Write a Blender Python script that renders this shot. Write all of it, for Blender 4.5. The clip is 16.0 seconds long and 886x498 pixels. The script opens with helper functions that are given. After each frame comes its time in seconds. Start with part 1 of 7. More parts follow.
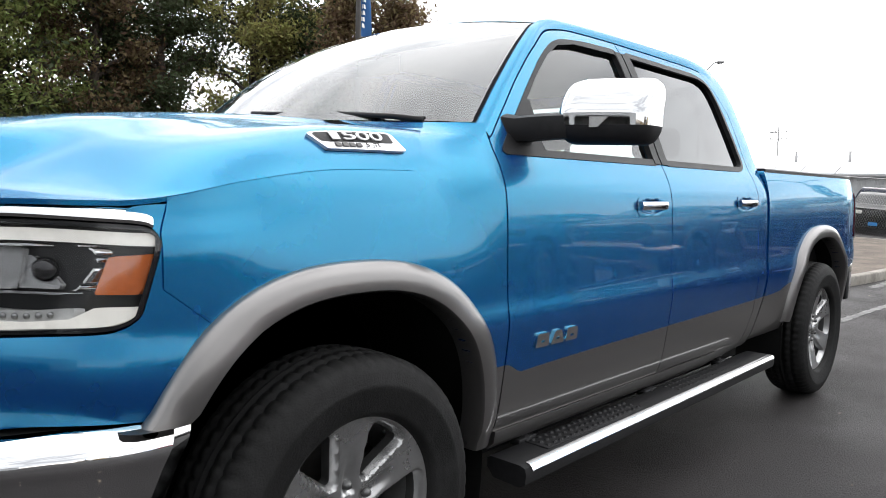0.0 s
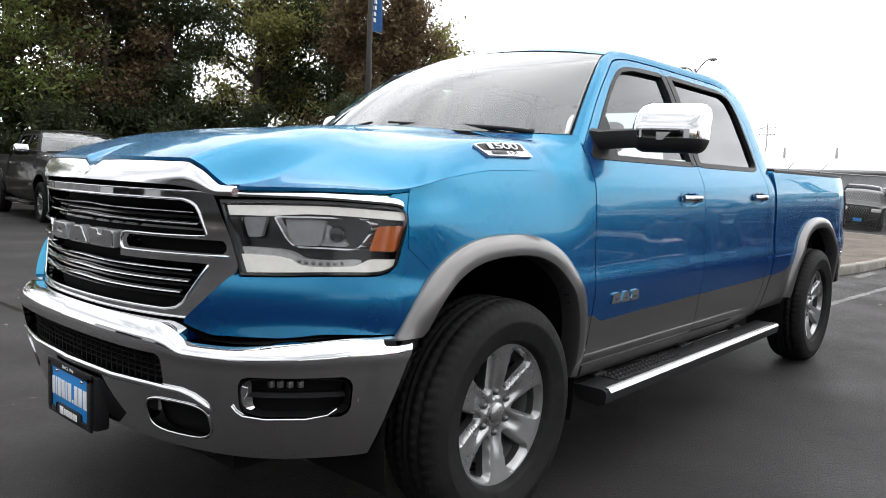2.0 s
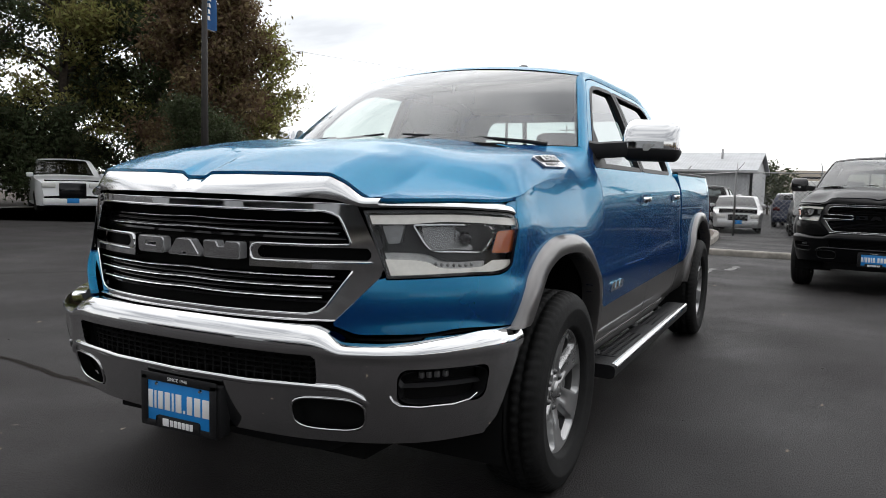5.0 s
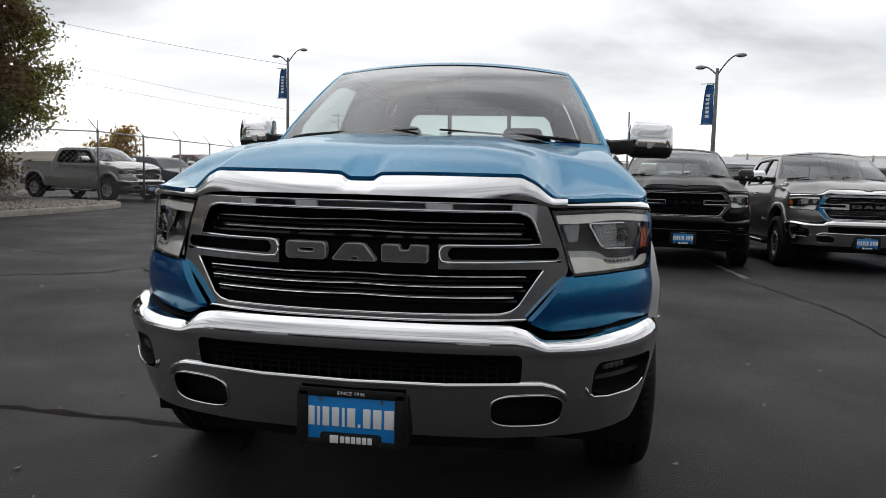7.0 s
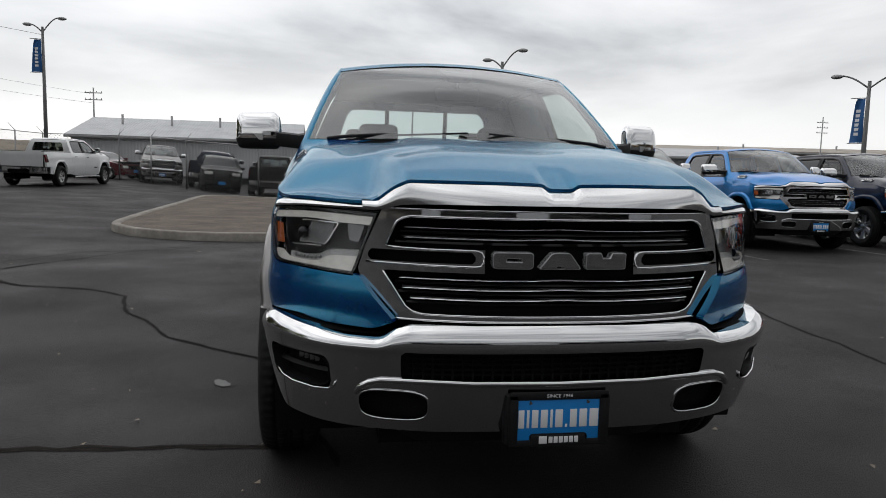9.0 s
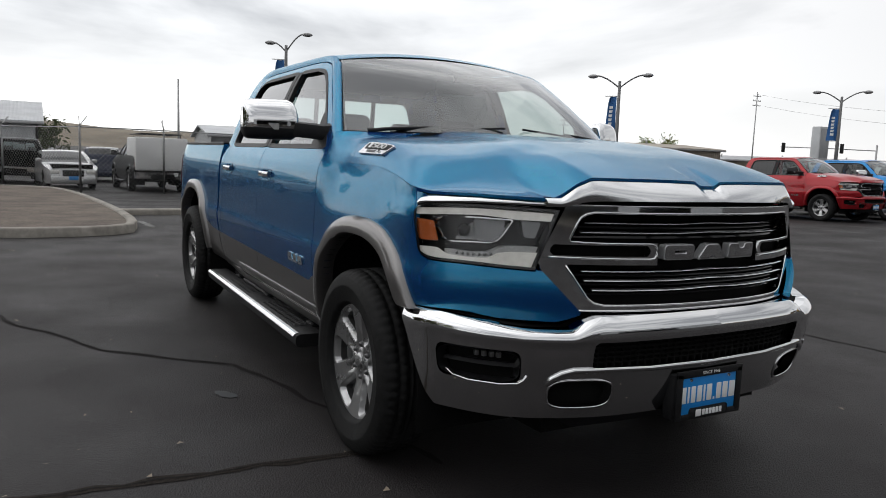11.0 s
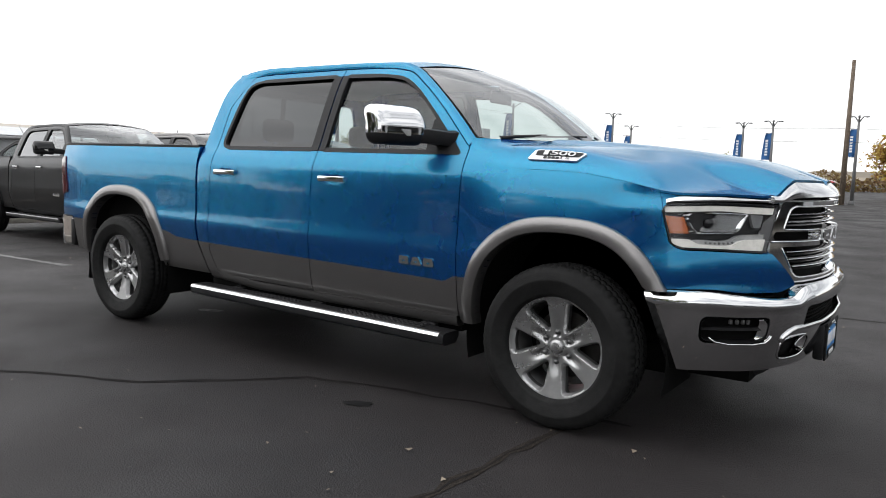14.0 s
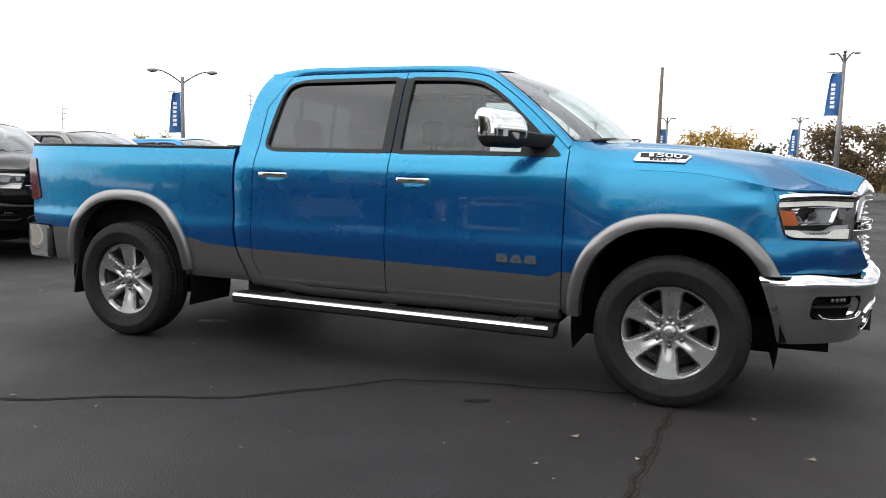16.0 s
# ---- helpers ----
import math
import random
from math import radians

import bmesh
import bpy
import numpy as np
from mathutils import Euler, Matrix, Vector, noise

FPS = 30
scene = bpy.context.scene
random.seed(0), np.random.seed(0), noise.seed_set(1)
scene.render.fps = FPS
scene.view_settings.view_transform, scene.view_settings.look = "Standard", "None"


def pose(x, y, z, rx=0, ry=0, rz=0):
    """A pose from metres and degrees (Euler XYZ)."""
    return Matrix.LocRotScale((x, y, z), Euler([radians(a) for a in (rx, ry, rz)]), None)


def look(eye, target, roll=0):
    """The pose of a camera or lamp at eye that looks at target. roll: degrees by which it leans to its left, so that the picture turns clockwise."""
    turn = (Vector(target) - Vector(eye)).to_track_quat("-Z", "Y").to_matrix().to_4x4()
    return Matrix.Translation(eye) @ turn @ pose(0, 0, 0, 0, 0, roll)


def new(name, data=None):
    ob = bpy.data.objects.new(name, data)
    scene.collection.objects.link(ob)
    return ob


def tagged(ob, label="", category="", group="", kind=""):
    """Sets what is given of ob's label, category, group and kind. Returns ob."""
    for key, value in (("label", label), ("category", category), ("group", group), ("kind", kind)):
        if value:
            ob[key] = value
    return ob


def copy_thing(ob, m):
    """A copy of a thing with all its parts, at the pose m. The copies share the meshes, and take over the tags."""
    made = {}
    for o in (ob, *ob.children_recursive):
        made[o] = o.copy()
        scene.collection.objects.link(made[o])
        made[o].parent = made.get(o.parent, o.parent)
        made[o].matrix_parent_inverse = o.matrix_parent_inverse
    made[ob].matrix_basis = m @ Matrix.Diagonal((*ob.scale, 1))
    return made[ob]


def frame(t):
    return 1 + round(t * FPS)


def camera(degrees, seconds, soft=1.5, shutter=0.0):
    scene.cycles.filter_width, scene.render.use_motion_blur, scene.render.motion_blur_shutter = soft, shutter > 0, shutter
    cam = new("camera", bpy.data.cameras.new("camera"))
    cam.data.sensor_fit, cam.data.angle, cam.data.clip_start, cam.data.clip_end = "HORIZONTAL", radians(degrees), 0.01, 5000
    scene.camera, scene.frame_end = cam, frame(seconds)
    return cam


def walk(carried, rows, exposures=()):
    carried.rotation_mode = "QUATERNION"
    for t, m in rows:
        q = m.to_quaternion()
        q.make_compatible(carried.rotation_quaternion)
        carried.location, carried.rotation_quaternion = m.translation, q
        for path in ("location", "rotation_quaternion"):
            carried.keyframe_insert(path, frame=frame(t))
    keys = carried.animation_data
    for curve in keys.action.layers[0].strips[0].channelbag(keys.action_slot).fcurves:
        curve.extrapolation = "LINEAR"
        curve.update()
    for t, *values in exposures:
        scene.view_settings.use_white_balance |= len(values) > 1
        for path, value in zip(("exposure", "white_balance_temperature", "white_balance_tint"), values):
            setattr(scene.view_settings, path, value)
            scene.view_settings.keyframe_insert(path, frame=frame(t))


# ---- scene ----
cam = camera(62.1, 16.0, soft=0.92)
PATH = [
    (0, (1.137, 2.312, 1.209), (-0.328, 0.962, 1.04), 1.3),
    (0.5, (1.358, 2.34, 1.203), (-0.114, 0.997, 1.029), 1.6),
    (1, (1.576, 2.366, 1.21), (0.098, 1.031, 1.03), 1.9),
    (1.5, (1.795, 2.42, 1.21), (0.314, 1.089, 1.02), 2.1),
    (2, (2.016, 2.483, 1.216), (0.529, 1.16, 1.02), 2.2),
    (2.5, (2.187, 2.519, 1.234), (0.694, 1.203, 1.032), 2.2),
    (3, (2.296, 2.515, 1.249), (0.794, 1.211, 1.037), 2.2),
    (3.2, (2.336, 2.5, 1.252), (0.826, 1.206, 1.039), 2.2),
    (5.3, (2.889, 1.701, 1.214), (1.079, 0.87, 1.035), 1.4),
    (5.5, (2.943, 1.582, 1.213), (1.115, 0.793, 1.031), 1.4),
    (6, (3.068, 1.282, 1.22), (1.189, 0.623, 1.03), 1.4),
    (6.5, (3.176, 0.947, 1.221), (1.245, 0.463, 1.025), 1.4),
    (7, (3.26, 0.605, 1.237), (1.292, 0.317, 1.034), 1.4),
    (7.5, (3.321, 0.243, 1.246), (1.337, 0.107, 1.038), 1.5),
    (8, (3.349, -0.103, 1.261), (1.361, -0.1, 1.046), 1.5),
    (8.5, (3.358, -0.456, 1.275), (1.377, -0.299, 1.052), 1.5),
    (9, (3.338, -0.812, 1.298), (1.381, -0.468, 1.067), 1.6),
    (9.2, (3.292, -0.936, 1.295), (1.349, -0.522, 1.06), 1.5),
    (11.3, (2.823, -2.417, 1.289), (1.135, -1.371, 1.046), 2.3),
    (11.5, (2.77, -2.567, 1.281), (1.115, -1.471, 1.041), 2.3),
    (12, (2.591, -2.915, 1.269), (1.029, -1.687, 1.035), 2.2),
    (12.5, (2.355, -3.246, 1.261), (0.892, -1.901, 1.031), 2.2),
    (13, (2.104, -3.566, 1.266), (0.753, -2.109, 1.039), 2.1),
    (13.5, (1.833, -3.87, 1.249), (0.585, -2.324, 1.025), 2.0),
    (14, (1.541, -4.143, 1.242), (0.398, -2.516, 1.022), 2.0),
    (14.5, (1.219, -4.388, 1.227), (0.176, -2.695, 1.011), 1.8),
    (15, (0.894, -4.61, 1.233), (-0.032, -2.85, 1.018), 1.7),
    (15.5, (0.575, -4.814, 1.219), (-0.249, -3.004, 1.005), 1.6),
    (16, (0.243, -4.981, 1.214), (-0.47, -3.125, 1.004), 1.6),
]
walk(cam, [(t, look(eye, target, roll)) for t, eye, target, roll in PATH],
     exposures=[(0, 1.25), (1, 1.15), (2, 1.05), (3, 0.95), (5.5, 0.27), (7, -0.08), (9, -0.32), (11.5, 0.05), (12.5, 0.22), (14, 0.72), (16, 1.05)])

# ---- world, sun, exposure ----
SUN_AZ, SUN_EL = radians(248), radians(48)
world = bpy.data.worlds.new("overcast_sky")
scene.world = world
world.use_nodes = True
wt = world.node_tree
wt.nodes.clear()


def wn(kind, **kw):
    n = wt.nodes.new(kind)
    for k, v in kw.items():
        n.inputs[k].default_value = v
    return n


w_out, w_bg, w_sky = wn("ShaderNodeOutputWorld"), wn("ShaderNodeBackground"), wn("ShaderNodeTexSky")
w_sky.sky_type, w_sky.sun_disc = "NISHITA", False
w_sky.sun_elevation, w_sky.sun_rotation = SUN_EL, SUN_AZ
w_co, w_map = wn("ShaderNodeTexCoord"), wn("ShaderNodeMapping")
w_map.inputs["Scale"].default_value = (1.0, 1.0, 3.4)
w_map.inputs["Location"].default_value = (0.35, 0.1, 0.0)
w_noise = wn("ShaderNodeTexNoise", Scale=1.7, Detail=7.0, Roughness=0.52, Distortion=0.35)
w_ramp = wn("ShaderNodeValToRGB")
el = w_ramp.color_ramp.elements
el[0].position, el[0].color = 0.36, (0.46, 0.47, 0.49, 1)
el[1].position, el[1].color = 0.60, (1.0, 1.0, 1.01, 1)
w_mid = el.new(0.47)
w_mid.color = (0.76, 0.77, 0.785, 1)
# the cloud deck thins to a bright band near the horizon
w_sep = wn("ShaderNodeSeparateXYZ")
w_hor = wn("ShaderNodeMapRange")
for k, v in (("From Min", 0.0), ("From Max", 0.17), ("To Min", 1.0), ("To Max", 0.0)):
    w_hor.inputs[k].default_value = v
w_glow, w_mix = wn("ShaderNodeMixRGB"), wn("ShaderNodeMixRGB")
w_glow.inputs["Color2"].default_value = (1.10, 1.10, 1.10, 1)
w_mix.inputs["Fac"].default_value = 0.94
w_scale = wn("ShaderNodeMixRGB")
w_scale.blend_type = "MULTIPLY"
w_scale.inputs["Fac"].default_value = 1.0
w_scale.inputs["Color2"].default_value = (0.12, 0.12, 0.12, 1)
wl = wt.links.new
wl(w_co.outputs["Generated"], w_map.inputs["Vector"])
wl(w_map.outputs["Vector"], w_noise.inputs["Vector"])
wl(w_noise.outputs["Fac"], w_ramp.inputs["Fac"])
wl(w_co.outputs["Generated"], w_sep.inputs["Vector"])
wl(w_sep.outputs["Z"], w_hor.inputs["Value"])
wl(w_hor.outputs["Result"], w_glow.inputs["Fac"])
wl(w_ramp.outputs["Color"], w_glow.inputs["Color1"])
wl(w_sky.outputs["Color"], w_scale.inputs["Color1"])
wl(w_scale.outputs["Color"], w_mix.inputs["Color1"])
wl(w_glow.outputs["Color"], w_mix.inputs["Color2"])
# the deck is a little brighter overhead
w_up = wn("ShaderNodeMapRange")
for k, v in (("From Min", 0.30), ("From Max", 0.90), ("To Min", 1.0), ("To Max", 1.25)):
    w_up.inputs[k].default_value = v
w_dome = wn("ShaderNodeMixRGB")
w_dome.blend_type = "MULTIPLY"
w_dome.inputs["Fac"].default_value = 1.0
wl(w_sep.outputs["Z"], w_up.inputs["Value"])
wl(w_mix.outputs["Color"], w_dome.inputs["Color1"])
wl(w_up.outputs["Result"], w_dome.inputs["Color2"])
# and brighter towards the veiled sun
w_dot = wn("ShaderNodeVectorMath")
w_dot.operation = "DOT_PRODUCT"
w_dot.inputs[1].default_value = (math.sin(SUN_AZ) * 0.9, math.cos(SUN_AZ) * 0.9, 0.42)
w_side = wn("ShaderNodeMapRange")
w_side.interpolation_type = "SMOOTHSTEP"
for k, v in (("From Min", -0.3), ("From Max", 1.0), ("To Min", 0.86), ("To Max", 1.40)):
    w_side.inputs[k].default_value = v
w_sun = wn("ShaderNodeMixRGB")
w_sun.blend_type = "MULTIPLY"
w_sun.inputs["Fac"].default_value = 1.0
wl(w_co.outputs["Generated"], w_dot.inputs[0])
wl(w_dot.outputs["Value"], w_side.inputs["Value"])
wl(w_dome.outputs["Color"], w_sun.inputs["Color1"])
wl(w_side.outputs["Result"], w_sun.inputs["Color2"])
wl(w_sun.outputs["Color"], w_bg.inputs["Color"])
w_bg.inputs["Strength"].default_value = 0.95
wl(w_bg.outputs["Background"], w_out.inputs["Surface"])
sun = new("sun", bpy.data.lights.new("sun", "SUN"))
sun.data.energy, sun.data.angle, sun.data.color = 0.55, radians(110), (1.0, 0.97, 0.93)
sun.matrix_world = look((0, 0, 20), (-20 * math.cos(SUN_EL) * math.sin(SUN_AZ), -20 * math.cos(SUN_EL) * math.cos(SUN_AZ), 20 - 20 * math.sin(SUN_EL)))
scene.view_settings.exposure = 0.0

# ---- materials ----
def material(name, color=(0.5, 0.5, 0.5), rough=0.5, metal=0.0, coat=0.0, spec=0.5, vary=0.0, vary_scale=8.0,
             bump=0.0, bump_scale=60.0, dirt=0.0, dirt_scale=2.5, ior=1.45, trans=0.0, alpha=1.0, emit=None, power=0.0, flake=0.0, rvary=0.0):
    """One node material: base colour with grain and stains, roughness wear, fine relief."""
    m = bpy.data.materials.new(name)
    m.use_nodes = True
    nt = m.node_tree
    b = nt.nodes["Principled BSDF"]
    b.inputs["Base Color"].default_value = (*color, 1)
    b.inputs["Roughness"].default_value = rough
    b.inputs["Metallic"].default_value = metal
    b.inputs["Coat Weight"].default_value = coat
    b.inputs["Coat Roughness"].default_value = 0.03
    b.inputs["Specular IOR Level"].default_value = spec
    b.inputs["IOR"].default_value = ior
    b.inputs["Transmission Weight"].default_value = trans
    b.inputs["Alpha"].default_value = alpha
    if emit:
        b.inputs["Emission Color"].default_value = (*emit, 1)
        b.inputs["Emission Strength"].default_value = power
    co = nt.nodes.new("ShaderNodeTexCoord")

    def noise_tex(scale, detail=4.0, rough_=0.6):
        n = nt.nodes.new("ShaderNodeTexNoise")
        n.inputs["Scale"].default_value, n.inputs["Detail"].default_value, n.inputs["Roughness"].default_value = scale, detail, rough_
        nt.links.new(co.outputs["Object"], n.inputs["Vector"])
        return n

    last = None
    if vary or dirt:
        mix = nt.nodes.new("ShaderNodeMixRGB")
        mix.blend_type = "MULTIPLY"
        mix.inputs["Fac"].default_value = 1.0
        mix.inputs["Color1"].default_value = (*color, 1)
        r = nt.nodes.new("ShaderNodeMapRange")
        r.inputs["From Min"].default_value, r.inputs["From Max"].default_value = 0.3, 0.7
        r.inputs["To Min"].default_value, r.inputs["To Max"].default_value = 1 - vary, 1 + vary
        nt.links.new(noise_tex(vary_scale).outputs["Fac"], r.inputs["Value"])
        nt.links.new(r.outputs["Result"], mix.inputs["Color2"])
        last = mix
        if dirt:
            d = nt.nodes.new("ShaderNodeMixRGB")
            d.blend_type = "MULTIPLY"
            d.inputs["Fac"].default_value = 1.0
            r2 = nt.nodes.new("ShaderNodeMapRange")
            r2.inputs["From Min"].default_value, r2.inputs["From Max"].default_value = 0.35, 0.65
            r2.inputs["To Min"].default_value, r2.inputs["To Max"].default_value = 1 - dirt, 1 + dirt * 0.5
            nt.links.new(noise_tex(dirt_scale, 6).outputs["Fac"], r2.inputs["Value"])
            nt.links.new(mix.outputs["Color"], d.inputs["Color1"])
            nt.links.new(r2.outputs["Result"], d.inputs["Color2"])
            last = d
        nt.links.new(last.outputs["Color"], b.inputs["Base Color"])
    if rvary:
        r3 = nt.nodes.new("ShaderNodeMapRange")
        r3.inputs["From Min"].default_value, r3.inputs["From Max"].default_value = 0.3, 0.7
        r3.inputs["To Min"].default_value, r3.inputs["To Max"].default_value = max(0.0, rough - rvary), rough + rvary
        nt.links.new(noise_tex(6.0, 5).outputs["Fac"], r3.inputs["Value"])
        nt.links.new(r3.outputs["Result"], b.inputs["Roughness"])
    if bump:
        bp = nt.nodes.new("ShaderNodeBump")
        bp.inputs["Strength"].default_value, bp.inputs["Distance"].default_value = bump, 0.01
        nt.links.new(noise_tex(bump_scale, 5).outputs["Fac"], bp.inputs["Height"])
        nt.links.new(bp.outputs["Normal"], b.inputs["Normal"])
    if flake:
        vo = nt.nodes.new("ShaderNodeTexVoronoi")
        vo.inputs["Scale"].default_value = 900.0
        nt.links.new(co.outputs["Object"], vo.inputs["Vector"])
        bp = nt.nodes.new("ShaderNodeBump")
        bp.inputs["Strength"].default_value, bp.inputs["Distance"].default_value = flake, 0.001
        nt.links.new(vo.outputs["Color"], bp.inputs["Height"])
        nt.links.new(bp.outputs["Normal"], b.inputs["Normal"])
    return m


def car_paint(name, color, metal=0.55, rough=0.32):
    m = material(name, color, rough, metal, coat=0.85, vary=0.03, vary_scale=3.0, flake=0.12)
    m.node_tree.nodes["Principled BSDF"].inputs["Specular Tint"].default_value = (*(min(1, 0.12 + 2.0 * c) for c in color), 1)
    return m


def pearl_paint(name, flake_color, base_color, share):
    """Two coats under clear lacquer: bright metal flake over a deep coloured base."""
    m = car_paint(name, flake_color, 1.0, 0.24)
    nt = m.node_tree
    a, out = nt.nodes["Principled BSDF"], nt.nodes["Material Output"]
    a.inputs["Coat Weight"].default_value = 0.5
    a.inputs["Specular Tint"].default_value = (0.05, 0.54, 0.62, 1)
    b = nt.nodes.new("ShaderNodeBsdfPrincipled")
    b.inputs["Base Color"].default_value = (*base_color, 1)
    b.inputs["Roughness"].default_value = 0.4
    b.inputs["Specular IOR Level"].default_value = 0.2
    b.inputs["Coat Weight"].default_value, b.inputs["Coat Roughness"].default_value = 0.7, 0.02
    mix = nt.nodes.new("ShaderNodeMixShader")
    mix.inputs["Fac"].default_value = share
    nt.links.new(b.outputs["BSDF"], mix.inputs[1])
    nt.links.new(a.outputs["BSDF"], mix.inputs[2])
    nt.links.new(mix.outputs["Shader"], out.inputs["Surface"])
    return m


PAINT_BLUE = pearl_paint("blue_pearl_paint", (0.004, 0.262, 0.405), (0.001, 0.031, 0.205), 0.51)
PAINT_SILVER = car_paint("billet_silver_paint", (0.19, 0.183, 0.18), 0.85, 0.36)
PAINT_BLACK = car_paint("black_paint", (0.003, 0.003, 0.0035), 0.0, 0.45)
PAINT_BLACK.node_tree.nodes["Principled BSDF"].inputs["Specular IOR Level"].default_value = 0.15
PAINT_BLACK.node_tree.nodes["Principled BSDF"].inputs["Coat Weight"].default_value = 0.3
PAINT_GREY = car_paint("granite_grey_paint", (0.16, 0.155, 0.15), 0.6, 0.33)
PAINT_WHITE = car_paint("white_paint", (0.75, 0.76, 0.76), 0.0, 0.3)
PAINT_RED = car_paint("red_paint", (0.32, 0.012, 0.018), 0.4, 0.3)
PAINT_MAROON = car_paint("maroon_paint", (0.10, 0.012, 0.018), 0.4, 0.3)
PAINT_LIGHT = car_paint("light_silver_paint", (0.48, 0.48, 0.48), 0.6, 0.33)
PAINT_SKY = car_paint("bright_blue_paint", (0.01, 0.19, 0.48))
PAINT_NIGHT = car_paint("dark_blue_paint", (0.008, 0.012, 0.03), 0.3, 0.28)
CHROME = material("chrome", (0.72, 0.725, 0.73), 0.045, 1.0, rvary=0.03)
CHROME_SATIN = material("bright_trim", (0.74, 0.745, 0.75), 0.15, 1.0, rvary=0.05)
RUBBER = material("tyre_rubber", (0.013, 0.013, 0.013), 0.66, spec=0.2, vary=0.25, vary_scale=30, bump=0.25, bump_scale=180, dirt=0.35, dirt_scale=6)
BLACK_PLASTIC = material("black_plastic", (0.013, 0.013, 0.014), 0.48, spec=0.25, vary=0.15, vary_scale=40, bump=0.12, bump_scale=400)
MATTE_BLACK = material("matte_black", (0.006, 0.006, 0.006), 0.85, spec=0.15, vary=0.2, vary_scale=10)
GLOSS_BLACK = material("gloss_black", (0.008, 0.008, 0.009), 0.08, spec=0.5)
RIM_SILVER = material("machined_wheel", (0.42, 0.42, 0.42), 0.30, 0.85, rvary=0.08, vary=0.06, vary_scale=30)
RIM_DARK = material("painted_wheel_pocket", (0.13, 0.13, 0.13), 0.35, 0.7, vary=0.1, vary_scale=20)
BRAKE = material("brake_iron", (0.05, 0.047, 0.045), 0.55, 0.6, vary=0.3, vary_scale=25)
AMBER = material("amber_lens", (0.42, 0.10, 0.02), 0.12, coat=1.0, vary=0.12, vary_scale=60)
RED_LENS = material("tail_lamp_red", (0.07, 0.003, 0.004), 0.12, coat=0.4, vary=0.1, vary_scale=50)
LAMP_WHITE = material("lamp_diffuser", (0.66, 0.65, 0.62), 0.3, coat=1.0, vary=0.10, vary_scale=30)
LAMP_LINE = material("lamp_light_bar", (0.50, 0.49, 0.46), 0.25, coat=1.0, vary=0.16, vary_scale=22, emit=(1.0, 0.95, 0.86), power=0.14)
LAMP_SILVER = material("lamp_reflector", (0.62, 0.62, 0.62), 0.10, 1.0, vary=0.10, vary_scale=45, bump=0.10, bump_scale=60)
LAMP_RIBBED = material("ribbed_reflector", (0.26, 0.26, 0.26), 0.14, 1.0, vary=0.3, vary_scale=90, bump=0.4, bump_scale=200)
LAMP_PALE = material("frosted_reflector", (0.34, 0.34, 0.33), 0.3, coat=1.0, vary=0.15, vary_scale=40)
LAMP_DIM = material("reflector_cup", (0.22, 0.22, 0.22), 0.3, 0.6, vary=0.1, vary_scale=60)
LAMP_GREY = material("lamp_bezel", (0.010, 0.010, 0.011), 0.3, 0.2)
CLOTH = material("seat_cloth", (0.028, 0.027, 0.027), 0.8, vary=0.2, vary_scale=60, bump=0.2, bump_scale=300)
PLATE_BLUE = material("plate_blue", (0.015, 0.23, 0.62), 0.35, vary=0.05, vary_scale=12)
PLATE_WHITE = material("print_white", (0.80, 0.80, 0.80), 0.4)
BADGE_SILVER = material("badge_silver", (0.72, 0.72, 0.73), 0.25, 0.7)


def glass_material(name, tint, rough=0.0, clear=0.08):
    """A thin tinted pane: it mirrors by Fresnel and lets the rest through."""
    m = bpy.data.materials.new(name)
    m.use_nodes = True
    nt = m.node_tree
    nt.nodes.clear()
    out, mix = nt.nodes.new("ShaderNodeOutputMaterial"), nt.nodes.new("ShaderNodeMixShader")
    tr, gl, fr = nt.nodes.new("ShaderNodeBsdfTransparent"), nt.nodes.new("ShaderNodeBsdfGlossy"), nt.nodes.new("ShaderNodeLayerWeight")
    tr.inputs["Color"].default_value = (*tint, 1)
    gl.inputs["Color"].default_value = (0.95, 0.96, 0.97, 1)
    gl.inputs["Roughness"].default_value = rough
    fr.inputs["Blend"].default_value = 0.5
    p5, rise = nt.nodes.new("ShaderNodeMath"), nt.nodes.new("ShaderNodeMapRange")
    p5.operation = "POWER"
    p5.inputs[1].default_value = 4.5
    rise.inputs["To Min"].default_value = clear
    nt.links.new(fr.outputs["Facing"], p5.inputs[0])
    nt.links.new(p5.outputs[0], rise.inputs["Value"])
    nt.links.new(rise.outputs["Result"], mix.inputs["Fac"])
    nt.links.new(tr.outputs["BSDF"], mix.inputs[1])
    nt.links.new(gl.outputs["BSDF"], mix.inputs[2])
    nt.links.new(mix.outputs["Shader"], out.inputs["Surface"])
    return m


GLASS_FRONT = glass_material("windscreen_glass", (0.66, 0.74, 0.72), 0.0, 0.125)
GLASS_SIDE = glass_material("front_door_glass", (0.52, 0.57, 0.56), 0.0, 0.05)
GLASS_DARK = glass_material("privacy_glass", (0.025, 0.027, 0.028), 0.0, 0.055)
GLASS_REAR = glass_material("rear_window_glass", (0.6, 0.66, 0.66), 0.0, 0.07)
GLASS_LAMP = glass_material("lamp_cover_glass", (0.93, 0.94, 0.95), 0.0, 0.022)


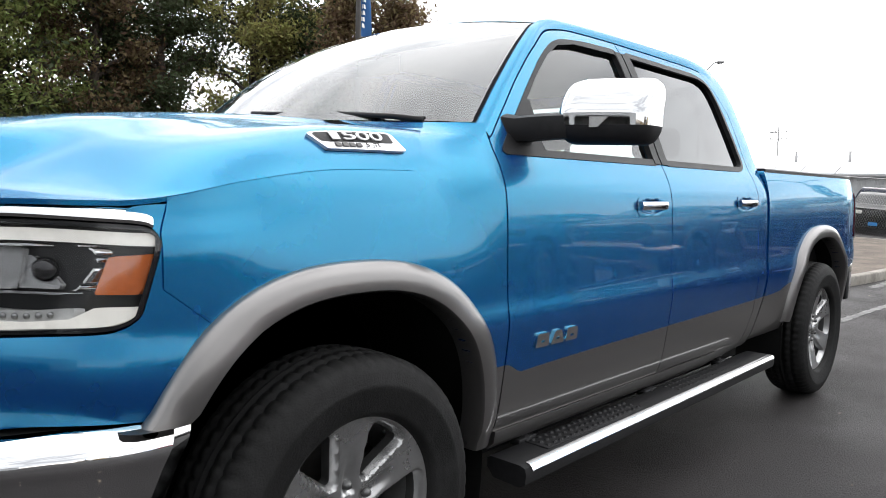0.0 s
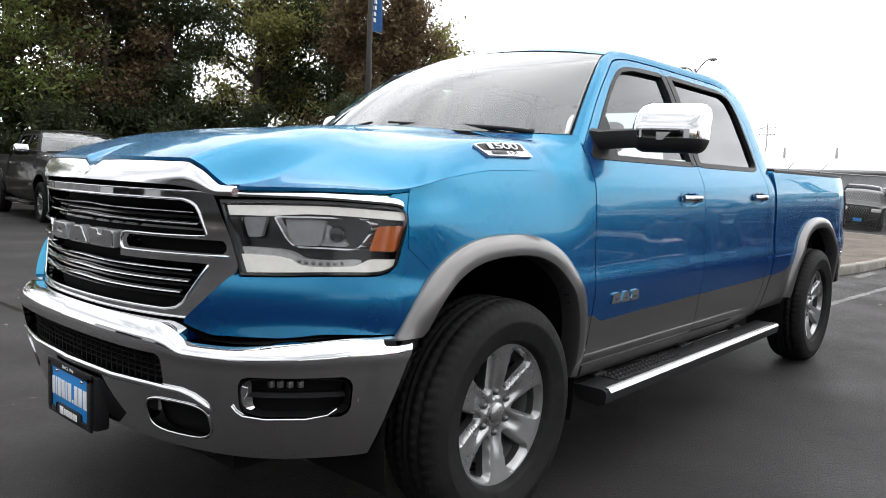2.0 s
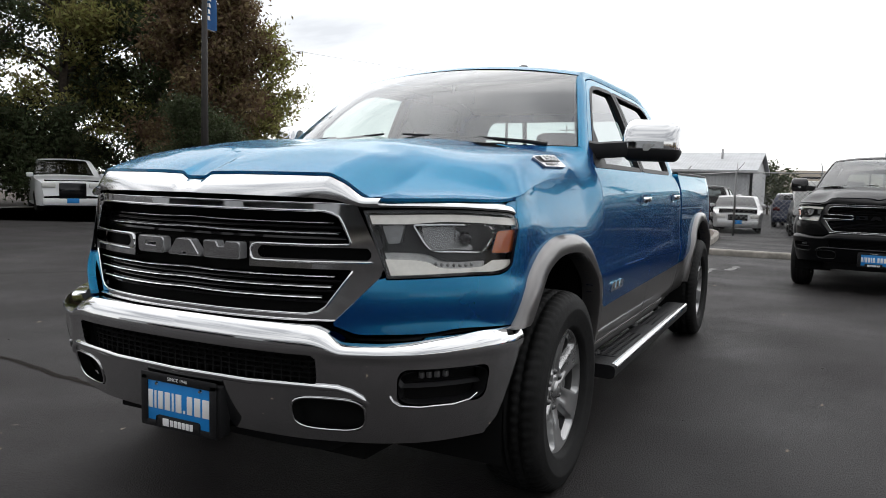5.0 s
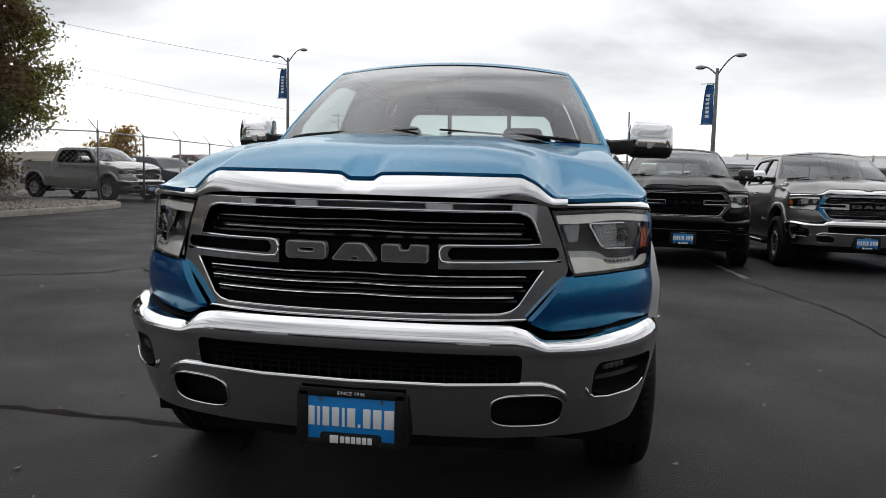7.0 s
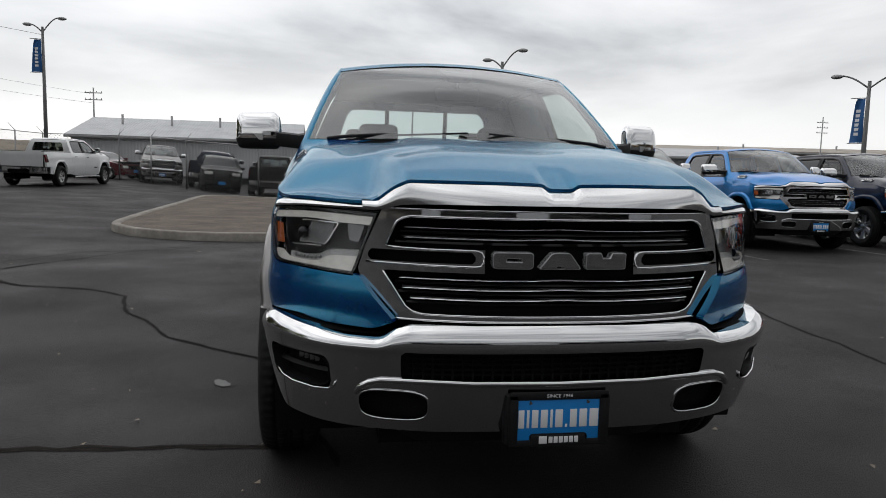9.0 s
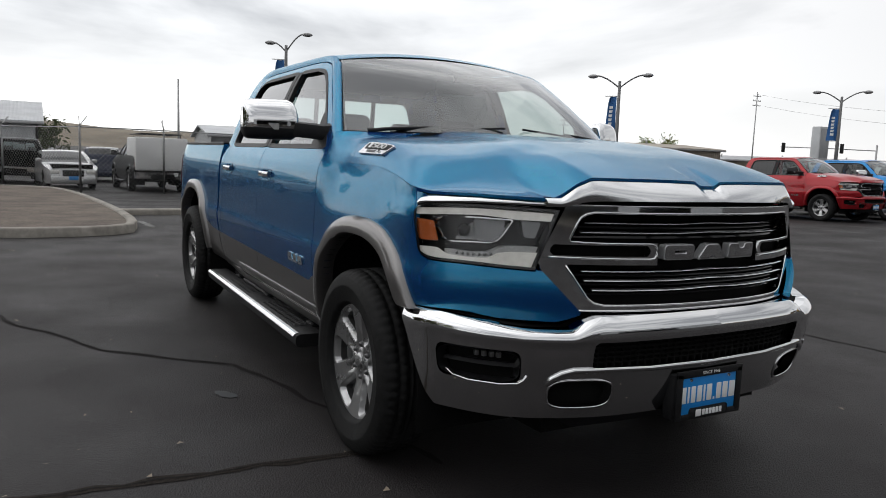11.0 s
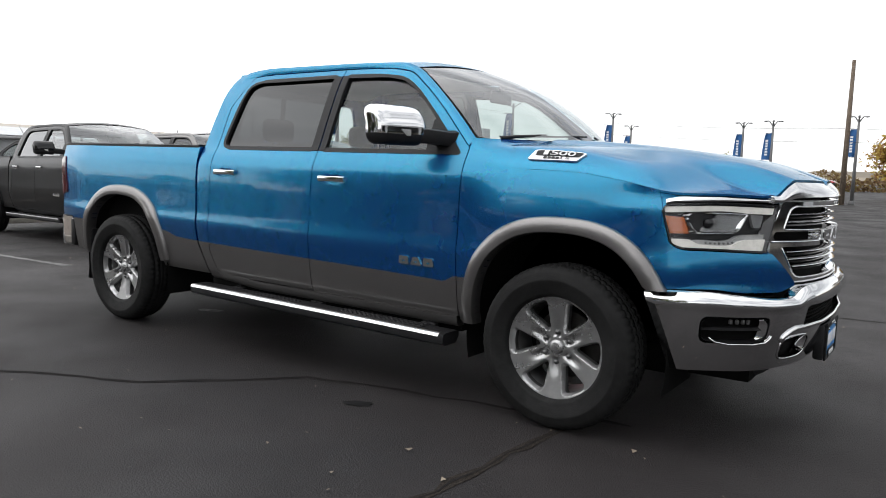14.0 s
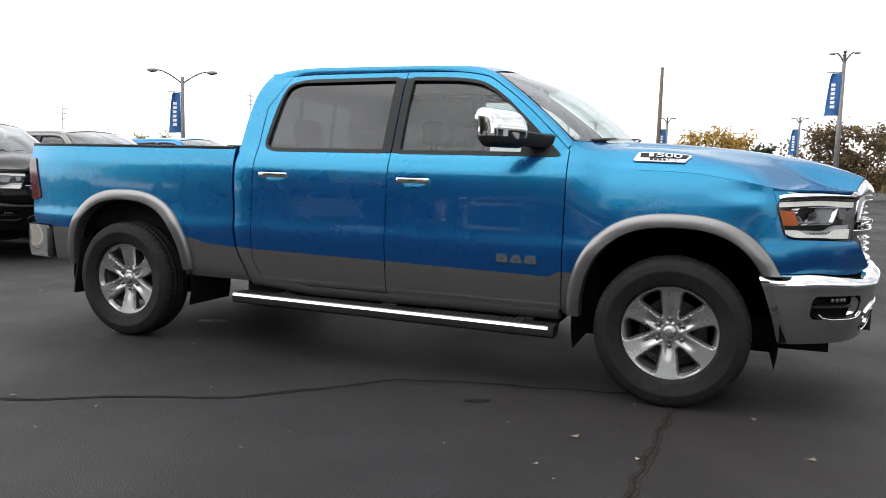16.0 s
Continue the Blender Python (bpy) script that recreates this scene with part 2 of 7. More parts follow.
# ---- mesh tools ----
def mono(pts):
    """A smooth curve through (t, value) pairs, monotone between them."""
    xs, ys = (np.array(c, float) for c in zip(*sorted(pts)))
    h, d = np.diff(xs), np.diff(ys) / np.diff(xs)
    m = np.zeros(len(xs))
    m[0], m[-1] = d[0], d[-1]
    for i in range(1, len(xs) - 1):
        if d[i - 1] * d[i] > 0:
            w1, w2 = 2 * h[i] + h[i - 1], h[i] + 2 * h[i - 1]
            m[i] = (w1 + w2) / (w1 / d[i - 1] + w2 / d[i])

    def f(t):
        t = min(max(t, xs[0]), xs[-1])
        i = min(int(np.searchsorted(xs, t, side="right")) - 1, len(h) - 1)
        s = (t - xs[i]) / h[i]
        return float((1 + 2 * s) * (1 - s) ** 2 * ys[i] + s * (1 - s) ** 2 * h[i] * m[i] + s * s * (3 - 2 * s) * ys[i + 1] + s * s * (s - 1) * h[i] * m[i + 1])

    return f


def lin(a, b, n):
    return [a + (b - a) * i / n for i in range(n + 1)]


def empty(name, label, category, group="", m=None):
    ob = new(name)
    ob.empty_display_size = 0.2
    if m is not None:
        ob.matrix_basis = m
    return tagged(ob, label, category, group)


def finish(bm, name, mats, smooth=True, angle=38):
    me = bpy.data.meshes.new(name)
    if smooth:
        lim = radians(angle)
        for f in bm.faces:
            f.smooth = True
        for e in bm.edges:
            if len(e.link_faces) == 2 and e.calc_face_angle(0) > lim:
                e.smooth = False
    bm.to_mesh(me)
    bm.free()
    for m in mats if isinstance(mats, (list, tuple)) else [mats]:
        me.materials.append(m)
    return me


def part(name, bm, mats, parent, label="", smooth=True, angle=38):
    ob = new(name, finish(bm, name, mats, smooth, angle))
    if parent is not None:
        ob.parent = parent
    if label:
        ob["label"] = label
    return ob


def facing(bm, way):
    """Turns the faces so that most of them look along the vector way."""
    bm.normal_update()
    if sum(f.normal.dot(Vector(way)) * f.calc_area() for f in bm.faces) < 0:
        bmesh.ops.reverse_faces(bm, faces=bm.faces)
    return bm


def mirrored(bm):
    other = bm.copy()
    bmesh.ops.scale(other, vec=(1, -1, 1), verts=other.verts)
    bmesh.ops.reverse_faces(other, faces=other.faces)
    return other


def pair(name, bm, mats, parent, label="", smooth=True, angle=38, parents=None):
    """The part on the left and its mirror image on the right."""
    other = mirrored(bm)
    p = parents or (parent, parent)
    return part(name, bm, mats, p[0], label, smooth, angle), part(name, other, mats, p[1], label, smooth, angle)


def surface(fn, us, vs, holes=(), cell=0.02, bm=None, mat=0, flip=False, matfn=None):
    """A grid of fn(u, v). Holes are signed distances in (u, v), negative inside, along which the cells are cut."""
    bm = bm or bmesh.new()
    made, dist = {}, [{} for _ in holes]

    def vert(p):
        k = (round(p[0], 6), round(p[1], 6))
        if k not in made:
            made[k] = bm.verts.new(fn(*p))
        return made[k]

    def far(i, p):
        k = (round(p[0], 6), round(p[1], 6))
        if k not in dist[i]:
            f = holes[i](*p)
            dist[i][k] = f if abs(f) > 1e-6 else 1e-6
        return dist[i][k]

    def cut(i, p, q):
        a, b = far(i, p), far(i, q)
        if (p[0], p[1]) > (q[0], q[1]):
            p, q, a, b = q, p, b, a
        lo, hi = 0.0, 1.0
        for _ in range(3):
            t = lo + (hi - lo) * a / (a - b)
            m = (p[0] + (q[0] - p[0]) * t, p[1] + (q[1] - p[1]) * t)
            f = holes[i](*m)
            if abs(f) < 1e-5:
                break
            if f * a > 0:
                lo, a = t, f
            else:
                hi, b = t, f
        dist[i][(round(m[0], 6), round(m[1], 6))] = 1e-6
        return m

    for i in range(len(us) - 1):
        for j in range(len(vs) - 1):
            q = [(us[i], vs[j]), (us[i + 1], vs[j]), (us[i + 1], vs[j + 1]), (us[i], vs[j + 1])]
            for h in range(len(holes)):
                fs = [far(h, p) for p in q]
                if min(fs) > 0:
                    continue
                if max(fs) < 0:
                    q = []
                    break
                r = []
                for p, n, a, b in zip(q, q[1:] + q[:1], fs, fs[1:] + fs[:1]):
                    if a > 0:
                        r.append(p)
                    if (a > 0) != (b > 0):
                        r.append(cut(h, p, n))
                q = r
                if len(q) < 3:
                    break
            if len(q) < 3:
                continue
            c = [sum(p[k] for p in q) / len(q) for k in (0, 1)]
            ring = []
            for v in (vert(p) for p in q):
                if v not in ring:
                    ring.append(v)
            if len(ring) < 3:
                continue
            try:
                f = bm.faces.new(ring[::-1] if flip else ring)
            except ValueError:
                continue
            f.material_index = matfn(*c) if matfn else mat
    bmesh.ops.remove_doubles(bm, verts=bm.verts, dist=2e-4)
    bmesh.ops.dissolve_degenerate(bm, edges=bm.edges, dist=1e-4)
    bmesh.ops.delete(bm, geom=[v for v in bm.verts if not v.link_faces], context="VERTS")
    return bm


def turn_in(bm, way, mat=None):
    """Turns all open edges in by the vector way(co), which gives a panel its thickness."""
    edges = [e for e in bm.edges if len(e.link_faces) == 1]
    src = {e: e.link_faces[0].material_index for e in edges}
    r = bmesh.ops.extrude_edge_only(bm, edges=edges)["geom"]
    for v in [g for g in r if isinstance(g, bmesh.types.BMVert)]:
        v.co += Vector(way(v.co))
    if mat is not None:
        for f in [g for g in r if isinstance(g, bmesh.types.BMFace)]:
            f.material_index = mat
    return bm


def rounded_box(u0, u1, v0, v1, r):
    """Signed distance of a box with rounded corners."""
    cu, cv, hu, hv = (u0 + u1) / 2, (v0 + v1) / 2, (u1 - u0) / 2 - r, (v1 - v0) / 2 - r

    def f(u, v):
        a, b = abs(u - cu) - hu, abs(v - cv) - hv
        return math.hypot(max(a, 0), max(b, 0)) + min(max(a, b), 0) - r

    return f


def polygon(pts, r=0.0):
    """Signed distance of a convex polygon, its corners rounded by r."""
    area = sum(a[0] * b[1] - b[0] * a[1] for a, b in zip(pts, pts[1:] + pts[:1]))
    pts = list(pts) if area > 0 else list(pts)[::-1]
    lines = []
    for (ax, ay), (bx, by) in zip(pts, pts[1:] + pts[:1]):
        n = math.hypot(bx - ax, by - ay)
        lines.append((ax, ay, (by - ay) / n, -(bx - ax) / n))

    def f(u, v):
        d = [(u - ax) * nx + (v - ay) * ny for ax, ay, nx, ny in lines]
        if not r:
            return max(d)
        k = [max(x + r, 0) for x in d]
        s = math.sqrt(sum(x * x for x in k))
        return (s if s > 0 else max(x + r for x in d)) - r

    return f


def box(bm, x0, x1, y0, y1, z0, z1, bevel=0.0, mat=0, segments=2):
    r = bmesh.ops.create_cube(bm, size=1.0)
    vs = r["verts"]
    bmesh.ops.scale(bm, vec=(x1 - x0, y1 - y0, z1 - z0), verts=vs)
    bmesh.ops.translate(bm, vec=((x0 + x1) / 2, (y0 + y1) / 2, (z0 + z1) / 2), verts=vs)
    faces = list({f for v in vs for f in v.link_faces})
    for f in faces:
        f.material_index = mat
    if bevel:
        es = list({e for v in vs for e in v.link_edges})
        bmesh.ops.bevel(bm, geom=es, offset=bevel, segments=segments, affect="EDGES", profile=0.5)
    return bm


def tube(bm, pts, radius, n=8, mat=0, closed=False, caps=True):
    """A round bar along pts; radius is a number or one for each point."""
    pts = [Vector(p) for p in pts]
    rad = radius if isinstance(radius, (list, tuple)) else [radius] * len(pts)
    rings = []
    for i, p in enumerate(pts):
        a = pts[i - 1] if (i or closed) else p
        b = pts[(i + 1) % len(pts)] if (i < len(pts) - 1 or closed) else p
        d = (b - a).normalized()
        side = d.cross(Vector((0, 0, 1)))
        if side.length < 1e-3:
            side = d.cross(Vector((1, 0, 0)))
        side.normalize()
        up = side.cross(d)
        rings.append([bm.verts.new(p + rad[i] * (math.cos(t) * side + math.sin(t) * up)) for t in (2 * math.pi * k / n for k in range(n))])
    for a, b in zip(rings, rings[1:] + (rings[:1] if closed else [])):
        for k in range(n):
            bm.faces.new((a[k], a[(k + 1) % n], b[(k + 1) % n], b[k])).material_index = mat
    if caps and not closed:
        bm.faces.new(rings[0][::-1]).material_index = mat
        bm.faces.new(rings[-1]).material_index = mat
    return bm


def sweep(bm, frames, section, mat=0, closed_section=True, caps=True):
    """Carries a section of (a, b) along frames of (origin, A, B)."""
    rings = [[bm.verts.new(Vector(o) + a * Vector(A) + b * Vector(B)) for a, b in (section(i) if callable(section) else section)] for i, (o, A, B) in enumerate(frames)]
    n = len(rings[0])
    for p, q in zip(rings, rings[1:]):
        for k in range(n if closed_section else n - 1):
            f = bm.faces.new((p[k], p[(k + 1) % n], q[(k + 1) % n], q[k]))
            f.material_index = mat
    if caps and closed_section:
        bm.faces.new(rings[0][::-1]).material_index = mat
        bm.faces.new(rings[-1]).material_index = mat
    return bm


def lathe(bm, profile, n=48, mat=0, matfn=None):
    """Spins (radius, y) round the y axis."""
    rings = [[bm.verts.new((r * math.cos(2 * math.pi * k / n), y, r * math.sin(2 * math.pi * k / n))) for k in range(n)] for r, y in profile]
    for i, (p, q) in enumerate(zip(rings, rings[1:])):
        for k in range(n):
            bm.faces.new((p[k], p[(k + 1) % n], q[(k + 1) % n], q[k])).material_index = matfn(i) if matfn else mat
    return bm


def text_mesh(body, size, depth=0.002):
    """Built-in font as a mesh, centred, in the xy plane."""
    cu = bpy.data.curves.new("writing", "FONT")
    cu.body, cu.size, cu.extrude, cu.align_x, cu.align_y = body, size, depth, "CENTER", "CENTER"
    tmp = bpy.data.objects.new("writing", cu)
    scene.collection.objects.link(tmp)
    bpy.context.view_layer.update()
    me = bpy.data.meshes.new_from_object(tmp.evaluated_get(bpy.context.evaluated_depsgraph_get()))
    bpy.data.objects.remove(tmp)
    return me


def text_part(name, body, size, width, mat, parent, m, label="", depth=0.002):
    me = text_mesh(body, size, depth)
    xs = [v.co.x for v in me.vertices]
    k = width / (max(xs) - min(xs))
    me.transform(m @ Matrix.Diagonal((k, 1, 1, 1)))
    me.materials.append(mat)
    ob = new(name, me)
    ob.parent = parent
    if label:
        ob["label"] = label
    return ob

# ---- the pickup: shapes in metres from the middle of the front axle on the ground, x ahead, y to its left ----
WB, HUB_Y, HUB_Z = 3.672, 0.945, 0.40
SEC = mono([(0.30, 0.90), (0.43, 0.925), (0.50, 0.955), (0.66, 0.981), (0.74, 0.991), (0.79, 0.9955), (0.815, 0.9955), (0.87, 0.988), (0.95, 0.984), (1.10, 0.979), (1.20, 0.969), (1.235, 0.959), (1.29, 0.934), (1.33, 0.910), (1.50, 0.840), (1.76, 0.722), (1.84, 0.668)])
BED = mono([(0.30, 0.90), (0.43, 0.925), (0.50, 0.955), (0.66, 0.981), (0.74, 0.991), (0.79, 0.9955), (0.815, 0.9955), (0.87, 0.988), (0.95, 0.984), (1.10, 0.979), (1.20, 0.969), (1.235, 0.961), (1.29, 0.946), (1.33, 0.932)])
TWO_TONE = mono([(-4.8, 0.735), (-4.05, 0.735), (-3.3, 0.735), (-3.12, 0.725), (-2.97, 0.692), (-2.75, 0.682), (-1.66, 0.664), (-0.76, 0.648), (-0.68, 0.645), (-0.60, 0.678), (-0.4, 0.68)])
HOOD_LINE = mono([(-0.34, 1.252), (0.0, 1.245), (0.26, 1.214), (0.5, 1.171), (0.62, 1.160), (0.95, 1.148)])
DOME = mono([(-0.5, 1.425), (-0.2, 1.418), (0.1, 1.402), (0.4, 1.374), (0.65, 1.330), (0.85, 1.274), (0.93, 1.245), (0.99, 1.222)])
HOOD_F_REAR = mono([(0, 1.0), (0.33, 1.0), (0.37, 0.98), (0.40, 0.945), (0.445, 0.865), (0.485, 0.825), (0.56, 0.805), (0.66, 0.770), (0.74, 0.730), (0.80, 0.685), (0.83, 0.635), (0.86, 0.51), (0.885, 0.35), (0.905, 0.20), (0.917, 0.09), (0.925, 0.0)])
HOOD_F_FRONT = mono([(0, 1.0), (0.30, 0.995), (0.40, 0.965), (0.50, 0.88), (0.58, 0.76), (0.66, 0.65), (0.74, 0.56), (0.82, 0.46), (0.87, 0.35), (0.90, 0.23), (0.915, 0.115), (0.925, 0.0)])
HOOD_FRONT_X = mono([(0, 0.968), (0.3, 0.948), (0.5, 0.912), (0.6, 0.872), (0.66, 0.845), (0.735, 0.785), (0.825, 0.70), (0.895, 0.61), (0.925, 0.53)])
COWL_X = mono([(0, -0.33), (0.4, -0.36), (0.7, -0.43), (0.80, -0.40), (0.86, -0.335), (0.925, -0.305)])
YS = 0.925


def step01(t):
    t = min(max(t, 0.0), 1.0)
    return t * t * (3 - 2 * t)


def hood_edge(x):
    """The hood's outer edge: it widens a little towards the lamps."""
    k = step01((x - 0.43) / 0.11)
    return side_y(min(max(x, -0.31), 0.50), HOOD_LINE(min(x, 0.50))) * (1 - k) + YS * k


def hood_z(x, y):
    a = min(abs(y) * YS / hood_edge(x), YS)
    k = min(max((x + 0.15) / 0.6, 0), 1)
    k = k * k * (3 - 2 * k)
    f = HOOD_F_REAR(a) * (1 - k) + HOOD_F_FRONT(a) * k
    xf = HOOD_FRONT_X(a)
    f += (1 - f) * step01(1 - (a - 0.50) / 0.04) * step01((x - xf + 0.40) / 0.40)
    f *= 1 - 0.93 * step01((a - 0.53) / 0.11) * step01((x - xf + 0.45) / 0.45)
    notch = 0.015 * step01((0.070 - a) / 0.036) * min(max((x - 0.80) / 0.16, 0), 1)
    top = DOME(x + (HOOD_FRONT_X(0) - xf) * step01((x - 0.35) / 0.45))
    return HOOD_LINE(x) + (top - HOOD_LINE(x)) * f - notch - 0.004 * math.exp(-((a / 0.12) ** 2))


FENDER = mono([(0.88, 0.9875), (0.95, 0.984), (1.02, 0.979), (1.08, 0.969), (1.14, 0.956), (1.20, 0.939), (1.25, 0.920), (1.285, 0.900), (1.315, 0.876), (1.337, 0.852), (1.358, 0.822), (1.368, 0.79), (1.376, 0.735), (1.383, 0.66), (1.42, 0.50)])


def side_y(x, z):
    """Half width of the body at x ahead of the front axle and height z."""
    y = SEC(z)
    if z > 0.88 and x > -0.60:
        y += (FENDER(z) - y) * step01((x + 0.60) / 0.28)
    if x > 0.10:
        s = x - 0.25
        s += 0.17 * max(0, z - 0.88) * min(max(s, 0) / 0.3, 1)
        y += (corner(max(s, 0.0), z)[1] - y) * step01((x - 0.10) / 0.32)
    return y


def bed_y(x, z):
    return BED(z) - (0.075 * ((-4.15 - x) / 0.55) ** 2 if x < -4.15 else 0)


def arch(cx, a=0.485, b=0.552, n=2.5):
    """Signed distance of a wheel opening."""
    def f(u, v):
        dx, dz = abs(u - cx), max(v - HUB_Z, 0)
        return (((dx / a) ** n + (dz / b) ** n) ** (1 / n) - 1) * (a + b) / 2
    return f


# plan of the front corner, from the wheel opening forward to the grille
CORNER = [(0.25, 0.990), (0.40, 0.986), (0.50, 0.972), (0.58, 0.943), (0.66, 0.893), (0.74, 0.822), (0.82, 0.733), (0.88, 0.655), (0.955, 0.55)]
_s = [0.0]
for _p, _q in zip(CORNER, CORNER[1:]):
    _s.append(_s[-1] + math.hypot(_q[0] - _p[0], _q[1] - _p[1]))
CORNER_X, CORNER_Y = mono(list(zip(_s, [p[0] for p in CORNER]))), mono(list(zip(_s, [p[1] for p in CORNER])))
CORNER_END = _s[-1]


def corner(s, z, off=0.0):
    """A place on the front corner; off is out of the surface."""
    x, y = CORNER_X(s), CORNER_Y(s)
    dx, dy = CORNER_X(s + 0.01) - CORNER_X(s - 0.01), CORNER_Y(s + 0.01) - CORNER_Y(s - 0.01)
    n = math.hypot(dx, dy) or 1
    k = min(s / 0.3, 1)
    x -= 0.17 * max(0, z - 0.88) * k
    y -= (0.992 - SEC(z)) * (1 - k) if z > 0.88 else 0.0
    y -= 0.022 * step01((z - 1.07) / 0.10) * (1 - step01((s - 0.24) / 0.12))
    out = off + 0.012 * math.sin(min(max((z - 0.74) / 0.17, 0), 1) * math.pi) * k
    return (x - dy / n * out, y + dx / n * out, z)


def corner_s(y):
    lo, hi = 0.0, CORNER_END
    for _ in range(30):
        mid = (lo + hi) / 2
        lo, hi = (mid, hi) if CORNER_Y(mid) > y else (lo, mid)
    return lo


# plan of the front bumper, from its middle to its side
BUMPER = [(1.076, 0.0), (1.070, 0.2), (1.050, 0.42), (1.018, 0.55), (0.966, 0.69), (0.885, 0.82), (0.79, 0.908), (0.70, 0.963), (0.61, 0.995), (0.53, 1.004), (0.46, 1.001)]
_b = [0.0]
for _p, _q in zip(BUMPER, BUMPER[1:]):
    _b.append(_b[-1] + math.hypot(_q[0] - _p[0], _q[1] - _p[1]))
BUMPER_X, BUMPER_Y = mono(list(zip(_b, [p[0] for p in BUMPER]))), mono(list(zip(_b, [p[1] for p in BUMPER])))
BUMPER_END = _b[-1]
BUMPER_TOP = mono([(0, 0.760), (0.50, 0.757), (0.555, 0.745), (0.625, 0.712), (0.72, 0.712), (0.95, 0.728), (1.15, 0.742), (BUMPER_END, 0.745)])
BUMPER_IN = mono([(0.30, 0.115), (0.36, 0.088), (0.42, 0.064), (0.50, 0.040), (0.58, 0.022), (0.66, 0.007), (0.70, 0.0), (0.715, 0.002), (0.73, 0.008), (0.745, 0.018), (0.76, 0.036)])


def bumper_s(y):
    lo, hi = 0.0, BUMPER_END
    for _ in range(30):
        mid = (lo + hi) / 2
        lo, hi = (mid, hi) if BUMPER_Y(mid) < y else (lo, mid)
    return lo


def bumper(s, v, off=0.0):
    t = abs(s)
    x, y = BUMPER_X(t), BUMPER_Y(t)
    dx, dy = BUMPER_X(t + 0.01) - BUMPER_X(max(t - 0.01, 0)), BUMPER_Y(t + 0.01) - BUMPER_Y(max(t - 0.01, 0))
    n = math.hypot(dx, dy) or 1
    z = v if v < 0.66 else 0.66 + (v - 0.66) * (BUMPER_TOP(t) - 0.66) / 0.10
    out = off - BUMPER_IN(v)
    return (x + dy / n * out, math.copysign(1, s) * (y - dx / n * out), z)


def grille_x(y, z):
    return 1.018 - 0.158 * (abs(y) / 0.645) ** 2.4 - (0.14 * (z - 0.95) if z > 0.95 else -0.04 * (0.95 - z))


def wheel_bms(fine=True):
    """Tyre, rim face, barrel, with the outer face towards +y, centred on the hub."""
    tyre = bmesh.new()
    n = 264 if fine else 40
    prof = [(0.244, 0.075), (0.250, 0.095), (0.257, 0.108), (0.268, 0.116), (0.276, 0.116), (0.280, 0.1185), (0.325, 0.125), (0.331, 0.1275), (0.337, 0.125), (0.362, 0.121), (0.380, 0.112), (0.392, 0.098),
            (0.399, 0.080), (0.4015, 0.062), (0.393, 0.058), (0.393, 0.050), (0.402, 0.046), (0.403, 0.020), (0.394, 0.016), (0.394, 0.006), (0.403, 0.002)]
    prof = prof + [(r, -y) for r, y in prof[::-1]]
    rings = []
    for i, (r, y) in enumerate(prof):
        ring = []
        for k in range(n):
            rr, t = r, 2 * math.pi * k / n
            ay = abs(y)
            if fine and r > 0.377 and ay > 0.018 and k % 4 == (1 if ay > 0.055 else (3 if y > 0 else 2)):
                rr -= 0.007 if ay < 0.09 else 0.003
            tw = 0.03 * ay / 0.1 if r > 0.37 else 0.0
            ring.append(tyre.verts.new((rr * math.cos(t + tw), y, rr * math.sin(t + tw))))
        rings.append(ring)
    for a, b in zip(rings, rings[1:]):
        for k in range(n):
            tyre.faces.new((a[k], a[(k + 1) % n], b[(k + 1) % n], b[k]))
    # rim face: six broad spokes with bevelled pockets between them
    c = 0.0055 if fine else 0.02
    m = int(round(0.27 / c))
    pockets = []
    for k in range(6):
        t = math.radians(60 * k + 60)
        pg = polygon([(0.100, -0.010), (0.100, 0.010), (0.150, 0.030), (0.208, 0.056), (0.222, 0.048), (0.229, 0.0), (0.222, -0.048), (0.208, -0.056), (0.150, -0.030)], 0.005)
        pockets.append(lambda u, v, ct=math.cos(t), st=math.sin(t), pg=pg: pg(u * ct + v * st, -u * st + v * ct))

    def face(u, v):
        r = math.hypot(u, v)
        y = 0.058 + 0.030 * min(max((r - 0.06) / 0.19, 0), 1) ** 1.4
        d = min(p(u, v) for p in pockets)
        y -= 0.024 * (1 - min(max(d / 0.015, 0), 1))
        a = (math.degrees(math.atan2(v, u)) - 30 + 360) % 60
        lat = min(a, 60 - a) * math.pi / 180 * r
        y -= 0.013 * step01((0.027 - lat) / 0.022) * step01((r - 0.048) / 0.012) * (1 - step01((r - 0.085) / 0.085))
        return (u, y, v)

    rim = surface(face, lin(-m * c, m * c, 2 * m), lin(-m * c, m * c, 2 * m), [lambda u, v: 0.253 - math.hypot(u, v)] + pockets, c, flip=True)
    turn_in(rim, lambda co: (0, -0.030, 0) if math.hypot(co.x, co.z) < 0.24 else (0, -0.012, 0), 1)
    barrel = lathe(bmesh.new(), [(0.250, 0.084), (0.2535, 0.094), (0.257, 0.097), (0.258, 0.088), (0.248, 0.075), (0.236, 0.066), (0.222, 0.0), (0.215, -0.09), (0.232, -0.115)], 72 if fine else 32)
    return tyre, rim, barrel


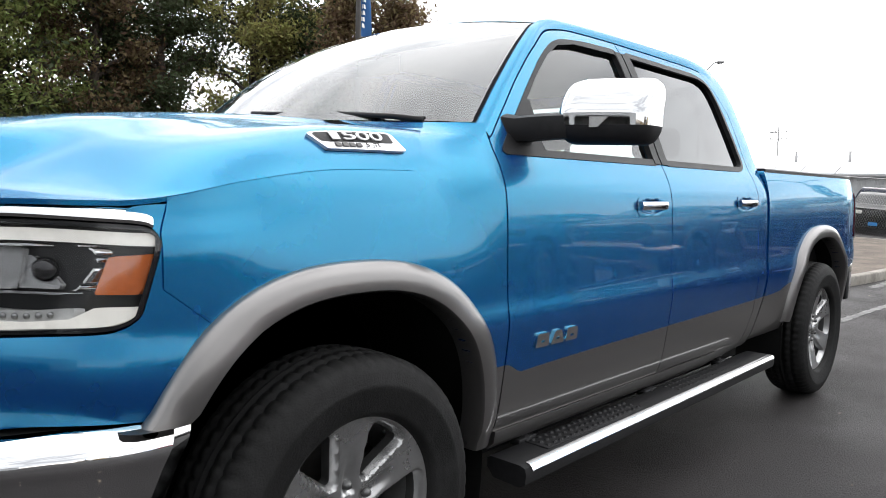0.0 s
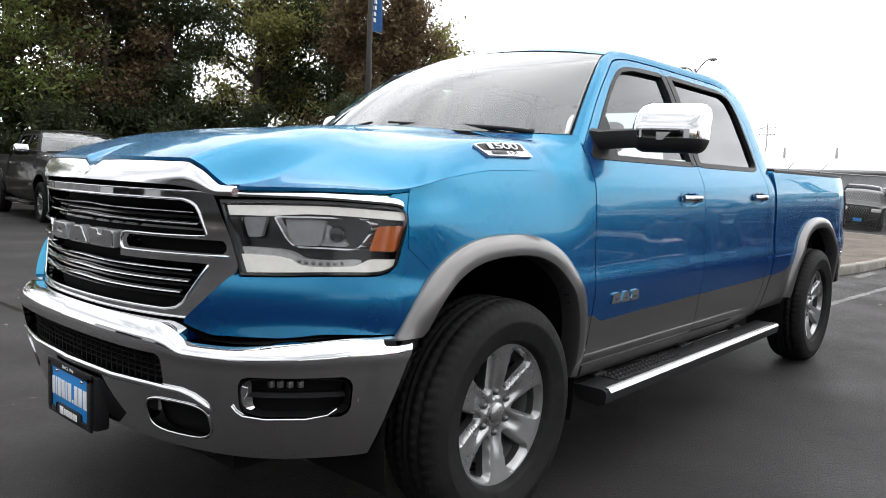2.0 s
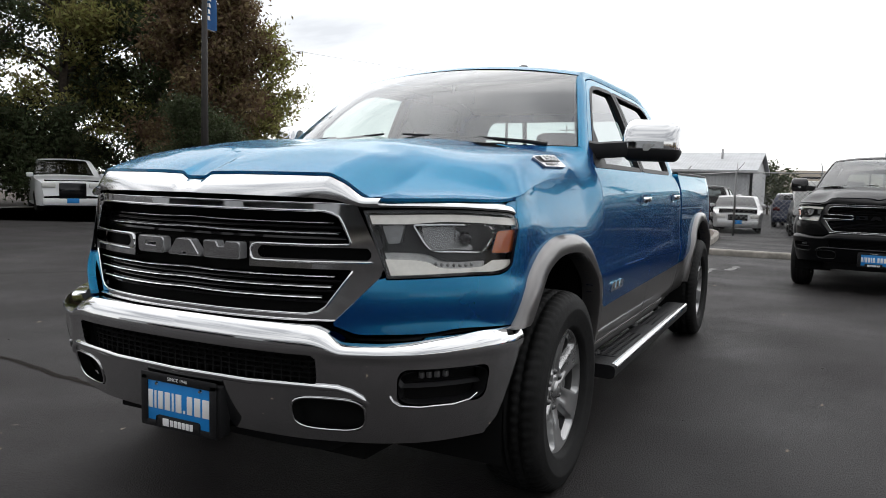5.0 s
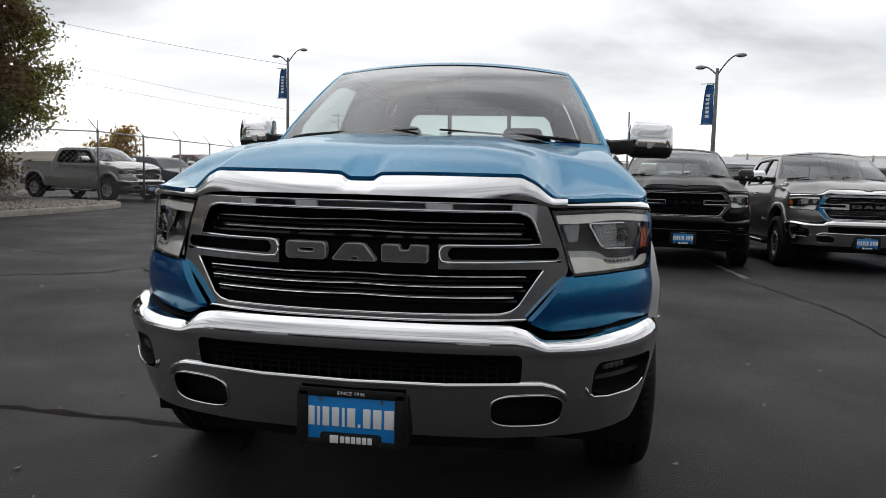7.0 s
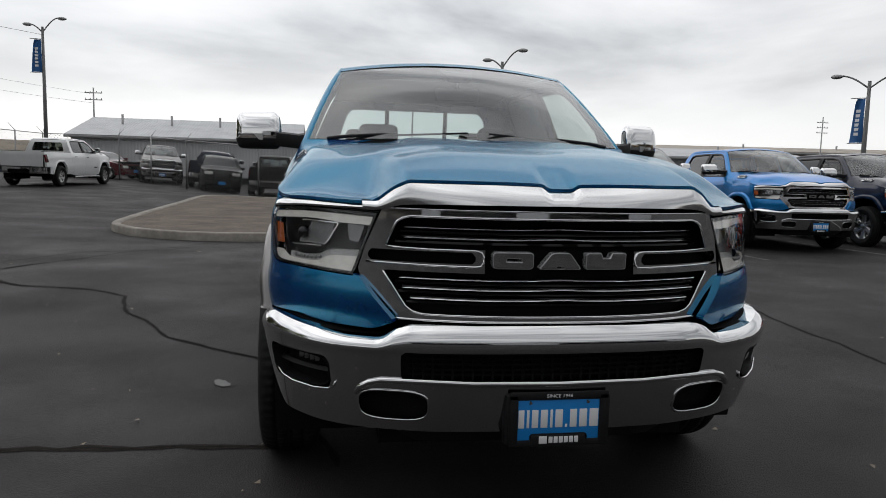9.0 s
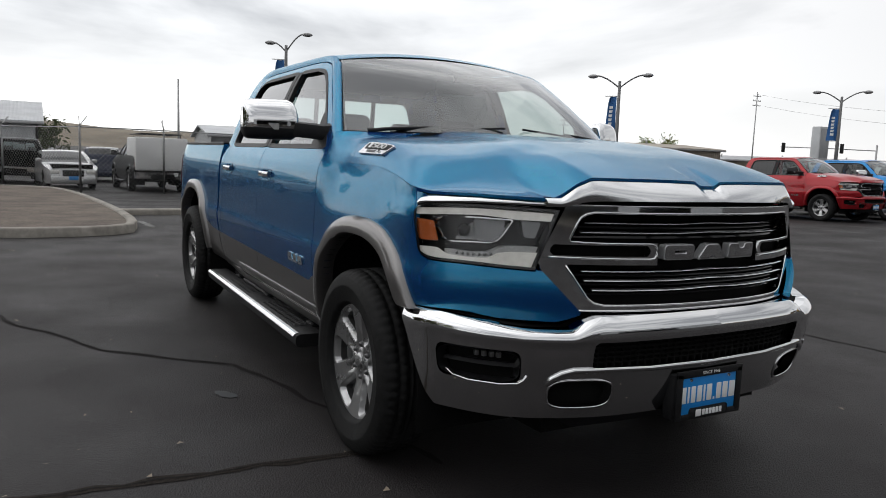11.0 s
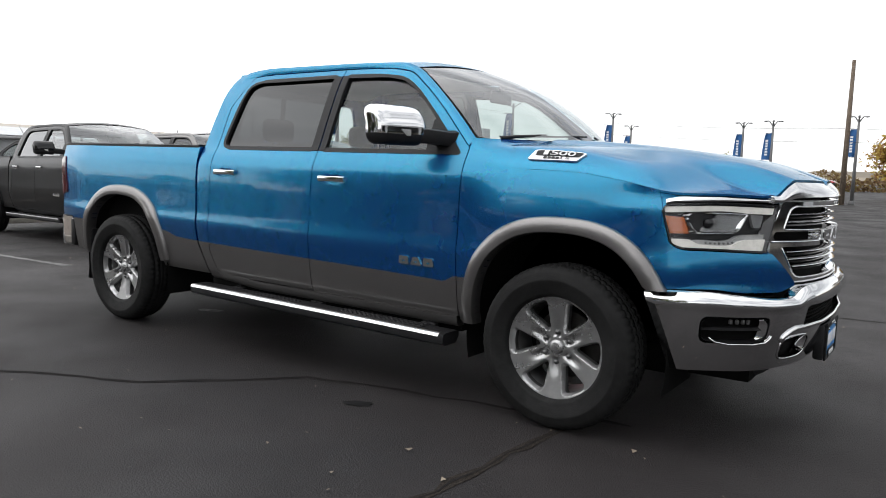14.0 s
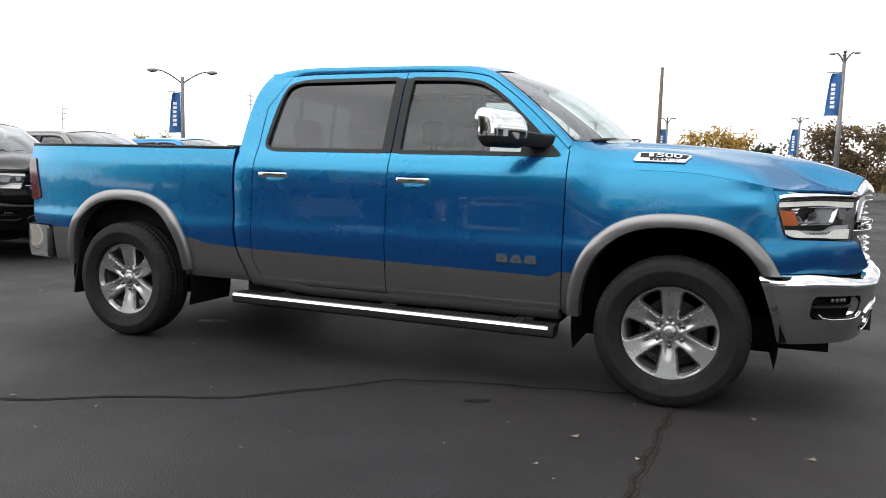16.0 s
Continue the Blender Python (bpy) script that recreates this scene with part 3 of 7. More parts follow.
def make_wheel(truck, place, side, fine, rim_mat, meshes):
    """A wheel at its place; side is +1 on the left. meshes keeps what all four share."""
    turn = pose(*place, 0, 0, 0 if side > 0 else 180)
    if not meshes:
        tyre, rim, barrel = wheel_bms(fine)
        meshes["barrel"] = finish(barrel, "wheel", [rim_mat])
        meshes["tyre"] = finish(tyre, "tyre", [RUBBER], angle=18)
        meshes["rim"] = finish(rim, "rim", [rim_mat, RIM_DARK], angle=30)
        disc = bmesh.new()
        lathe(disc, [(0.03, -0.045), (0.165, -0.045), (0.168, -0.05), (0.168, -0.07), (0.03, -0.075)], 40)
        box(disc, -0.19, -0.10, -0.11, -0.035, -0.08, 0.10, 0.02)
        meshes["brake"] = finish(disc, "brake_disc", [BRAKE])
        cap = lathe(bmesh.new(), [(0.001, 0.074), (0.022, 0.074), (0.030, 0.070), (0.036, 0.064), (0.038, 0.045)], 28)
        for k in range(3):
            box(cap, -0.014 + 0.010 * k, -0.008 + 0.010 * k, 0.071, 0.0755, -0.013, 0.013, 0.001)
        meshes["cap"] = finish(cap, "hub_cap", [rim_mat])
        nut = lathe(bmesh.new(), [(0.001, 0.046), (0.008, 0.045), (0.0130, 0.036), (0.0140, 0.010)], 10)
        meshes["nut"] = finish(nut, "lug_nut", [RIM_DARK])
    w = new("wheel", meshes["barrel"])
    w.parent, w.matrix_basis = truck, turn
    for key, name in (("tyre", "tyre"), ("rim", "rim"), ("brake", "brake_disc"), ("cap", "hub_cap")):
        o = new(name, meshes[key])
        o.parent = w
    for k in range(6 if fine else 0):
        t = math.radians(60 * k + 30)
        o = new("lug_nut", meshes["nut"])
        o.parent, o.matrix_basis = w, pose(0.073 * math.cos(t), 0.018, 0.073 * math.sin(t))
    return w


def flare_bm(cx, start_z, end_z, nseg=46):
    """A wheel flare: a lipped band round the opening, from its rear foot over the top to its front foot."""
    def ring(a, b, n, t):
        ct, st = math.cos(t), math.sin(t)
        k = ((abs(ct) / a) ** n + (abs(st) / b) ** n) ** (-1 / n)
        return cx + k * ct, HUB_Z + k * st

    bm = bmesh.new()
    rows = []
    side = side_y if cx > -1 else bed_y
    ts = lin(math.pi + 0.10, -0.10, nseg)
    for t in ts:
        row = []
        for f, out in ((1.0, -0.05), (1.0, 0.022), (1.012, 0.031), (1.05, 0.034), (1.10, 0.031), (1.145, 0.023), (1.160, 0.012), (1.164, -0.01)):
            x, z = ring(0.485 * f, 0.552 * (1 + (f - 1) * 0.87), 2.5, max(min(t, math.pi), 0))
            if t > math.pi or t < 0:
                z = HUB_Z - 0.9 * (t - math.pi if t > math.pi else -t)
            low = start_z if t > math.pi / 2 else end_z
            row.append(bm.verts.new((x, side(min(x, 0.46), max(z, 0.45)) + out, max(z, low))))
        rows.append(row)
    for a, b in zip(rows, rows[1:]):
        for k in range(len(a) - 1):
            q = (a[k], a[k + 1], b[k + 1], b[k])
            if max(v.co.z for v in q) - min(v.co.z for v in q) + max(v.co.x for v in q) - min(v.co.x for v in q) > 1e-4:
                bm.faces.new(q)
    bmesh.ops.remove_doubles(bm, verts=bm.verts, dist=1e-4)
    return bm


def panel(fn, x0, x1, z0, z1, cell, holes, tone=True):
    """A side panel in two tones: its grid has a row on the line between the colours."""
    bm = bmesh.new()
    us = lin(x0, x1, max(2, int(round((x1 - x0) / cell))))
    lower = max(2, int(round((0.66 - z0) / cell)))
    upper = max(2, int(round((z1 - 0.66) / cell)))

    def put(u, w):
        if not tone:
            return w
        t = TWO_TONE(u)
        return z0 + (w - z0) * (t - z0) / (0.66 - z0) if w < 0.66 else t + (w - 0.66) * (z1 - t) / (z1 - 0.66)

    ws = lin(z0, 0.66, lower) + lin(0.66, z1, upper)[1:]
    surface(lambda u, w: fn(u, put(u, w)), us, ws, [lambda u, w, h=h: h(u, put(u, w)) for h in holes], cell, bm, flip=True, matfn=lambda u, w: 1 if tone and w < 0.66 else 0)
    return bm


def strip(bm, place, us, section, mat=0):
    """A bar that runs along place(u); section gives offsets (out, up)."""
    rows = []
    for u in us:
        rows.append([bm.verts.new(place(u, o, h)) for o, h in section])
    for a, b in zip(rows, rows[1:]):
        for k in range(len(section)):
            bm.faces.new((a[k], a[(k + 1) % len(section)], b[(k + 1) % len(section)], b[k])).material_index = mat
    bm.faces.new(rows[0]).material_index = mat
    bm.faces.new(rows[-1][::-1]).material_index = mat
    bmesh.ops.recalc_face_normals(bm, faces=bm.faces)
    return bm


def make_pickup(label, paint, lower, fine=True, group="", rim_mat=None, plate=True):
    truck = empty("pickup_truck", label, "pickup truck", group)
    c = 0.022 if fine else 0.06
    mats = [paint, lower]
    inward = lambda d: (lambda co: (0, -math.copysign(d, co.y), 0))

    # -- sides --
    def smooth_hole(u, v):
        a, b, r = -0.308 - u, HOOD_LINE(u) - 0.002 - v, 0.07
        return math.hypot(a + r, b + r) - r if a > -r and b > -r else max(a, b)

    seam_x = lambda v: 0.470 - (0.02 if v > 1.11 else 0) * min(1, (v - 1.11) / 0.05) if v > 1.0 else 0.470 - (1.0 - v) * 1.25
    seam = lambda u, v: seam_x(v) - u
    fender = panel(lambda u, v: (u, side_y(u, v), v), -0.587, 0.47, 0.44, 1.405, c, [arch(0), smooth_hole, seam, lambda u, v: 1.402 - v])
    pair("front_fender", turn_in(fender, inward(0.03)), mats, truck)

    door_top = mono([(-2.72, 1.57), (-2.67, 1.69), (-2.60, 1.772), (-2.48, 1.810), (-2.28, 1.820), (-1.67, 1.823), (-1.35, 1.817), (-1.15, 1.789), (-1.0, 1.70), (-0.85, 1.585), (-0.70, 1.45), (-0.60, 1.355)])
    win_f = polygon([(-0.642, 1.324), (-0.785, 1.460), (-0.950, 1.610), (-1.065, 1.698), (-1.165, 1.750), (-1.30, 1.774), (-1.625, 1.781), (-1.632, 1.324)], 0.012)
    win_r = polygon([(-1.715, 1.325), (-1.715, 1.783), (-2.43, 1.777), (-2.505, 1.745), (-2.535, 1.68), (-2.578, 1.352), (-2.542, 1.325)], 0.025)
    top = lambda u, v: door_top(u) - v
    handles = ((-1.615, -1.375, 1.150), (-2.585, -2.345, 1.158))
    cup_f, cup_r = (rounded_box(x0 + 0.018, x1 - 0.018, z0 - 0.027, z0 + 0.027, 0.026) for x0, x1, z0 in handles)
    dfront = panel(lambda u, v: (u, SEC(v), v), -1.668, -0.593, 0.462, 1.826, c, [top, win_f, cup_f])
    doors_f = pair("front_door", turn_in(dfront, inward(0.03)), mats, truck)
    rear_edge = lambda u, v: u + (2.625 if v > 0.62 else 2.625 - (0.62 - v) * 0.45) - (0 if v < 1.60 else (v - 1.60) * 0.6)
    drear = panel(lambda u, v: (u, SEC(v), v), -2.67, -1.674, 0.466, 1.826, c, [top, win_r, rear_edge, cup_r])
    doors_r = pair("rear_door", turn_in(drear, inward(0.03)), mats, truck)
    cab_back = mono([(0.44, -2.65), (0.55, -2.69), (0.70, -2.748), (0.95, -2.762), (1.33, -2.775), (1.55, -2.762), (1.68, -2.742), (1.76, -2.710), (1.82, -2.668)])
    inner_edge = lambda u, v: -2.631 + (0 if v > 0.62 else (0.62 - v) * 0.45) - u if v < 1.60 else min(-2.631 + (v - 1.60) * 0.6 - u, 9)
    corner_post = panel(lambda u, v: (u, SEC(v) - 0.006 * max(0, (-2.66 - u) / 0.11) ** 2, v), -2.79, -2.48, 0.466, 1.835, 0.018 if fine else 0.05, [inner_edge, lambda u, v: u - cab_back(v)])
    pair("cab_corner", turn_in(corner_post, inward(0.03)), mats, truck)
    bed_front = lambda u, v: cab_back(min(v, 1.33)) - 0.013 - u
    tail_edge = lambda u, v: u + 4.665 - 0.18 * max(0, 1.22 - v)
    bed_low = lambda u, v: v - (0.46 if u > -3.7 else 0.49)
    bedside = panel(lambda u, v: (u, bed_y(u, v), v), -4.72, -2.66, 0.44, 1.327, c, [arch(-WB), bed_front, tail_edge, bed_low, lambda u, v: max(u + 4.375, v - 0.748)])
    pair("bedside", turn_in(bedside, inward(0.035)), mats, truck)
    pair("fender_flare", flare_bm(0, 0.435, 0.738), [lower], truck)
    pair("fender_flare", flare_bm(-WB, 0.47, 0.50), [lower], truck)
    # liners keep the wheel openings dark
    for cx in (0, -WB):
        liner = bmesh.new()
        rows = []
        for t in lin(math.pi + 0.25, -0.25, 30):
            x, z = cx + 0.53 * math.cos(t), HUB_Z + 0.60 * math.sin(t)
            rows.append([liner.verts.new((x, y, z)) for y in (0.955, 0.52)])
        for a, b in zip(rows, rows[1:]):
            liner.faces.new((a[0], a[1], b[1], b[0]))
        liner.faces.new([r[1] for r in rows])
        pair("wheel_liner", liner, [MATTE_BLACK], truck)

    # -- roof, pillars, glass --
    edge_pts = [(-0.575, 0.858, 1.397), (-0.70, 0.814, 1.512), (-0.85, 0.760, 1.636), (-1.00, 0.708, 1.749), (-1.10, 0.678, 1.812), (-1.25, 0.664, 1.853), (-1.75, 0.662, 1.866), (-2.30, 0.666, 1.868), (-2.55, 0.672, 1.852), (-2.680, 0.690, 1.806)]
    eu = [i / (len(edge_pts) - 1) for i in range(len(edge_pts))]
    ex, ey, ez = (mono(list(zip(eu, [p[k] for p in edge_pts]))) for k in range(3))
    low_x = mono(list(zip(eu, [-0.597, -0.705, -0.855, -1.005, -1.155, -1.35, -1.75, -2.30, -2.50, -2.652])))
    rail = bmesh.new()

    def rail_at(u, v):
        x0 = low_x(u)
        z0 = door_top(x0) + 0.007
        a, b = Vector((x0, SEC(z0), z0)), Vector((ex(u), ey(u), ez(u)))
        p = a.lerp(b, v)
        bulge = 0.005 * math.sin(math.pi * v) * min(1, (1 - u) / 0.18)
        return (p.x, p.y + bulge * 0.8, p.z + bulge)

    surface(rail_at, lin(0, 1, 60 if fine else 24), lin(0, 1, 6), bm=rail)
    pair("roof_rail", turn_in(rail, lambda co: (0, -math.copysign(0.02, co.y), -0.01)), [paint], truck)
    roof = surface(lambda u, v: (ex(u) , v * (ey(u) - 0.004), ez(u) + 0.022 * (1 - abs(v) ** 2.2) * min(1, (u - 0.44) / 0.12) + 0.046 * (1 - v * v) * max(0, 1 - (u - 0.455) / 0.2) + 0.012 * (1 - v * v)),
                   lin(0.455, 1, 30 if fine else 12), lin(-1, 1, 24 if fine else 10), flip=True)
    part("roof", roof, [paint], truck)
    base = lambda v: (-0.29 - 0.285 * abs(v) ** 2.2, 0.858 * v, 1.407 - 0.012 * abs(v))
    def wind(u, v):
        a, b = Vector(base(v)), Vector((-1.035 - 0.065 * abs(v) ** 2, 0.678 * v, 1.813 + 0.048 * (1 - abs(v) ** 2)))
        p = a.lerp(b, u)
        a1, b1 = Vector(base(1)), Vector((-1.10, 0.678, 1.813))
        w_ = (0.446 * u)
        fix = (Vector((ex(w_), ey(w_), ez(w_))) - a1.lerp(b1, u)) * abs(v) ** 2.5
        k = 0.062 * math.sin(math.pi * u) * (1 - abs(v) ** 2.5)
        return (p.x + k * 0.5 + fix.x, p.y + math.copysign(fix.y, v) * (1 if fix.y > 0 else -1), p.z + k * 0.75 + fix.z)
    glass = facing(surface(wind, lin(0.02, 0.985, 20), lin(-0.985, 0.985, 24)), (1, 0, 1))
    w = part("windscreen", glass, [GLASS_FRONT], truck)
    w.visible_shadow = False
    frit = surface(lambda u, v: tuple(Vector(wind(u, v)) + Vector((-0.006, 0, -0.006))), lin(0, 1, 40), lin(-1, 1, 48), [rounded_box(0.025, 0.965, -0.972, 0.972, 0.04)], 0.03)
    part("windscreen_border", frit, [MATTE_BLACK], truck)

    def side_glass(poly, x0, x1, inset):
        return facing(surface(lambda u, v: (u, SEC(v) - inset, v), lin(x0, x1, 40), lin(1.30, 1.80, 22), [lambda u, v: -poly(u, v)]), (0, 1, 0))

    for o in pair("window_glass", side_glass(win_f, -1.66, -0.62, 0.018), [GLASS_SIDE], truck, parents=doors_f):
        o.visible_shadow = False
    for o in pair("window_glass", side_glass(win_r, -2.60, -1.69, 0.018), [GLASS_DARK], truck, parents=doors_r):
        o.visible_shadow = False

    def seal(poly, x0, x1, grow, wide):
        return surface(lambda u, v: (u, SEC(v) + 0.003, v), lin(x0, x1, int((x1 - x0) / 0.016)), lin(1.26, 1.83, 36), [lambda u, v: -(poly(u, v) - grow), lambda u, v: poly(u, v) + wide], 0.016, flip=True)

    pair("window_seal", turn_in(seal(win_f, -1.67, -0.60, 0.012, 0.012), inward(0.025)), [BLACK_PLASTIC], truck, parents=doors_f)
    pair("window_seal", turn_in(seal(win_r, -2.62, -1.68, 0.012, 0.012), inward(0.025)), [BLACK_PLASTIC], truck, parents=doors_r)
    # black applique on the middle pillar, and the sail piece that carries the mirror
    post = lambda x0, x1: surface(lambda u, v: (u, SEC(v) + 0.005, v), lin(x0, x1, 4), lin(1.318, 1.783, 14), flip=True)
    pair("pillar_trim", turn_in(post(-1.666, -1.618), inward(0.01)), [BLACK_PLASTIC], truck, parents=doors_f)
    pair("pillar_trim", turn_in(post(-1.735, -1.676), inward(0.01)), [BLACK_PLASTIC], truck, parents=doors_r)
    sail = polygon([(-0.655, 1.32), (-0.79, 1.45), (-0.865, 1.515), (-0.868, 1.32)], 0.006)
    pair("mirror_sail", turn_in(surface(lambda u, v: (u, SEC(v) + 0.002, v), lin(-0.88, -0.64, 16), lin(1.31, 1.53, 14), [lambda u, v: -sail(u, v)], 0.016, flip=True), inward(0.02)), [BLACK_PLASTIC], truck, parents=doors_f)

    # cab back with its sliding window
    back = lambda u, v: (cab_back(v) - 0.006, u * (SEC(v) - 0.04) / 0.86, v)
    hole = rounded_box(-0.66, 0.66, 1.37, 1.71, 0.05)
    wall = surface(back, lin(-0.86, 0.86, 44), lin(0.62, 1.818, 32), [hole], 0.04)
    part("cab_back_wall", turn_in(wall, lambda co: (0.03, 0, 0)), [paint], truck)
    rear = part("rear_window", facing(surface(lambda u, v: (back(u, v)[0] + 0.015, back(u, v)[1], v), lin(-0.67, 0.67, 8), lin(1.36, 1.72, 4)), (-1, 0, 0)), [GLASS_REAR], truck)
    rear.visible_shadow = False
    for y in (-0.24, 0.24):
        fr = box(bmesh.new(), -0.012, 0.012, y - 0.016, y + 0.016, 1.365, 1.715, 0.004)
        for v in fr.verts:
            v.co.x += cab_back(v.co.z) + 0.02
        part("window_divider", fr, [BLACK_PLASTIC], rear)

    # -- hood and cowl --
    def hood_at(u, v):
        y = v * YS
        x0, x1 = COWL_X(abs(y)), HOOD_FRONT_X(abs(y))
        x = x0 + (x1 - x0) * u
        y *= hood_edge(x) / YS
        return (x, y, hood_z(x, y))
    hood = surface(hood_at, lin(0, 1, 44 if fine else 16), lin(-1, 1, 180 if fine else 24))
    part("hood", turn_in(hood, lambda co: (0, 0, -0.010)), [paint], truck)
    cowl = surface(lambda u, v: (COWL_X(abs(v) * YS) - 0.004 + (base(v)[0] - COWL_X(abs(v) * YS)) * u, v * 0.86, 1.392 - 0.012 * abs(v) - 0.02 * math.sin(math.pi * u)), lin(0, 1, 4), lin(-0.83, 0.83, 20), flip=True)
    part("cowl_panel", cowl, [BLACK_PLASTIC], truck)
    for y0, y1, up in ((-0.74, -0.06, 0.02), (0.72, 0.05, 0.02)):
        wp = bmesh.new()
        a, b = Vector(wind(0.012, y0 / 0.845)), Vector(wind(0.055, y1 / 0.845))
        pts = [a.lerp(b, k / 8) + Vector((0.010, 0, 0.012)) for k in range(9)]
        tube(wp, pts, 0.0055, 6)
        tube(wp, [a + Vector((0.020, 0, 0.004)), a.lerp(b, 0.12) + Vector((0.040, 0, 0.012)), a.lerp(b, 0.5) + Vector((0.016, 0, 0.020))], [0.011, 0.009, 0.006], 8)
        part("wiper", wp, [BLACK_PLASTIC], truck)
    # engine bay and floor keep light out of the gaps
    # the last, lowest box is added only to deepen the shade under the nose
    for nm, *dims in (("engine_block", -0.45, 0.78, -0.52, 0.52, 0.45, 1.12), ("radiator", 0.70, 0.82, -0.50, 0.50, 0.50, 1.06), ("floor_pan", -2.74, -0.62, -0.86, 0.86, 0.36, 0.60),
                      ("spare_tray", -4.60, -2.80, -0.55, 0.55, 0.50, 0.72), ("door_lining", -2.70, -0.60, -0.895, -0.875, 0.55, 1.28), ("door_lining", -2.70, -0.60, 0.875, 0.895, 0.55, 1.28), ("firewall", -0.62, -0.36, -0.86, 0.86, 1.0, 1.33), ("skid_plate", 0.10, 0.80, -0.58, 0.58, 0.285, 0.40)):
        part(nm, box(bmesh.new(), *dims), [MATTE_BLACK], truck, smooth=False)

    # -- bed --
    for nm, *dims in (("bed_wall", -4.66, -2.82, 0.828, 0.852, 0.762, 1.31), ("bed_wall", -4.66, -2.82, -0.852, -0.828, 0.762, 1.31), ("bed_floor", -4.66, -2.85, -0.84, 0.84, 0.72, 0.76), ("bed_bulkhead", -2.845, -2.81, -0.88, 0.88, 0.60, 1.315)):
        part(nm, box(bmesh.new(), *dims), [MATTE_BLACK], truck, smooth=False)
    cap = bmesh.new()
    strip(cap, lambda u, o, h: (u, bed_y(u, 1.327) + o, 1.327 + h), lin(-4.665, -2.80, 24), [(0.004, -0.006), (0.004, 0.008), (-0.002, 0.013), (-0.10, 0.013), (-0.10, -0.006)])
    pair("bed_rail_cap", cap, [BLACK_PLASTIC], truck)
    gate = surface(lambda u, v: (-4.660 - 0.02 * (1 - (u / 0.85) ** 2) + 0.18 * max(0, 1.22 - v), u * (bed_y(-4.70, v) - 0.006) / 0.857, v), lin(-0.857, 0.857, 20), lin(0.76, 1.325, 12), flip=True)
    part("tailgate", turn_in(gate, lambda co: (0.05, 0, 0)), [paint], truck)
    lamp_poly = polygon([(-4.672, 1.215), (-4.585, 1.235), (-4.54, 1.10), (-4.500, 0.935), (-4.618, 0.915)], 0.02)
    tl = surface(lambda u, v: (u, bed_y(u, v) + 0.008, v), lin(-4.675, -4.50, 16), lin(0.90, 1.25, 20), [lambda u, v: -lamp_poly(u, v)], 0.018, flip=True)
    pair("tail_lamp", turn_in(tl, inward(0.05)), [RED_LENS], truck)
    rb = bmesh.new()
    plan = mono([(0, -4.86), (0.6, -4.845), (0.8, -4.80), (0.90, -4.70), (0.945, -4.56), (0.955, -4.44)])
    def rear_bumper(u, v):
        y = (1 - (1 - abs(u)) ** 1.6) * 0.955
        return (plan(y) + 0.02 * max(0, 0.56 - v) / 0.1, math.copysign(y, u), v - 0.0)
    surface(rear_bumper, lin(-1, 1, 60 if fine else 24), lin(0.50, 0.735, 8), [rounded_box(-0.30, 0.30, 0.50, 0.66, 0.02)], 0.03, bm=rb, flip=True)
    part("rear_bumper", turn_in(rb, lambda co: (0.06, -0.05 * (1 if co.y > 0.7 else -1 if co.y < -0.7 else 0), 0)), [CHROME], truck)
    pair("bumper_pad", box(bmesh.new(), -4.46, -4.40, 0.86, 0.962, 0.50, 0.72, 0.012), [BLACK_PLASTIC], truck)
    flap = box(bmesh.new(), -0.008, 0.008, 0.70, 0.965, 0.255, 0.66, 0.006)
    for v in flap.verts:
        v.co.x += -4.125 - 0.17 * (0.66 - v.co.z)
    pair("mud_flap", flap, [BLACK_PLASTIC], truck)

    # -- rockers and running boards --
    rock = bmesh.new()
    strip(rock, lambda u, o, h: (u, 0.925 + o, 0.40 + h + 0.03 * min(1, max(0, (-2.2 - u) / 0.4))), lin(-2.66, -0.605, 30), [(-0.06, 0.0), (-0.01, 0.0), (0.012, 0.022), (0.018, 0.058), (-0.03, 0.07)])
    pair("rocker_panel", rock, [lower], truck)
    board = bmesh.new()
    sect = [(-0.115, 0.0), (-0.115, 0.030), (-0.10, 0.036), (0.010, 0.036), (0.028, 0.030), (0.034, 0.012), (0.030, -0.020), (0.010, -0.032), (-0.09, -0.028)]
    strip(board, lambda u, o, h: (u, 1.030 + o, 0.345 + h + 0.012 * (u + 0.6) / -2.1), lin(-2.72, -0.605, 20), sect)
    boards = pair("running_board", board, [BLACK_PLASTIC], truck)
    edge = bmesh.new()
    strip(edge, lambda u, o, h: (u, 1.030 + o, 0.345 + h + 0.012 * (u + 0.6) / -2.1), lin(-2.715, -0.635, 20), [(0.008, 0.0385), (0.024, 0.0365), (0.034, 0.029), (0.0375, 0.019), (0.034, 0.017), (0.022, 0.030)])
    pair("edge_trim", edge, [CHROME_SATIN], truck, parents=boards)
    for a, b in ((-1.42, -0.78), (-2.58, -1.72)):
        tread = bmesh.new()
        box(tread, a, b, 0.925, 1.022, 0.378, 0.3865, 0.003)
        if fine:
            for i in range(int((b - a) / 0.035)):
                for j in range(3):
                    x, y = a + 0.02 + 0.035 * i, 0.942 + 0.031 * j
                    bmesh.ops.create_cone(tread, segments=6, radius1=0.011, radius2=0.006, depth=0.006, cap_ends=True, matrix=pose(x, y, 0.389))
        pair("tread_pad", tread, [BLACK_PLASTIC], truck, parents=boards)
    for x in (-0.80, -1.66, -2.40):
        br = bmesh.new()
        tube(br, [(x, 0.60, 0.46), (x, 0.84, 0.42), (x, 0.93, 0.372)], 0.022, 8)
        box(br, x - 0.05, x + 0.05, 0.885, 0.93, 0.372, 0.396, 0.008)
        pair("bracket", br, [BLACK_PLASTIC], truck, parents=boards)

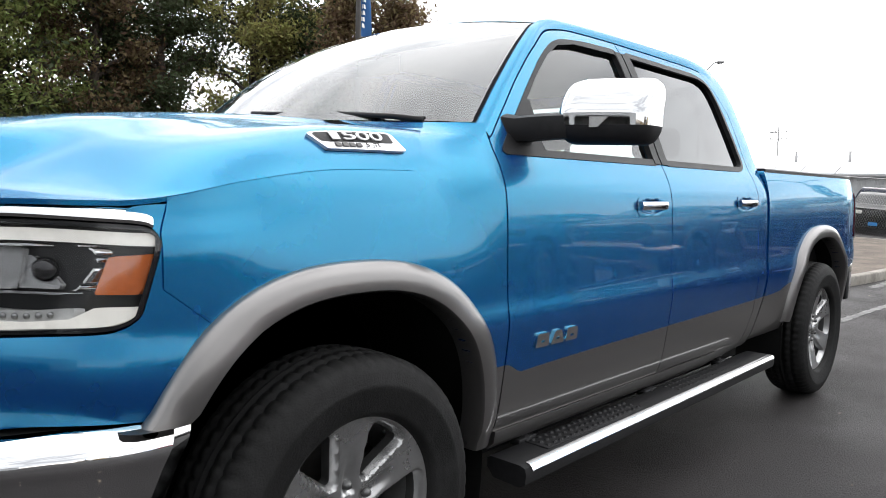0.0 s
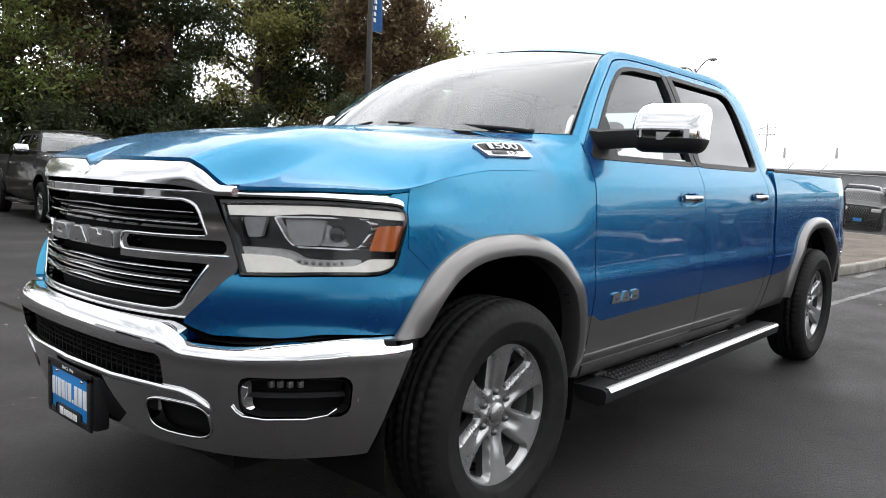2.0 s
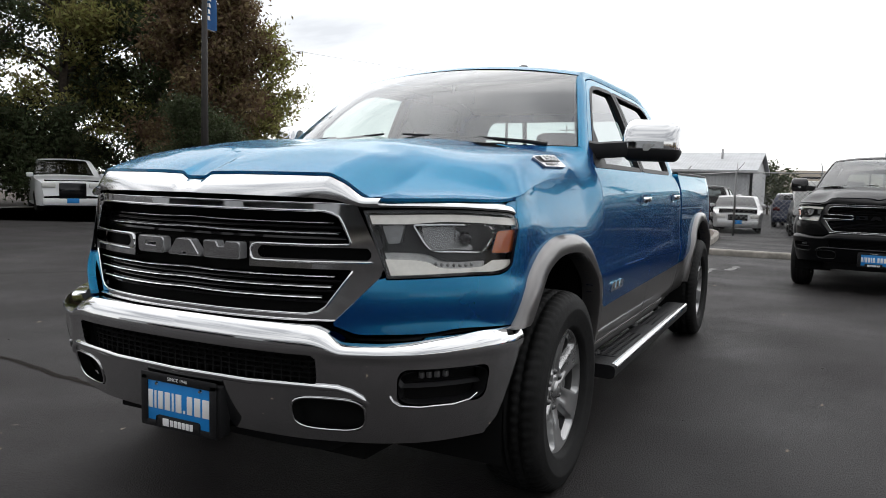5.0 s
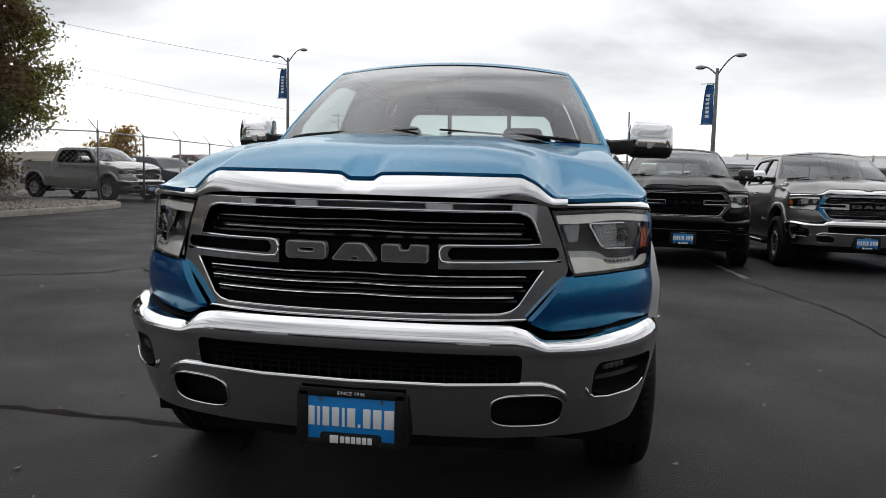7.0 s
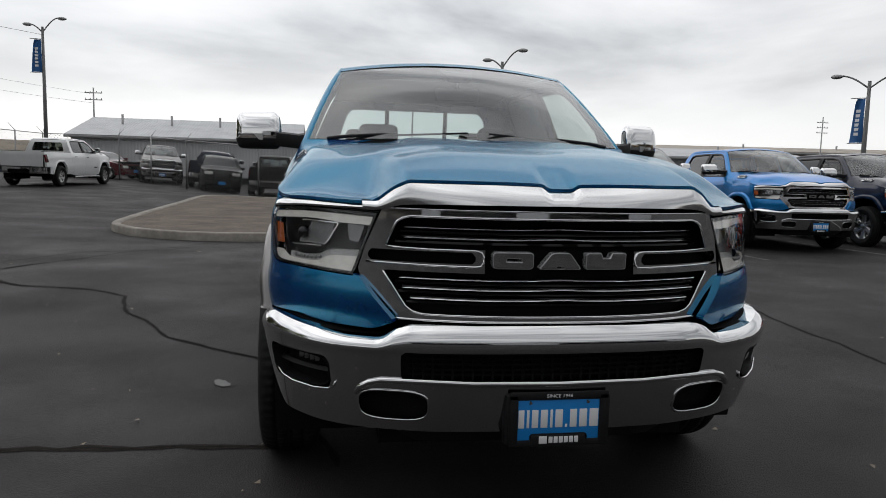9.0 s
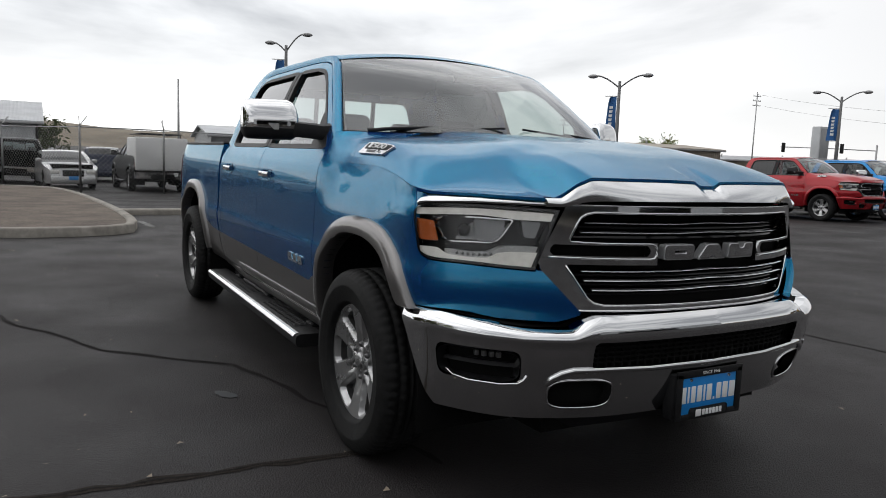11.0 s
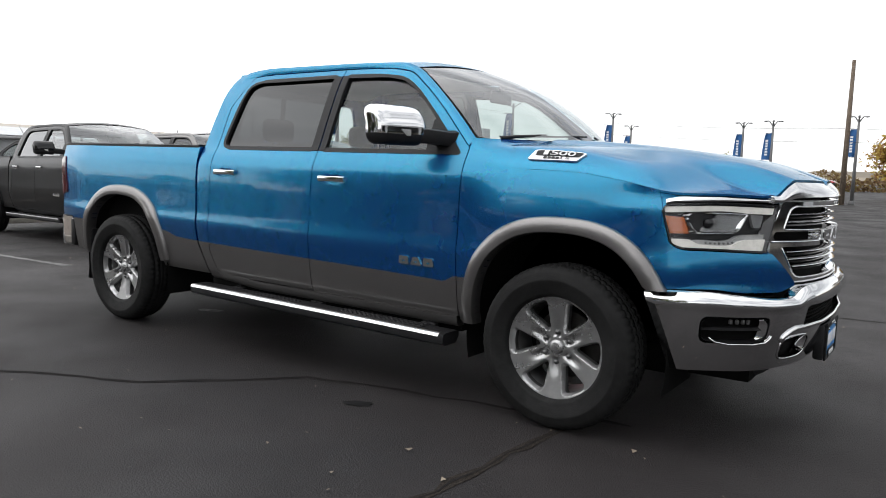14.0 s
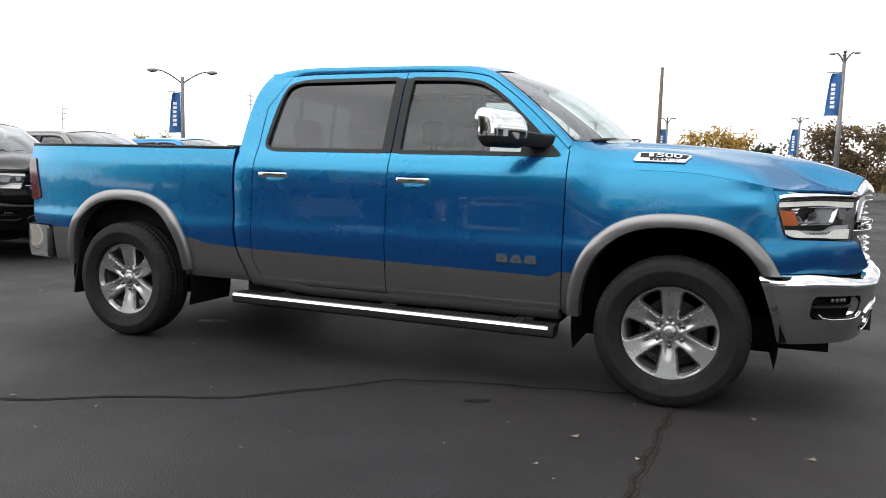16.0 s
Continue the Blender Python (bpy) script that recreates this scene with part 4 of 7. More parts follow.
    # -- front --
    lamp_top = mono([(0.20, 1.090), (0.255, 1.098), (0.275, 1.114), (0.30, 1.121), (0.36, 1.123), (0.60, 1.120), (0.84, 1.114)])
    lamp_low = mono([(0.25, 0.985), (0.275, 0.953), (0.30, 0.933), (0.335, 0.922), (0.40, 0.917), (0.70, 0.905), (0.80, 0.903)])
    def lamp(u, v):
        return max(v - lamp_top(u), lamp_low(u) - v, 0.258 + max(0, 1.07 - v) * 0.16 - u, u - (0.718 + (v - 0.905) * 0.46))
    val_low = mono([(0, 0.752), (0.45, 0.744), (0.62, 0.728), (CORNER_END - 0.1, 0.728), (CORNER_END, 0.76)])
    val_top = mono([(0, 1.165), (0.20, 1.164), (0.25, 1.163), (0.32, 1.157), (0.345, 1.12), (0.37, 1.0), (0.5, 0.98), (0.70, 0.93), (0.735, 0.902), (CORNER_END, 0.90)])
    valance = surface(lambda u, v: corner(u, v), lin(0.0, CORNER_END, 64 if fine else 24), lin(0.725, 1.165, 30 if fine else 12),
                      [lambda u, v: v - val_low(u), lambda u, v: lamp(u, v) - 0.005, lambda u, v: (CORNER_END - 0.006 - max(0, v - 0.77) * 1.02) - u,
                       lambda u, v: val_top(u) - v, lambda u, v: arch(0)(CORNER_X(u), v) - 0.03, lambda u, v: corner(u, v)[0] - seam_x(v) - 0.003], 0.014, flip=True)
    pair("front_valance", turn_in(valance, lambda co: (-0.025, -math.copysign(0.015, co.y), 0)), [paint], truck)
    # headlamps: dark bucket, light bars, projector, marker, clear cover
    plate_of = lambda poly, off, d=0.02, cell=0.012: turn_in(surface(lambda u, v: corner(u, v, off), lin(0.24, 0.84, int(0.60 / cell)), lin(0.88, 1.14, int(0.26 / cell)), [lambda u, v: -poly(u, v)], cell, flip=True), lambda co: (-d, 0, 0))
    bucket = pair("headlamp", plate_of(lamp, -0.050, 0.04), [LAMP_GREY], truck)
    rim = plate_of(lambda u, v: max(lamp(u, v), -(lamp(u, v) + 0.008)), -0.001, 0.05, 0.0045 if fine else 0.02)
    pair("lamp_housing", rim, [GLOSS_BLACK], truck, parents=bucket)
    bar_top = mono([(0.25, 1.100), (0.275, 1.107), (0.40, 1.108), (0.60, 1.105), (0.84, 1.098)])
    bar_low = mono([(0.25, 1.082), (0.40, 1.084), (0.53, 1.083), (0.62, 1.078), (0.66, 1.074), (0.84, 1.072)])
    bar = lambda u, v: max(lamp(u, v) + 0.009, v - bar_top(u), bar_low(u) - v)
    pair("light_bar", plate_of(bar, -0.010, 0.02, 0.008 if fine else 0.02), [LAMP_LINE], truck, parents=bucket)
    low_top = mono([(0.26, 0.972), (0.34, 0.970), (0.40, 0.962), (0.50, 0.954), (0.55, 0.956), (0.60, 0.975), (0.64, 0.981), (0.76, 0.984)])
    lower = lambda u, v: max(lamp(u, v) + 0.008, v - low_top(u))
    glow = lambda u, v: max(lower(u, v), v - (low_top(u) - (0.020 if u > 0.40 else 0.004 + 0.016 * max(0, (u - 0.36) / 0.04))))
    lower_ob = pair("lower_light", plate_of(glow, -0.012, 0.02, 0.008 if fine else 0.02), [LAMP_LINE], truck, parents=bucket)
    pair("lower_reflector", plate_of(lambda u, v: max(lower(u, v), 0.395 - u), -0.020, 0.02), [LAMP_PALE], truck, parents=lower_ob)
    if fine:
        for k in range(7):
            cup = bmesh.new()
            q = corner(0.435 + 0.021 * k, low_top(0.435 + 0.021 * k) - 0.010, -0.018)
            bmesh.ops.create_uvsphere(cup, u_segments=8, v_segments=6, radius=0.0065, matrix=Matrix.Translation(q))
            pair("reflector_cup", cup, [LAMP_DIM], truck, parents=lower_ob)
    amb = polygon([(0.268, 1.068), (0.349, 1.061), (0.364, 0.989), (0.279, 0.991)], 0.005)
    pair("side_marker", plate_of(lambda u, v: max(amb(u, v), lamp(u, v) + 0.008), -0.012), [AMBER], truck, parents=bucket)
    proj = polygon([(0.655, 1.074), (0.385, 1.080), (0.366, 1.066), (0.364, 1.043), (0.392, 0.994), (0.410, 0.986), (0.575, 0.986), (0.600, 1.000)], 0.010)
    pair("projector_frame", plate_of(lambda u, v: max(proj(u, v), -(proj(u, v) + 0.0045)), -0.012, 0.03, 0.006 if fine else 0.012), [LAMP_SILVER], truck, parents=bucket)
    pair("reflector", plate_of(lambda u, v: max(proj(u, v) + 0.006, u - (0.60 + (v - 1.0) * 0.3), 0.505 - u), -0.026, 0.01), [LAMP_RIBBED], truck, parents=bucket)
    pair("reflector", plate_of(lambda u, v: max(proj(u, v) + 0.008, u - 0.535, 0.425 + max(0, v - 1.0) * 1.2 - u, v - 1.055), -0.034, 0.01), [LAMP_RIBBED], truck, parents=bucket)
    fin_ = polygon([(0.747, 1.066), (0.676, 1.070), (0.684, 1.012), (0.722, 1.010)], 0.004)
    pair("reflector", plate_of(fin_, -0.030, 0.01), [LAMP_DIM], truck, parents=bucket)
    lens = bmesh.new()
    p = corner(0.462, 1.030, -0.034)
    bmesh.ops.create_uvsphere(lens, u_segments=20, v_segments=12, radius=0.024, matrix=Matrix.Translation(p))
    pair("projector_lens", lens, [GLOSS_BLACK], truck, parents=bucket)
    for o in pair("lamp_cover", facing(plate_of(lambda u, v: lamp(u, v) + 0.004, 0.0, 0.03), (1, 1, 0)), [GLASS_LAMP], truck, parents=bucket):
        o.visible_shadow = False
    # bright strip over each lamp and the dark gap under the hood's edge
    s_in, s_out = corner_s(0.655), 0.272
    trim = bmesh.new()
    drop = mono([(0.25, -0.020), (0.29, -0.003), (0.33, 0.0), (0.8, 0.0)])
    strip(trim, lambda u, o, h: tuple(Vector(corner(u, 1.1265 + drop(u) + h, o))), lin(s_out, s_in + 0.035, 42), [(-0.03, 0.0), (0.004, 0.0), (0.008, 0.006), (0.004, 0.018), (-0.010, 0.027), (-0.03, 0.028)])
    pair("lamp_brow", trim, [CHROME_SATIN], truck)
    gap = bmesh.new()
    strip(gap, lambda u, o, h: tuple(Vector(corner(u, 1.1455 + drop(u) + h, o))), lin(0.292, s_in + 0.02, 36), [(-0.06, 0.0), (-0.003, 0.0), (-0.005, 0.006), (-0.06, 0.007)])
    pair("hood_seal", gap, [MATTE_BLACK], truck)

    # grille
    low_edge = mono([(0, 1.156), (0.46, 1.151), (0.53, 1.146), (0.585, 1.131), (0.62, 1.1255), (0.655, 1.1255)])
    top_edge = lambda y: max(hood_z(HOOD_FRONT_X(abs(y)), y) - 0.012, low_edge(abs(y)) + 0.029)
    crown = surface(lambda u, v: ((grille_x(u, 1.14) + 0.032) * (1 - v) + (HOOD_FRONT_X(abs(u)) + 0.004) * v + 0.010 * math.sin(math.pi * v), u, low_edge(abs(u)) * (1 - v) + top_edge(u) * v),
                    lin(-0.655, 0.655, 150 if fine else 36), lin(0, 1, 6))
    part("grille_crown", turn_in(crown, lambda co: (-0.05, 0, -0.004)), [CHROME_SATIN], truck, "bright chrome bar along the hood's front edge")
    line = surface(lambda u, v: (HOOD_FRONT_X(abs(u)) - 0.001 - 0.010 * v, u, (top_edge(u) - 0.004) * (1 - v) + (max(hood_z(HOOD_FRONT_X(abs(u)), u) - 0.004, top_edge(u) + 0.004)) * v), lin(-0.655, 0.655, 150 if fine else 36), [0, 0.5, 1])
    part("hood_seal", line, [MATTE_BLACK], truck)
    outer = polygon([(-0.592, 1.136), (0.592, 1.136), (0.648, 0.999), (0.668, 0.952), (0.664, 0.913), (0.566, 0.764), (-0.566, 0.764), (-0.664, 0.913), (-0.668, 0.952), (-0.648, 0.999)], 0.006)
    up_pts = [(0.500, 1.109), (0.537, 1.094), (0.556, 1.066), (0.578, 1.012), (0.572, 1.006)]
    low_pts = [(0.582, 0.928), (0.588, 0.920), (0.512, 0.812), (0.490, 0.796), (0.455, 0.788)]
    mirror_ = lambda pts: pts + [(-a, b) for a, b in pts[::-1]]
    up_hole, low_hole = polygon(mirror_(up_pts), 0.004), polygon(mirror_(low_pts), 0.004)
    slots = [rounded_box(*sorted((s_ * 0.290, s_ * 0.634)), 0.9585, 0.9965, 0.012) for s_ in (1, -1)]
    mid_hole = rounded_box(-0.260, 0.260, 0.90, 1.03, 0.004)
    cell = 0.014 if fine else 0.035
    def skin(y, z):
        """The surround stands a little more upright than the opening's plane."""
        return (grille_x(y, z) + 0.12 * max(0, z - 0.95), y, z)
    sur = surface(skin, lin(-0.68, 0.68, int(1.36 / cell)), lin(0.755, 1.14, int(0.385 / cell)), [lambda u, v: -outer(u, v), up_hole, low_hole, mid_hole] + slots, cell)
    grille = part("grille", turn_in(sur, lambda co: (-0.045, 0, 0)), [CHROME], truck)
    backing = surface(lambda u, v: (grille_x(u, v) - 0.062, u, v), lin(-0.64, 0.64, 20), lin(0.765, 1.16, 6))
    part("grille_backing", backing, [MATTE_BLACK], grille)
    def bead(pts, r, closed=False):
        bm = bmesh.new()
        full = []
        for (a, b), (c_, d) in zip(pts, pts[1:] + (pts[:1] if closed else [])):
            n_ = max(1, int(math.hypot(c_ - a, d - b) / 0.04))
            full += [(a + (c_ - a) * k / n_, b + (d - b) * k / n_) for k in range(n_)]
        full += [] if closed else [pts[-1]]
        tube(bm, [Vector(skin(y, z)) + Vector((0.001, 0, 0)) for y, z in full], r, 6, closed=closed)
        return bm
    rnd = [(0.50, 1.1105), (0.525, 1.104), (0.543, 1.092), (0.554, 1.072), (0.577, 1.012), (0.571, 1.006), (0.45, 1.003), (0.29, 1.003), (0.272, 0.998), (0.2645, 0.984), (0.2645, 0.962), (0.272, 0.951), (0.29, 0.949), (0.45, 0.950), (0.64, 0.952)]
    part("grille_bead", bead([(-a, b) for a, b in rnd[::-1]] + [(0.0, 1.1105)] + rnd, 0.0042), [CHROME], grille)
    part("grille_bead", bead(mirror_([(0.585, 0.924), (0.512, 0.810), (0.490, 0.794), (0.455, 0.786)]), 0.0038), [CHROME], grille)
    part("grille_bead", bead([(-0.560, 0.766), (0.0, 0.768), (0.560, 0.766)], 0.0045), [CHROME], grille)
    part("grille_bead", bead([(-0.585, 1.1345), (0.0, 1.1355), (0.585, 1.1345)], 0.003), [CHROME], grille)
    def bow(z, half, t):
        bm = bmesh.new()
        dz = lambda y: 0.004 * math.exp(-((y / 0.10) ** 2))
        strip(bm, lambda u, o, h: (grille_x(u, z) - 0.022 + o, u, z + h + dz(u)), lin(-half, half, 40 if fine else 16), [(0.016, -t), (0.020, -t * 0.4), (0.017, t * 0.6), (0.004, t * 2.0), (-0.012, t * 2.2), (-0.012, -t)])
        return bm
    for z, half in ((1.073, 0.518), (1.039, 0.535), (0.905, 0.532), (0.872, 0.522), (0.838, 0.496)):
        part("grille_bar", bow(z, half, 0.0030), [CHROME], grille)
        fin = bmesh.new()
        strip(fin, lambda u, o, h: (grille_x(u, z) - 0.03 + o, u, z - 0.012 + h), lin(-half - 0.01, half + 0.01, 20), [(0.004, -0.008), (0.006, 0.0), (-0.03, 0.0), (-0.03, -0.008)])
        part("grille_fin", fin, [GLOSS_BLACK], grille)
    # three plain bright blocks in place of the maker's lettering
    for i, y in enumerate((-0.166, -0.006, 0.155)):
        blk = bmesh.new()
        pg = [polygon([(-0.066, 0.949), (0.064, 0.949), (0.064, 0.999), (-0.066, 0.999)], 0.010), polygon([(-0.070, 0.949), (0.068, 0.949), (0.030, 0.999), (-0.030, 0.999)], 0.005), polygon([(-0.070, 0.949), (0.070, 0.949), (0.070, 0.999), (-0.070, 0.999)], 0.005)][i]
        cut = [polygon([(-0.026, 0.968), (0.030, 0.968), (0.030, 0.984), (-0.026, 0.984)], 0.003), polygon([(-0.020, 0.945), (0.020, 0.945), (0.012, 0.960), (-0.012, 0.960)], 0.002), polygon([(-0.014, 0.982), (0.014, 0.982), (0.026, 1.01), (-0.026, 1.01)], 0.003)][i]
        surface(lambda u, v: (grille_x(y + u, v) + 0.010 + 0.17 * (v - 0.975), y + u, v), lin(-0.075, 0.075, 30), lin(0.940, 1.004, 13), [lambda u, v: -pg(u, v), cut], 0.005, bm=blk)
        emb = part("grille_emblem", turn_in(blk, lambda co: (-0.045, 0, 0)), [CHROME], grille)
        if fine:
            rim_b = surface(lambda u, v: (grille_x(y + u, v) + 0.006 + 0.17 * (v - 0.975), y + u, v), lin(-0.082, 0.082, 34), lin(0.940, 1.008, 16), [lambda u, v: -(pg(u, v) - 0.0035), lambda u, v: cut(u, v) + 0.0035], 0.005)
            part("emblem_edge", turn_in(rim_b, lambda co: (-0.03, 0, 0)), [BADGE_SILVER], emb)

    # front bumper
    bs = bumper_s
    holes = [rounded_box(-0.540, 0.540, 0.574, 0.674, 0.022)]
    for s in (1, -1):
        a, b = sorted((s * 0.795, s * 1.125))
        holes.append(rounded_box(a, b, 0.517, 0.638, 0.034))
        a, b = sorted((s * 0.445, s * 0.695))
        holes.append(rounded_box(a, b, 0.427, 0.536, 0.042))
    bc = 0.016 if fine else 0.04
    holes.append(lambda u, v: BUMPER_END - 0.34 * max(0, 0.735 - v) - abs(u))
    bm = surface(lambda u, v: bumper(u, v), lin(-BUMPER_END, BUMPER_END, int(2 * BUMPER_END / bc)), lin(0.385, 0.66, int(0.275 / bc)) + lin(0.66, 0.76, 8)[1:], holes, bc)
    bump = part("front_bumper", turn_in(bm, lambda co: (-0.045, -0.02 * (co.y > 0.8) + 0.02 * (co.y < -0.8), 0)), [CHROME], truck)
    inner_b = surface(lambda u, v: bumper(u, v, -0.055), lin(-bs(0.97), bs(0.97), 60), lin(0.40, 0.70, 10))
    part("bumper_core", inner_b, [MATTE_BLACK], bump)
    mesh_bm = bmesh.new()
    for i in range(5):
        z = 0.586 + 0.018 * i
        strip(mesh_bm, lambda u, o, h: tuple(Vector(bumper(u, z + h, -0.035 + o))), lin(-bs(0.52), bs(0.52), 24), [(0, 0), (0, 0.004), (-0.02, 0.004), (-0.02, 0)])
    for i in range(30 if fine else 0):
        y = -0.5 + i / 29.0
        box(mesh_bm, *(lambda q: (q[0] - 0.012, q[0] + 0.002, q[1] - 0.003, q[1] + 0.003, 0.574, 0.674))(bumper(math.copysign(bs(abs(y)), y), 0.61, -0.042)))
    part("intake_mesh", mesh_bm, [MATTE_BLACK], bump)
    lip = bmesh.new()
    pts = []
    for y, z in ((-0.690, 0.520), (-0.670, 0.543), (-0.640, 0.561), (-0.60, 0.572), (-0.55, 0.573), (-0.3, 0.568), (0, 0.566), (0.3, 0.568), (0.55, 0.573), (0.60, 0.572), (0.640, 0.561), (0.670, 0.543), (0.690, 0.520)):
        pts.append(bumper(math.copysign(bs(abs(y)), y), z, 0.002))
    tube(lip, pts, 0.0115, 8)
    part("bumper_lip", lip, [CHROME], bump)
    for s in (1, -1):
        u = bmesh.new()
        tube(u, [bumper(s * bs(y), z, 0.004) for y, z in ((0.752, 0.550), (0.760, 0.532), (0.778, 0.519), (0.83, 0.513), (0.91, 0.514), (0.945, 0.524), (0.958, 0.544))], [0.003, 0.004, 0.005, 0.005, 0.005, 0.004, 0.003], 8)
        part("fog_trim", u, [CHROME], bump)
        liner = bmesh.new()
        rings = []
        for o in (0.001, -0.02, -0.055):
            rings.append([liner.verts.new(Vector(bumper(s * (0.960 + 0.160 * math.copysign(abs(math.cos(t)) ** 0.4, math.cos(t))), 0.5775 + 0.056 * math.copysign(abs(math.sin(t)) ** 0.55, math.sin(t)), o))) for t in lin(0, 2 * math.pi, 41)[:-1]])
        for ra, rb_ in zip(rings, rings[1:]):
            for j in range(40):
                liner.faces.new((ra[j], ra[(j + 1) % 40], rb_[(j + 1) % 40], rb_[j]))
        part("fog_recess", liner, [BLACK_PLASTIC], bump)
        fog = bmesh.new()
        for k in range(4):
            q = bumper(s * bs(0.840 + 0.020 * k), 0.607, -0.042)
            box(fog, q[0] - 0.008, q[0] + 0.008, q[1] - 0.008, q[1] + 0.008, 0.599, 0.619, 0.003)
        part("fog_lamp", fog, [LAMP_DIM], bump)
        shelf = bmesh.new()
        strip(shelf, lambda t, o, h: tuple(Vector(bumper(s * t, 0.572 + h, -0.035 + o))), lin(0.808, 1.112, 12), [(0.012, 0), (0.0, 0.012), (-0.02, 0.012), (-0.02, 0)])
        part("fog_shelf", shelf, [BLACK_PLASTIC], bump)
        rim_ = bmesh.new()
        a, b = 0.445, 0.695
        loop = []
        for k in range(28):
            t = 2 * math.pi * k / 28
            e = 2 / 3.2
            loop.append(bumper(s * ((a + b) / 2 + (b - a) / 2 * math.copysign(abs(math.cos(t)) ** e, math.cos(t))), 0.4815 + 0.0545 * math.copysign(abs(math.sin(t)) ** e, math.sin(t)), 0.001))
        tube(rim_, loop, 0.0045, 6, closed=True)
        part("tow_hook_rim", rim_, [CHROME], bump)
    dam = surface(lambda u, v: bumper(u, 0.37, -0.10 - 0.5 * (0.40 - v)) [:2] + (v,), lin(-bs(0.66), bs(0.66), 50), lin(0.29, 0.41, 4))
    part("air_dam", dam, [BLACK_PLASTIC], truck)
    # black sheet behind the top edge paints the shade of the gap above the bumper
    shelf_b = surface(lambda u, v: (bumper(u, 0.76, -v)[0], bumper(u, 0.76, -v)[1], bumper(u, 0.76)[2] - 0.004), lin(-BUMPER_END, BUMPER_END, 60), lin(0.0, 0.10, 3))
    part("bumper_step", shelf_b, [MATTE_BLACK], bump)

    # number plate with its holder: plain bars for the dealer's lettering
    if plate:
        holder = box(bmesh.new(), 1.000, 1.050, -0.185, 0.185, 0.355, 0.530, 0.012)
        hp = part("plate_holder", holder, [BLACK_PLASTIC], truck)
        sheet = box(bmesh.new(), 1.048, 1.0535, -0.146, 0.146, 0.372, 0.515, 0.003)
        part("plate_sheet", sheet, [PLATE_BLUE], hp)
        fr = bmesh.new()
        for a in ((-0.172, 0.172, 0.512, 0.540), (-0.172, -0.142, 0.362, 0.53), (0.142, 0.172, 0.362, 0.53)):
            box(fr, 1.049, 1.0585, *a, 0.003)
        box(fr, 1.049, 1.0585, -0.10, 0.10, 0.352, 0.396, 0.010)
        box(fr, 1.049, 1.0575, -0.172, 0.172, 0.352, 0.374, 0.003)
        part("plate_frame", fr, [BLACK_PLASTIC], hp)
        bars = bmesh.new()
        y = -0.140
        for wd, tall in ((0.020, 1), (0.009, 1), (0.022, 1), (0.024, 1), (0.009, 1), (0.026, 1), (0.008, 0), (0.024, 1), (0.027, 1), (0.031, 1)):
            box(bars, 1.052, 1.0555, y, y + wd, 0.416, 0.478 if tall else 0.427, 0.001)
            y += wd + 0.0088
        part("plate_print", bars, [PLATE_WHITE], hp)
        small = bmesh.new()
        box(small, 1.057, 1.060, -0.068, -0.040, 0.362, 0.388, 0.001)
        for k in range(6):
            box(small, 1.057, 1.060, -0.034 + 0.018 * k, -0.020 + 0.018 * k, 0.364, 0.386, 0.001)
        part("frame_print", small, [PLATE_WHITE], hp)
        text_part("frame_motto", "SINCE 1946", 0.016, 0.09, PLATE_WHITE, hp, Matrix(((0, 0, 1, 1.0588), (1, 0, 0, 0.0), (0, 1, 0, 0.526), (0, 0, 0, 1))), depth=0.0006)
        for y in (-0.10, 0.10):
            sc = bmesh.new()
            bmesh.ops.create_cone(sc, segments=12, radius1=0.007, radius2=0.005, depth=0.006, cap_ends=True, matrix=pose(1.056, y, 0.503, 0, 90, 0))
            part("plate_screw", sc, [CHROME_SATIN], hp)

    # -- mirrors, handles, badges --
    arm = bmesh.new()
    sweep(arm, [((x, y, z), (1, 0, 0), (0, 0, 1)) for x, y, z in ((-0.745, 0.865, 1.392), (-0.755, 0.90, 1.395), (-0.78, 0.95, 1.400), (-0.825, 1.00, 1.405), (-0.865, 1.035, 1.408))],
          lambda i: [(a * (1.0 if i > 0 else 1.5), b * (1.0 if i > 0 else 1.25)) for a, b in ((-0.055, -0.036), (0.035, -0.040), (0.052, -0.01), (0.046, 0.030), (0.02, 0.040), (-0.055, 0.036))])
    bmesh.ops.recalc_face_normals(arm, faces=arm.faces)
    arms = pair("mirror_arm", arm, [BLACK_PLASTIC], truck)

    def mirror_x(y, z, t):
        """Depth of the mirror's head: t is 1 on its front and -1 on its back; it sweeps back outwards."""
        return -0.915 + (0.074 if t > 0 else 0.050) * t - 0.50 * (y - 1.115) - 0.30 * max(0, z - 1.46)

    def shell_of(z0, z1):
        bm = bmesh.new()
        rings = []
        for zz in lin(z0, z1, 9):
            h = abs(2 * (zz - 1.350) / 0.205 - 1)
            e = max(0.0, 1 - h ** 3.6) ** 0.5
            y0, y1 = 0.992 + 0.035 * (1 - e) + 0.10 * max(0, zz - 1.445), 1.250 - 0.030 * (1 - e) - 0.12 * max(0, 1.40 - zz)
            ring = []
            for j in range(40):
                t = 2 * math.pi * j / 40
                cy, sy = math.cos(t), math.sin(t)
                yy = (y0 + y1) / 2 + (y1 - y0) / 2 * math.copysign(abs(cy) ** 0.42, cy)
                ring.append(bm.verts.new((mirror_x(yy, zz, math.copysign(abs(sy) ** 0.55, sy) * (0.30 + 0.70 * e)), yy, zz)))
            rings.append(ring)
        for a, b in zip(rings, rings[1:]):
            for j in range(40):
                bm.faces.new((a[j], a[(j + 1) % 40], b[(j + 1) % 40], b[j]))
        bm.faces.new(rings[0][::-1])
        bm.faces.new(rings[-1])
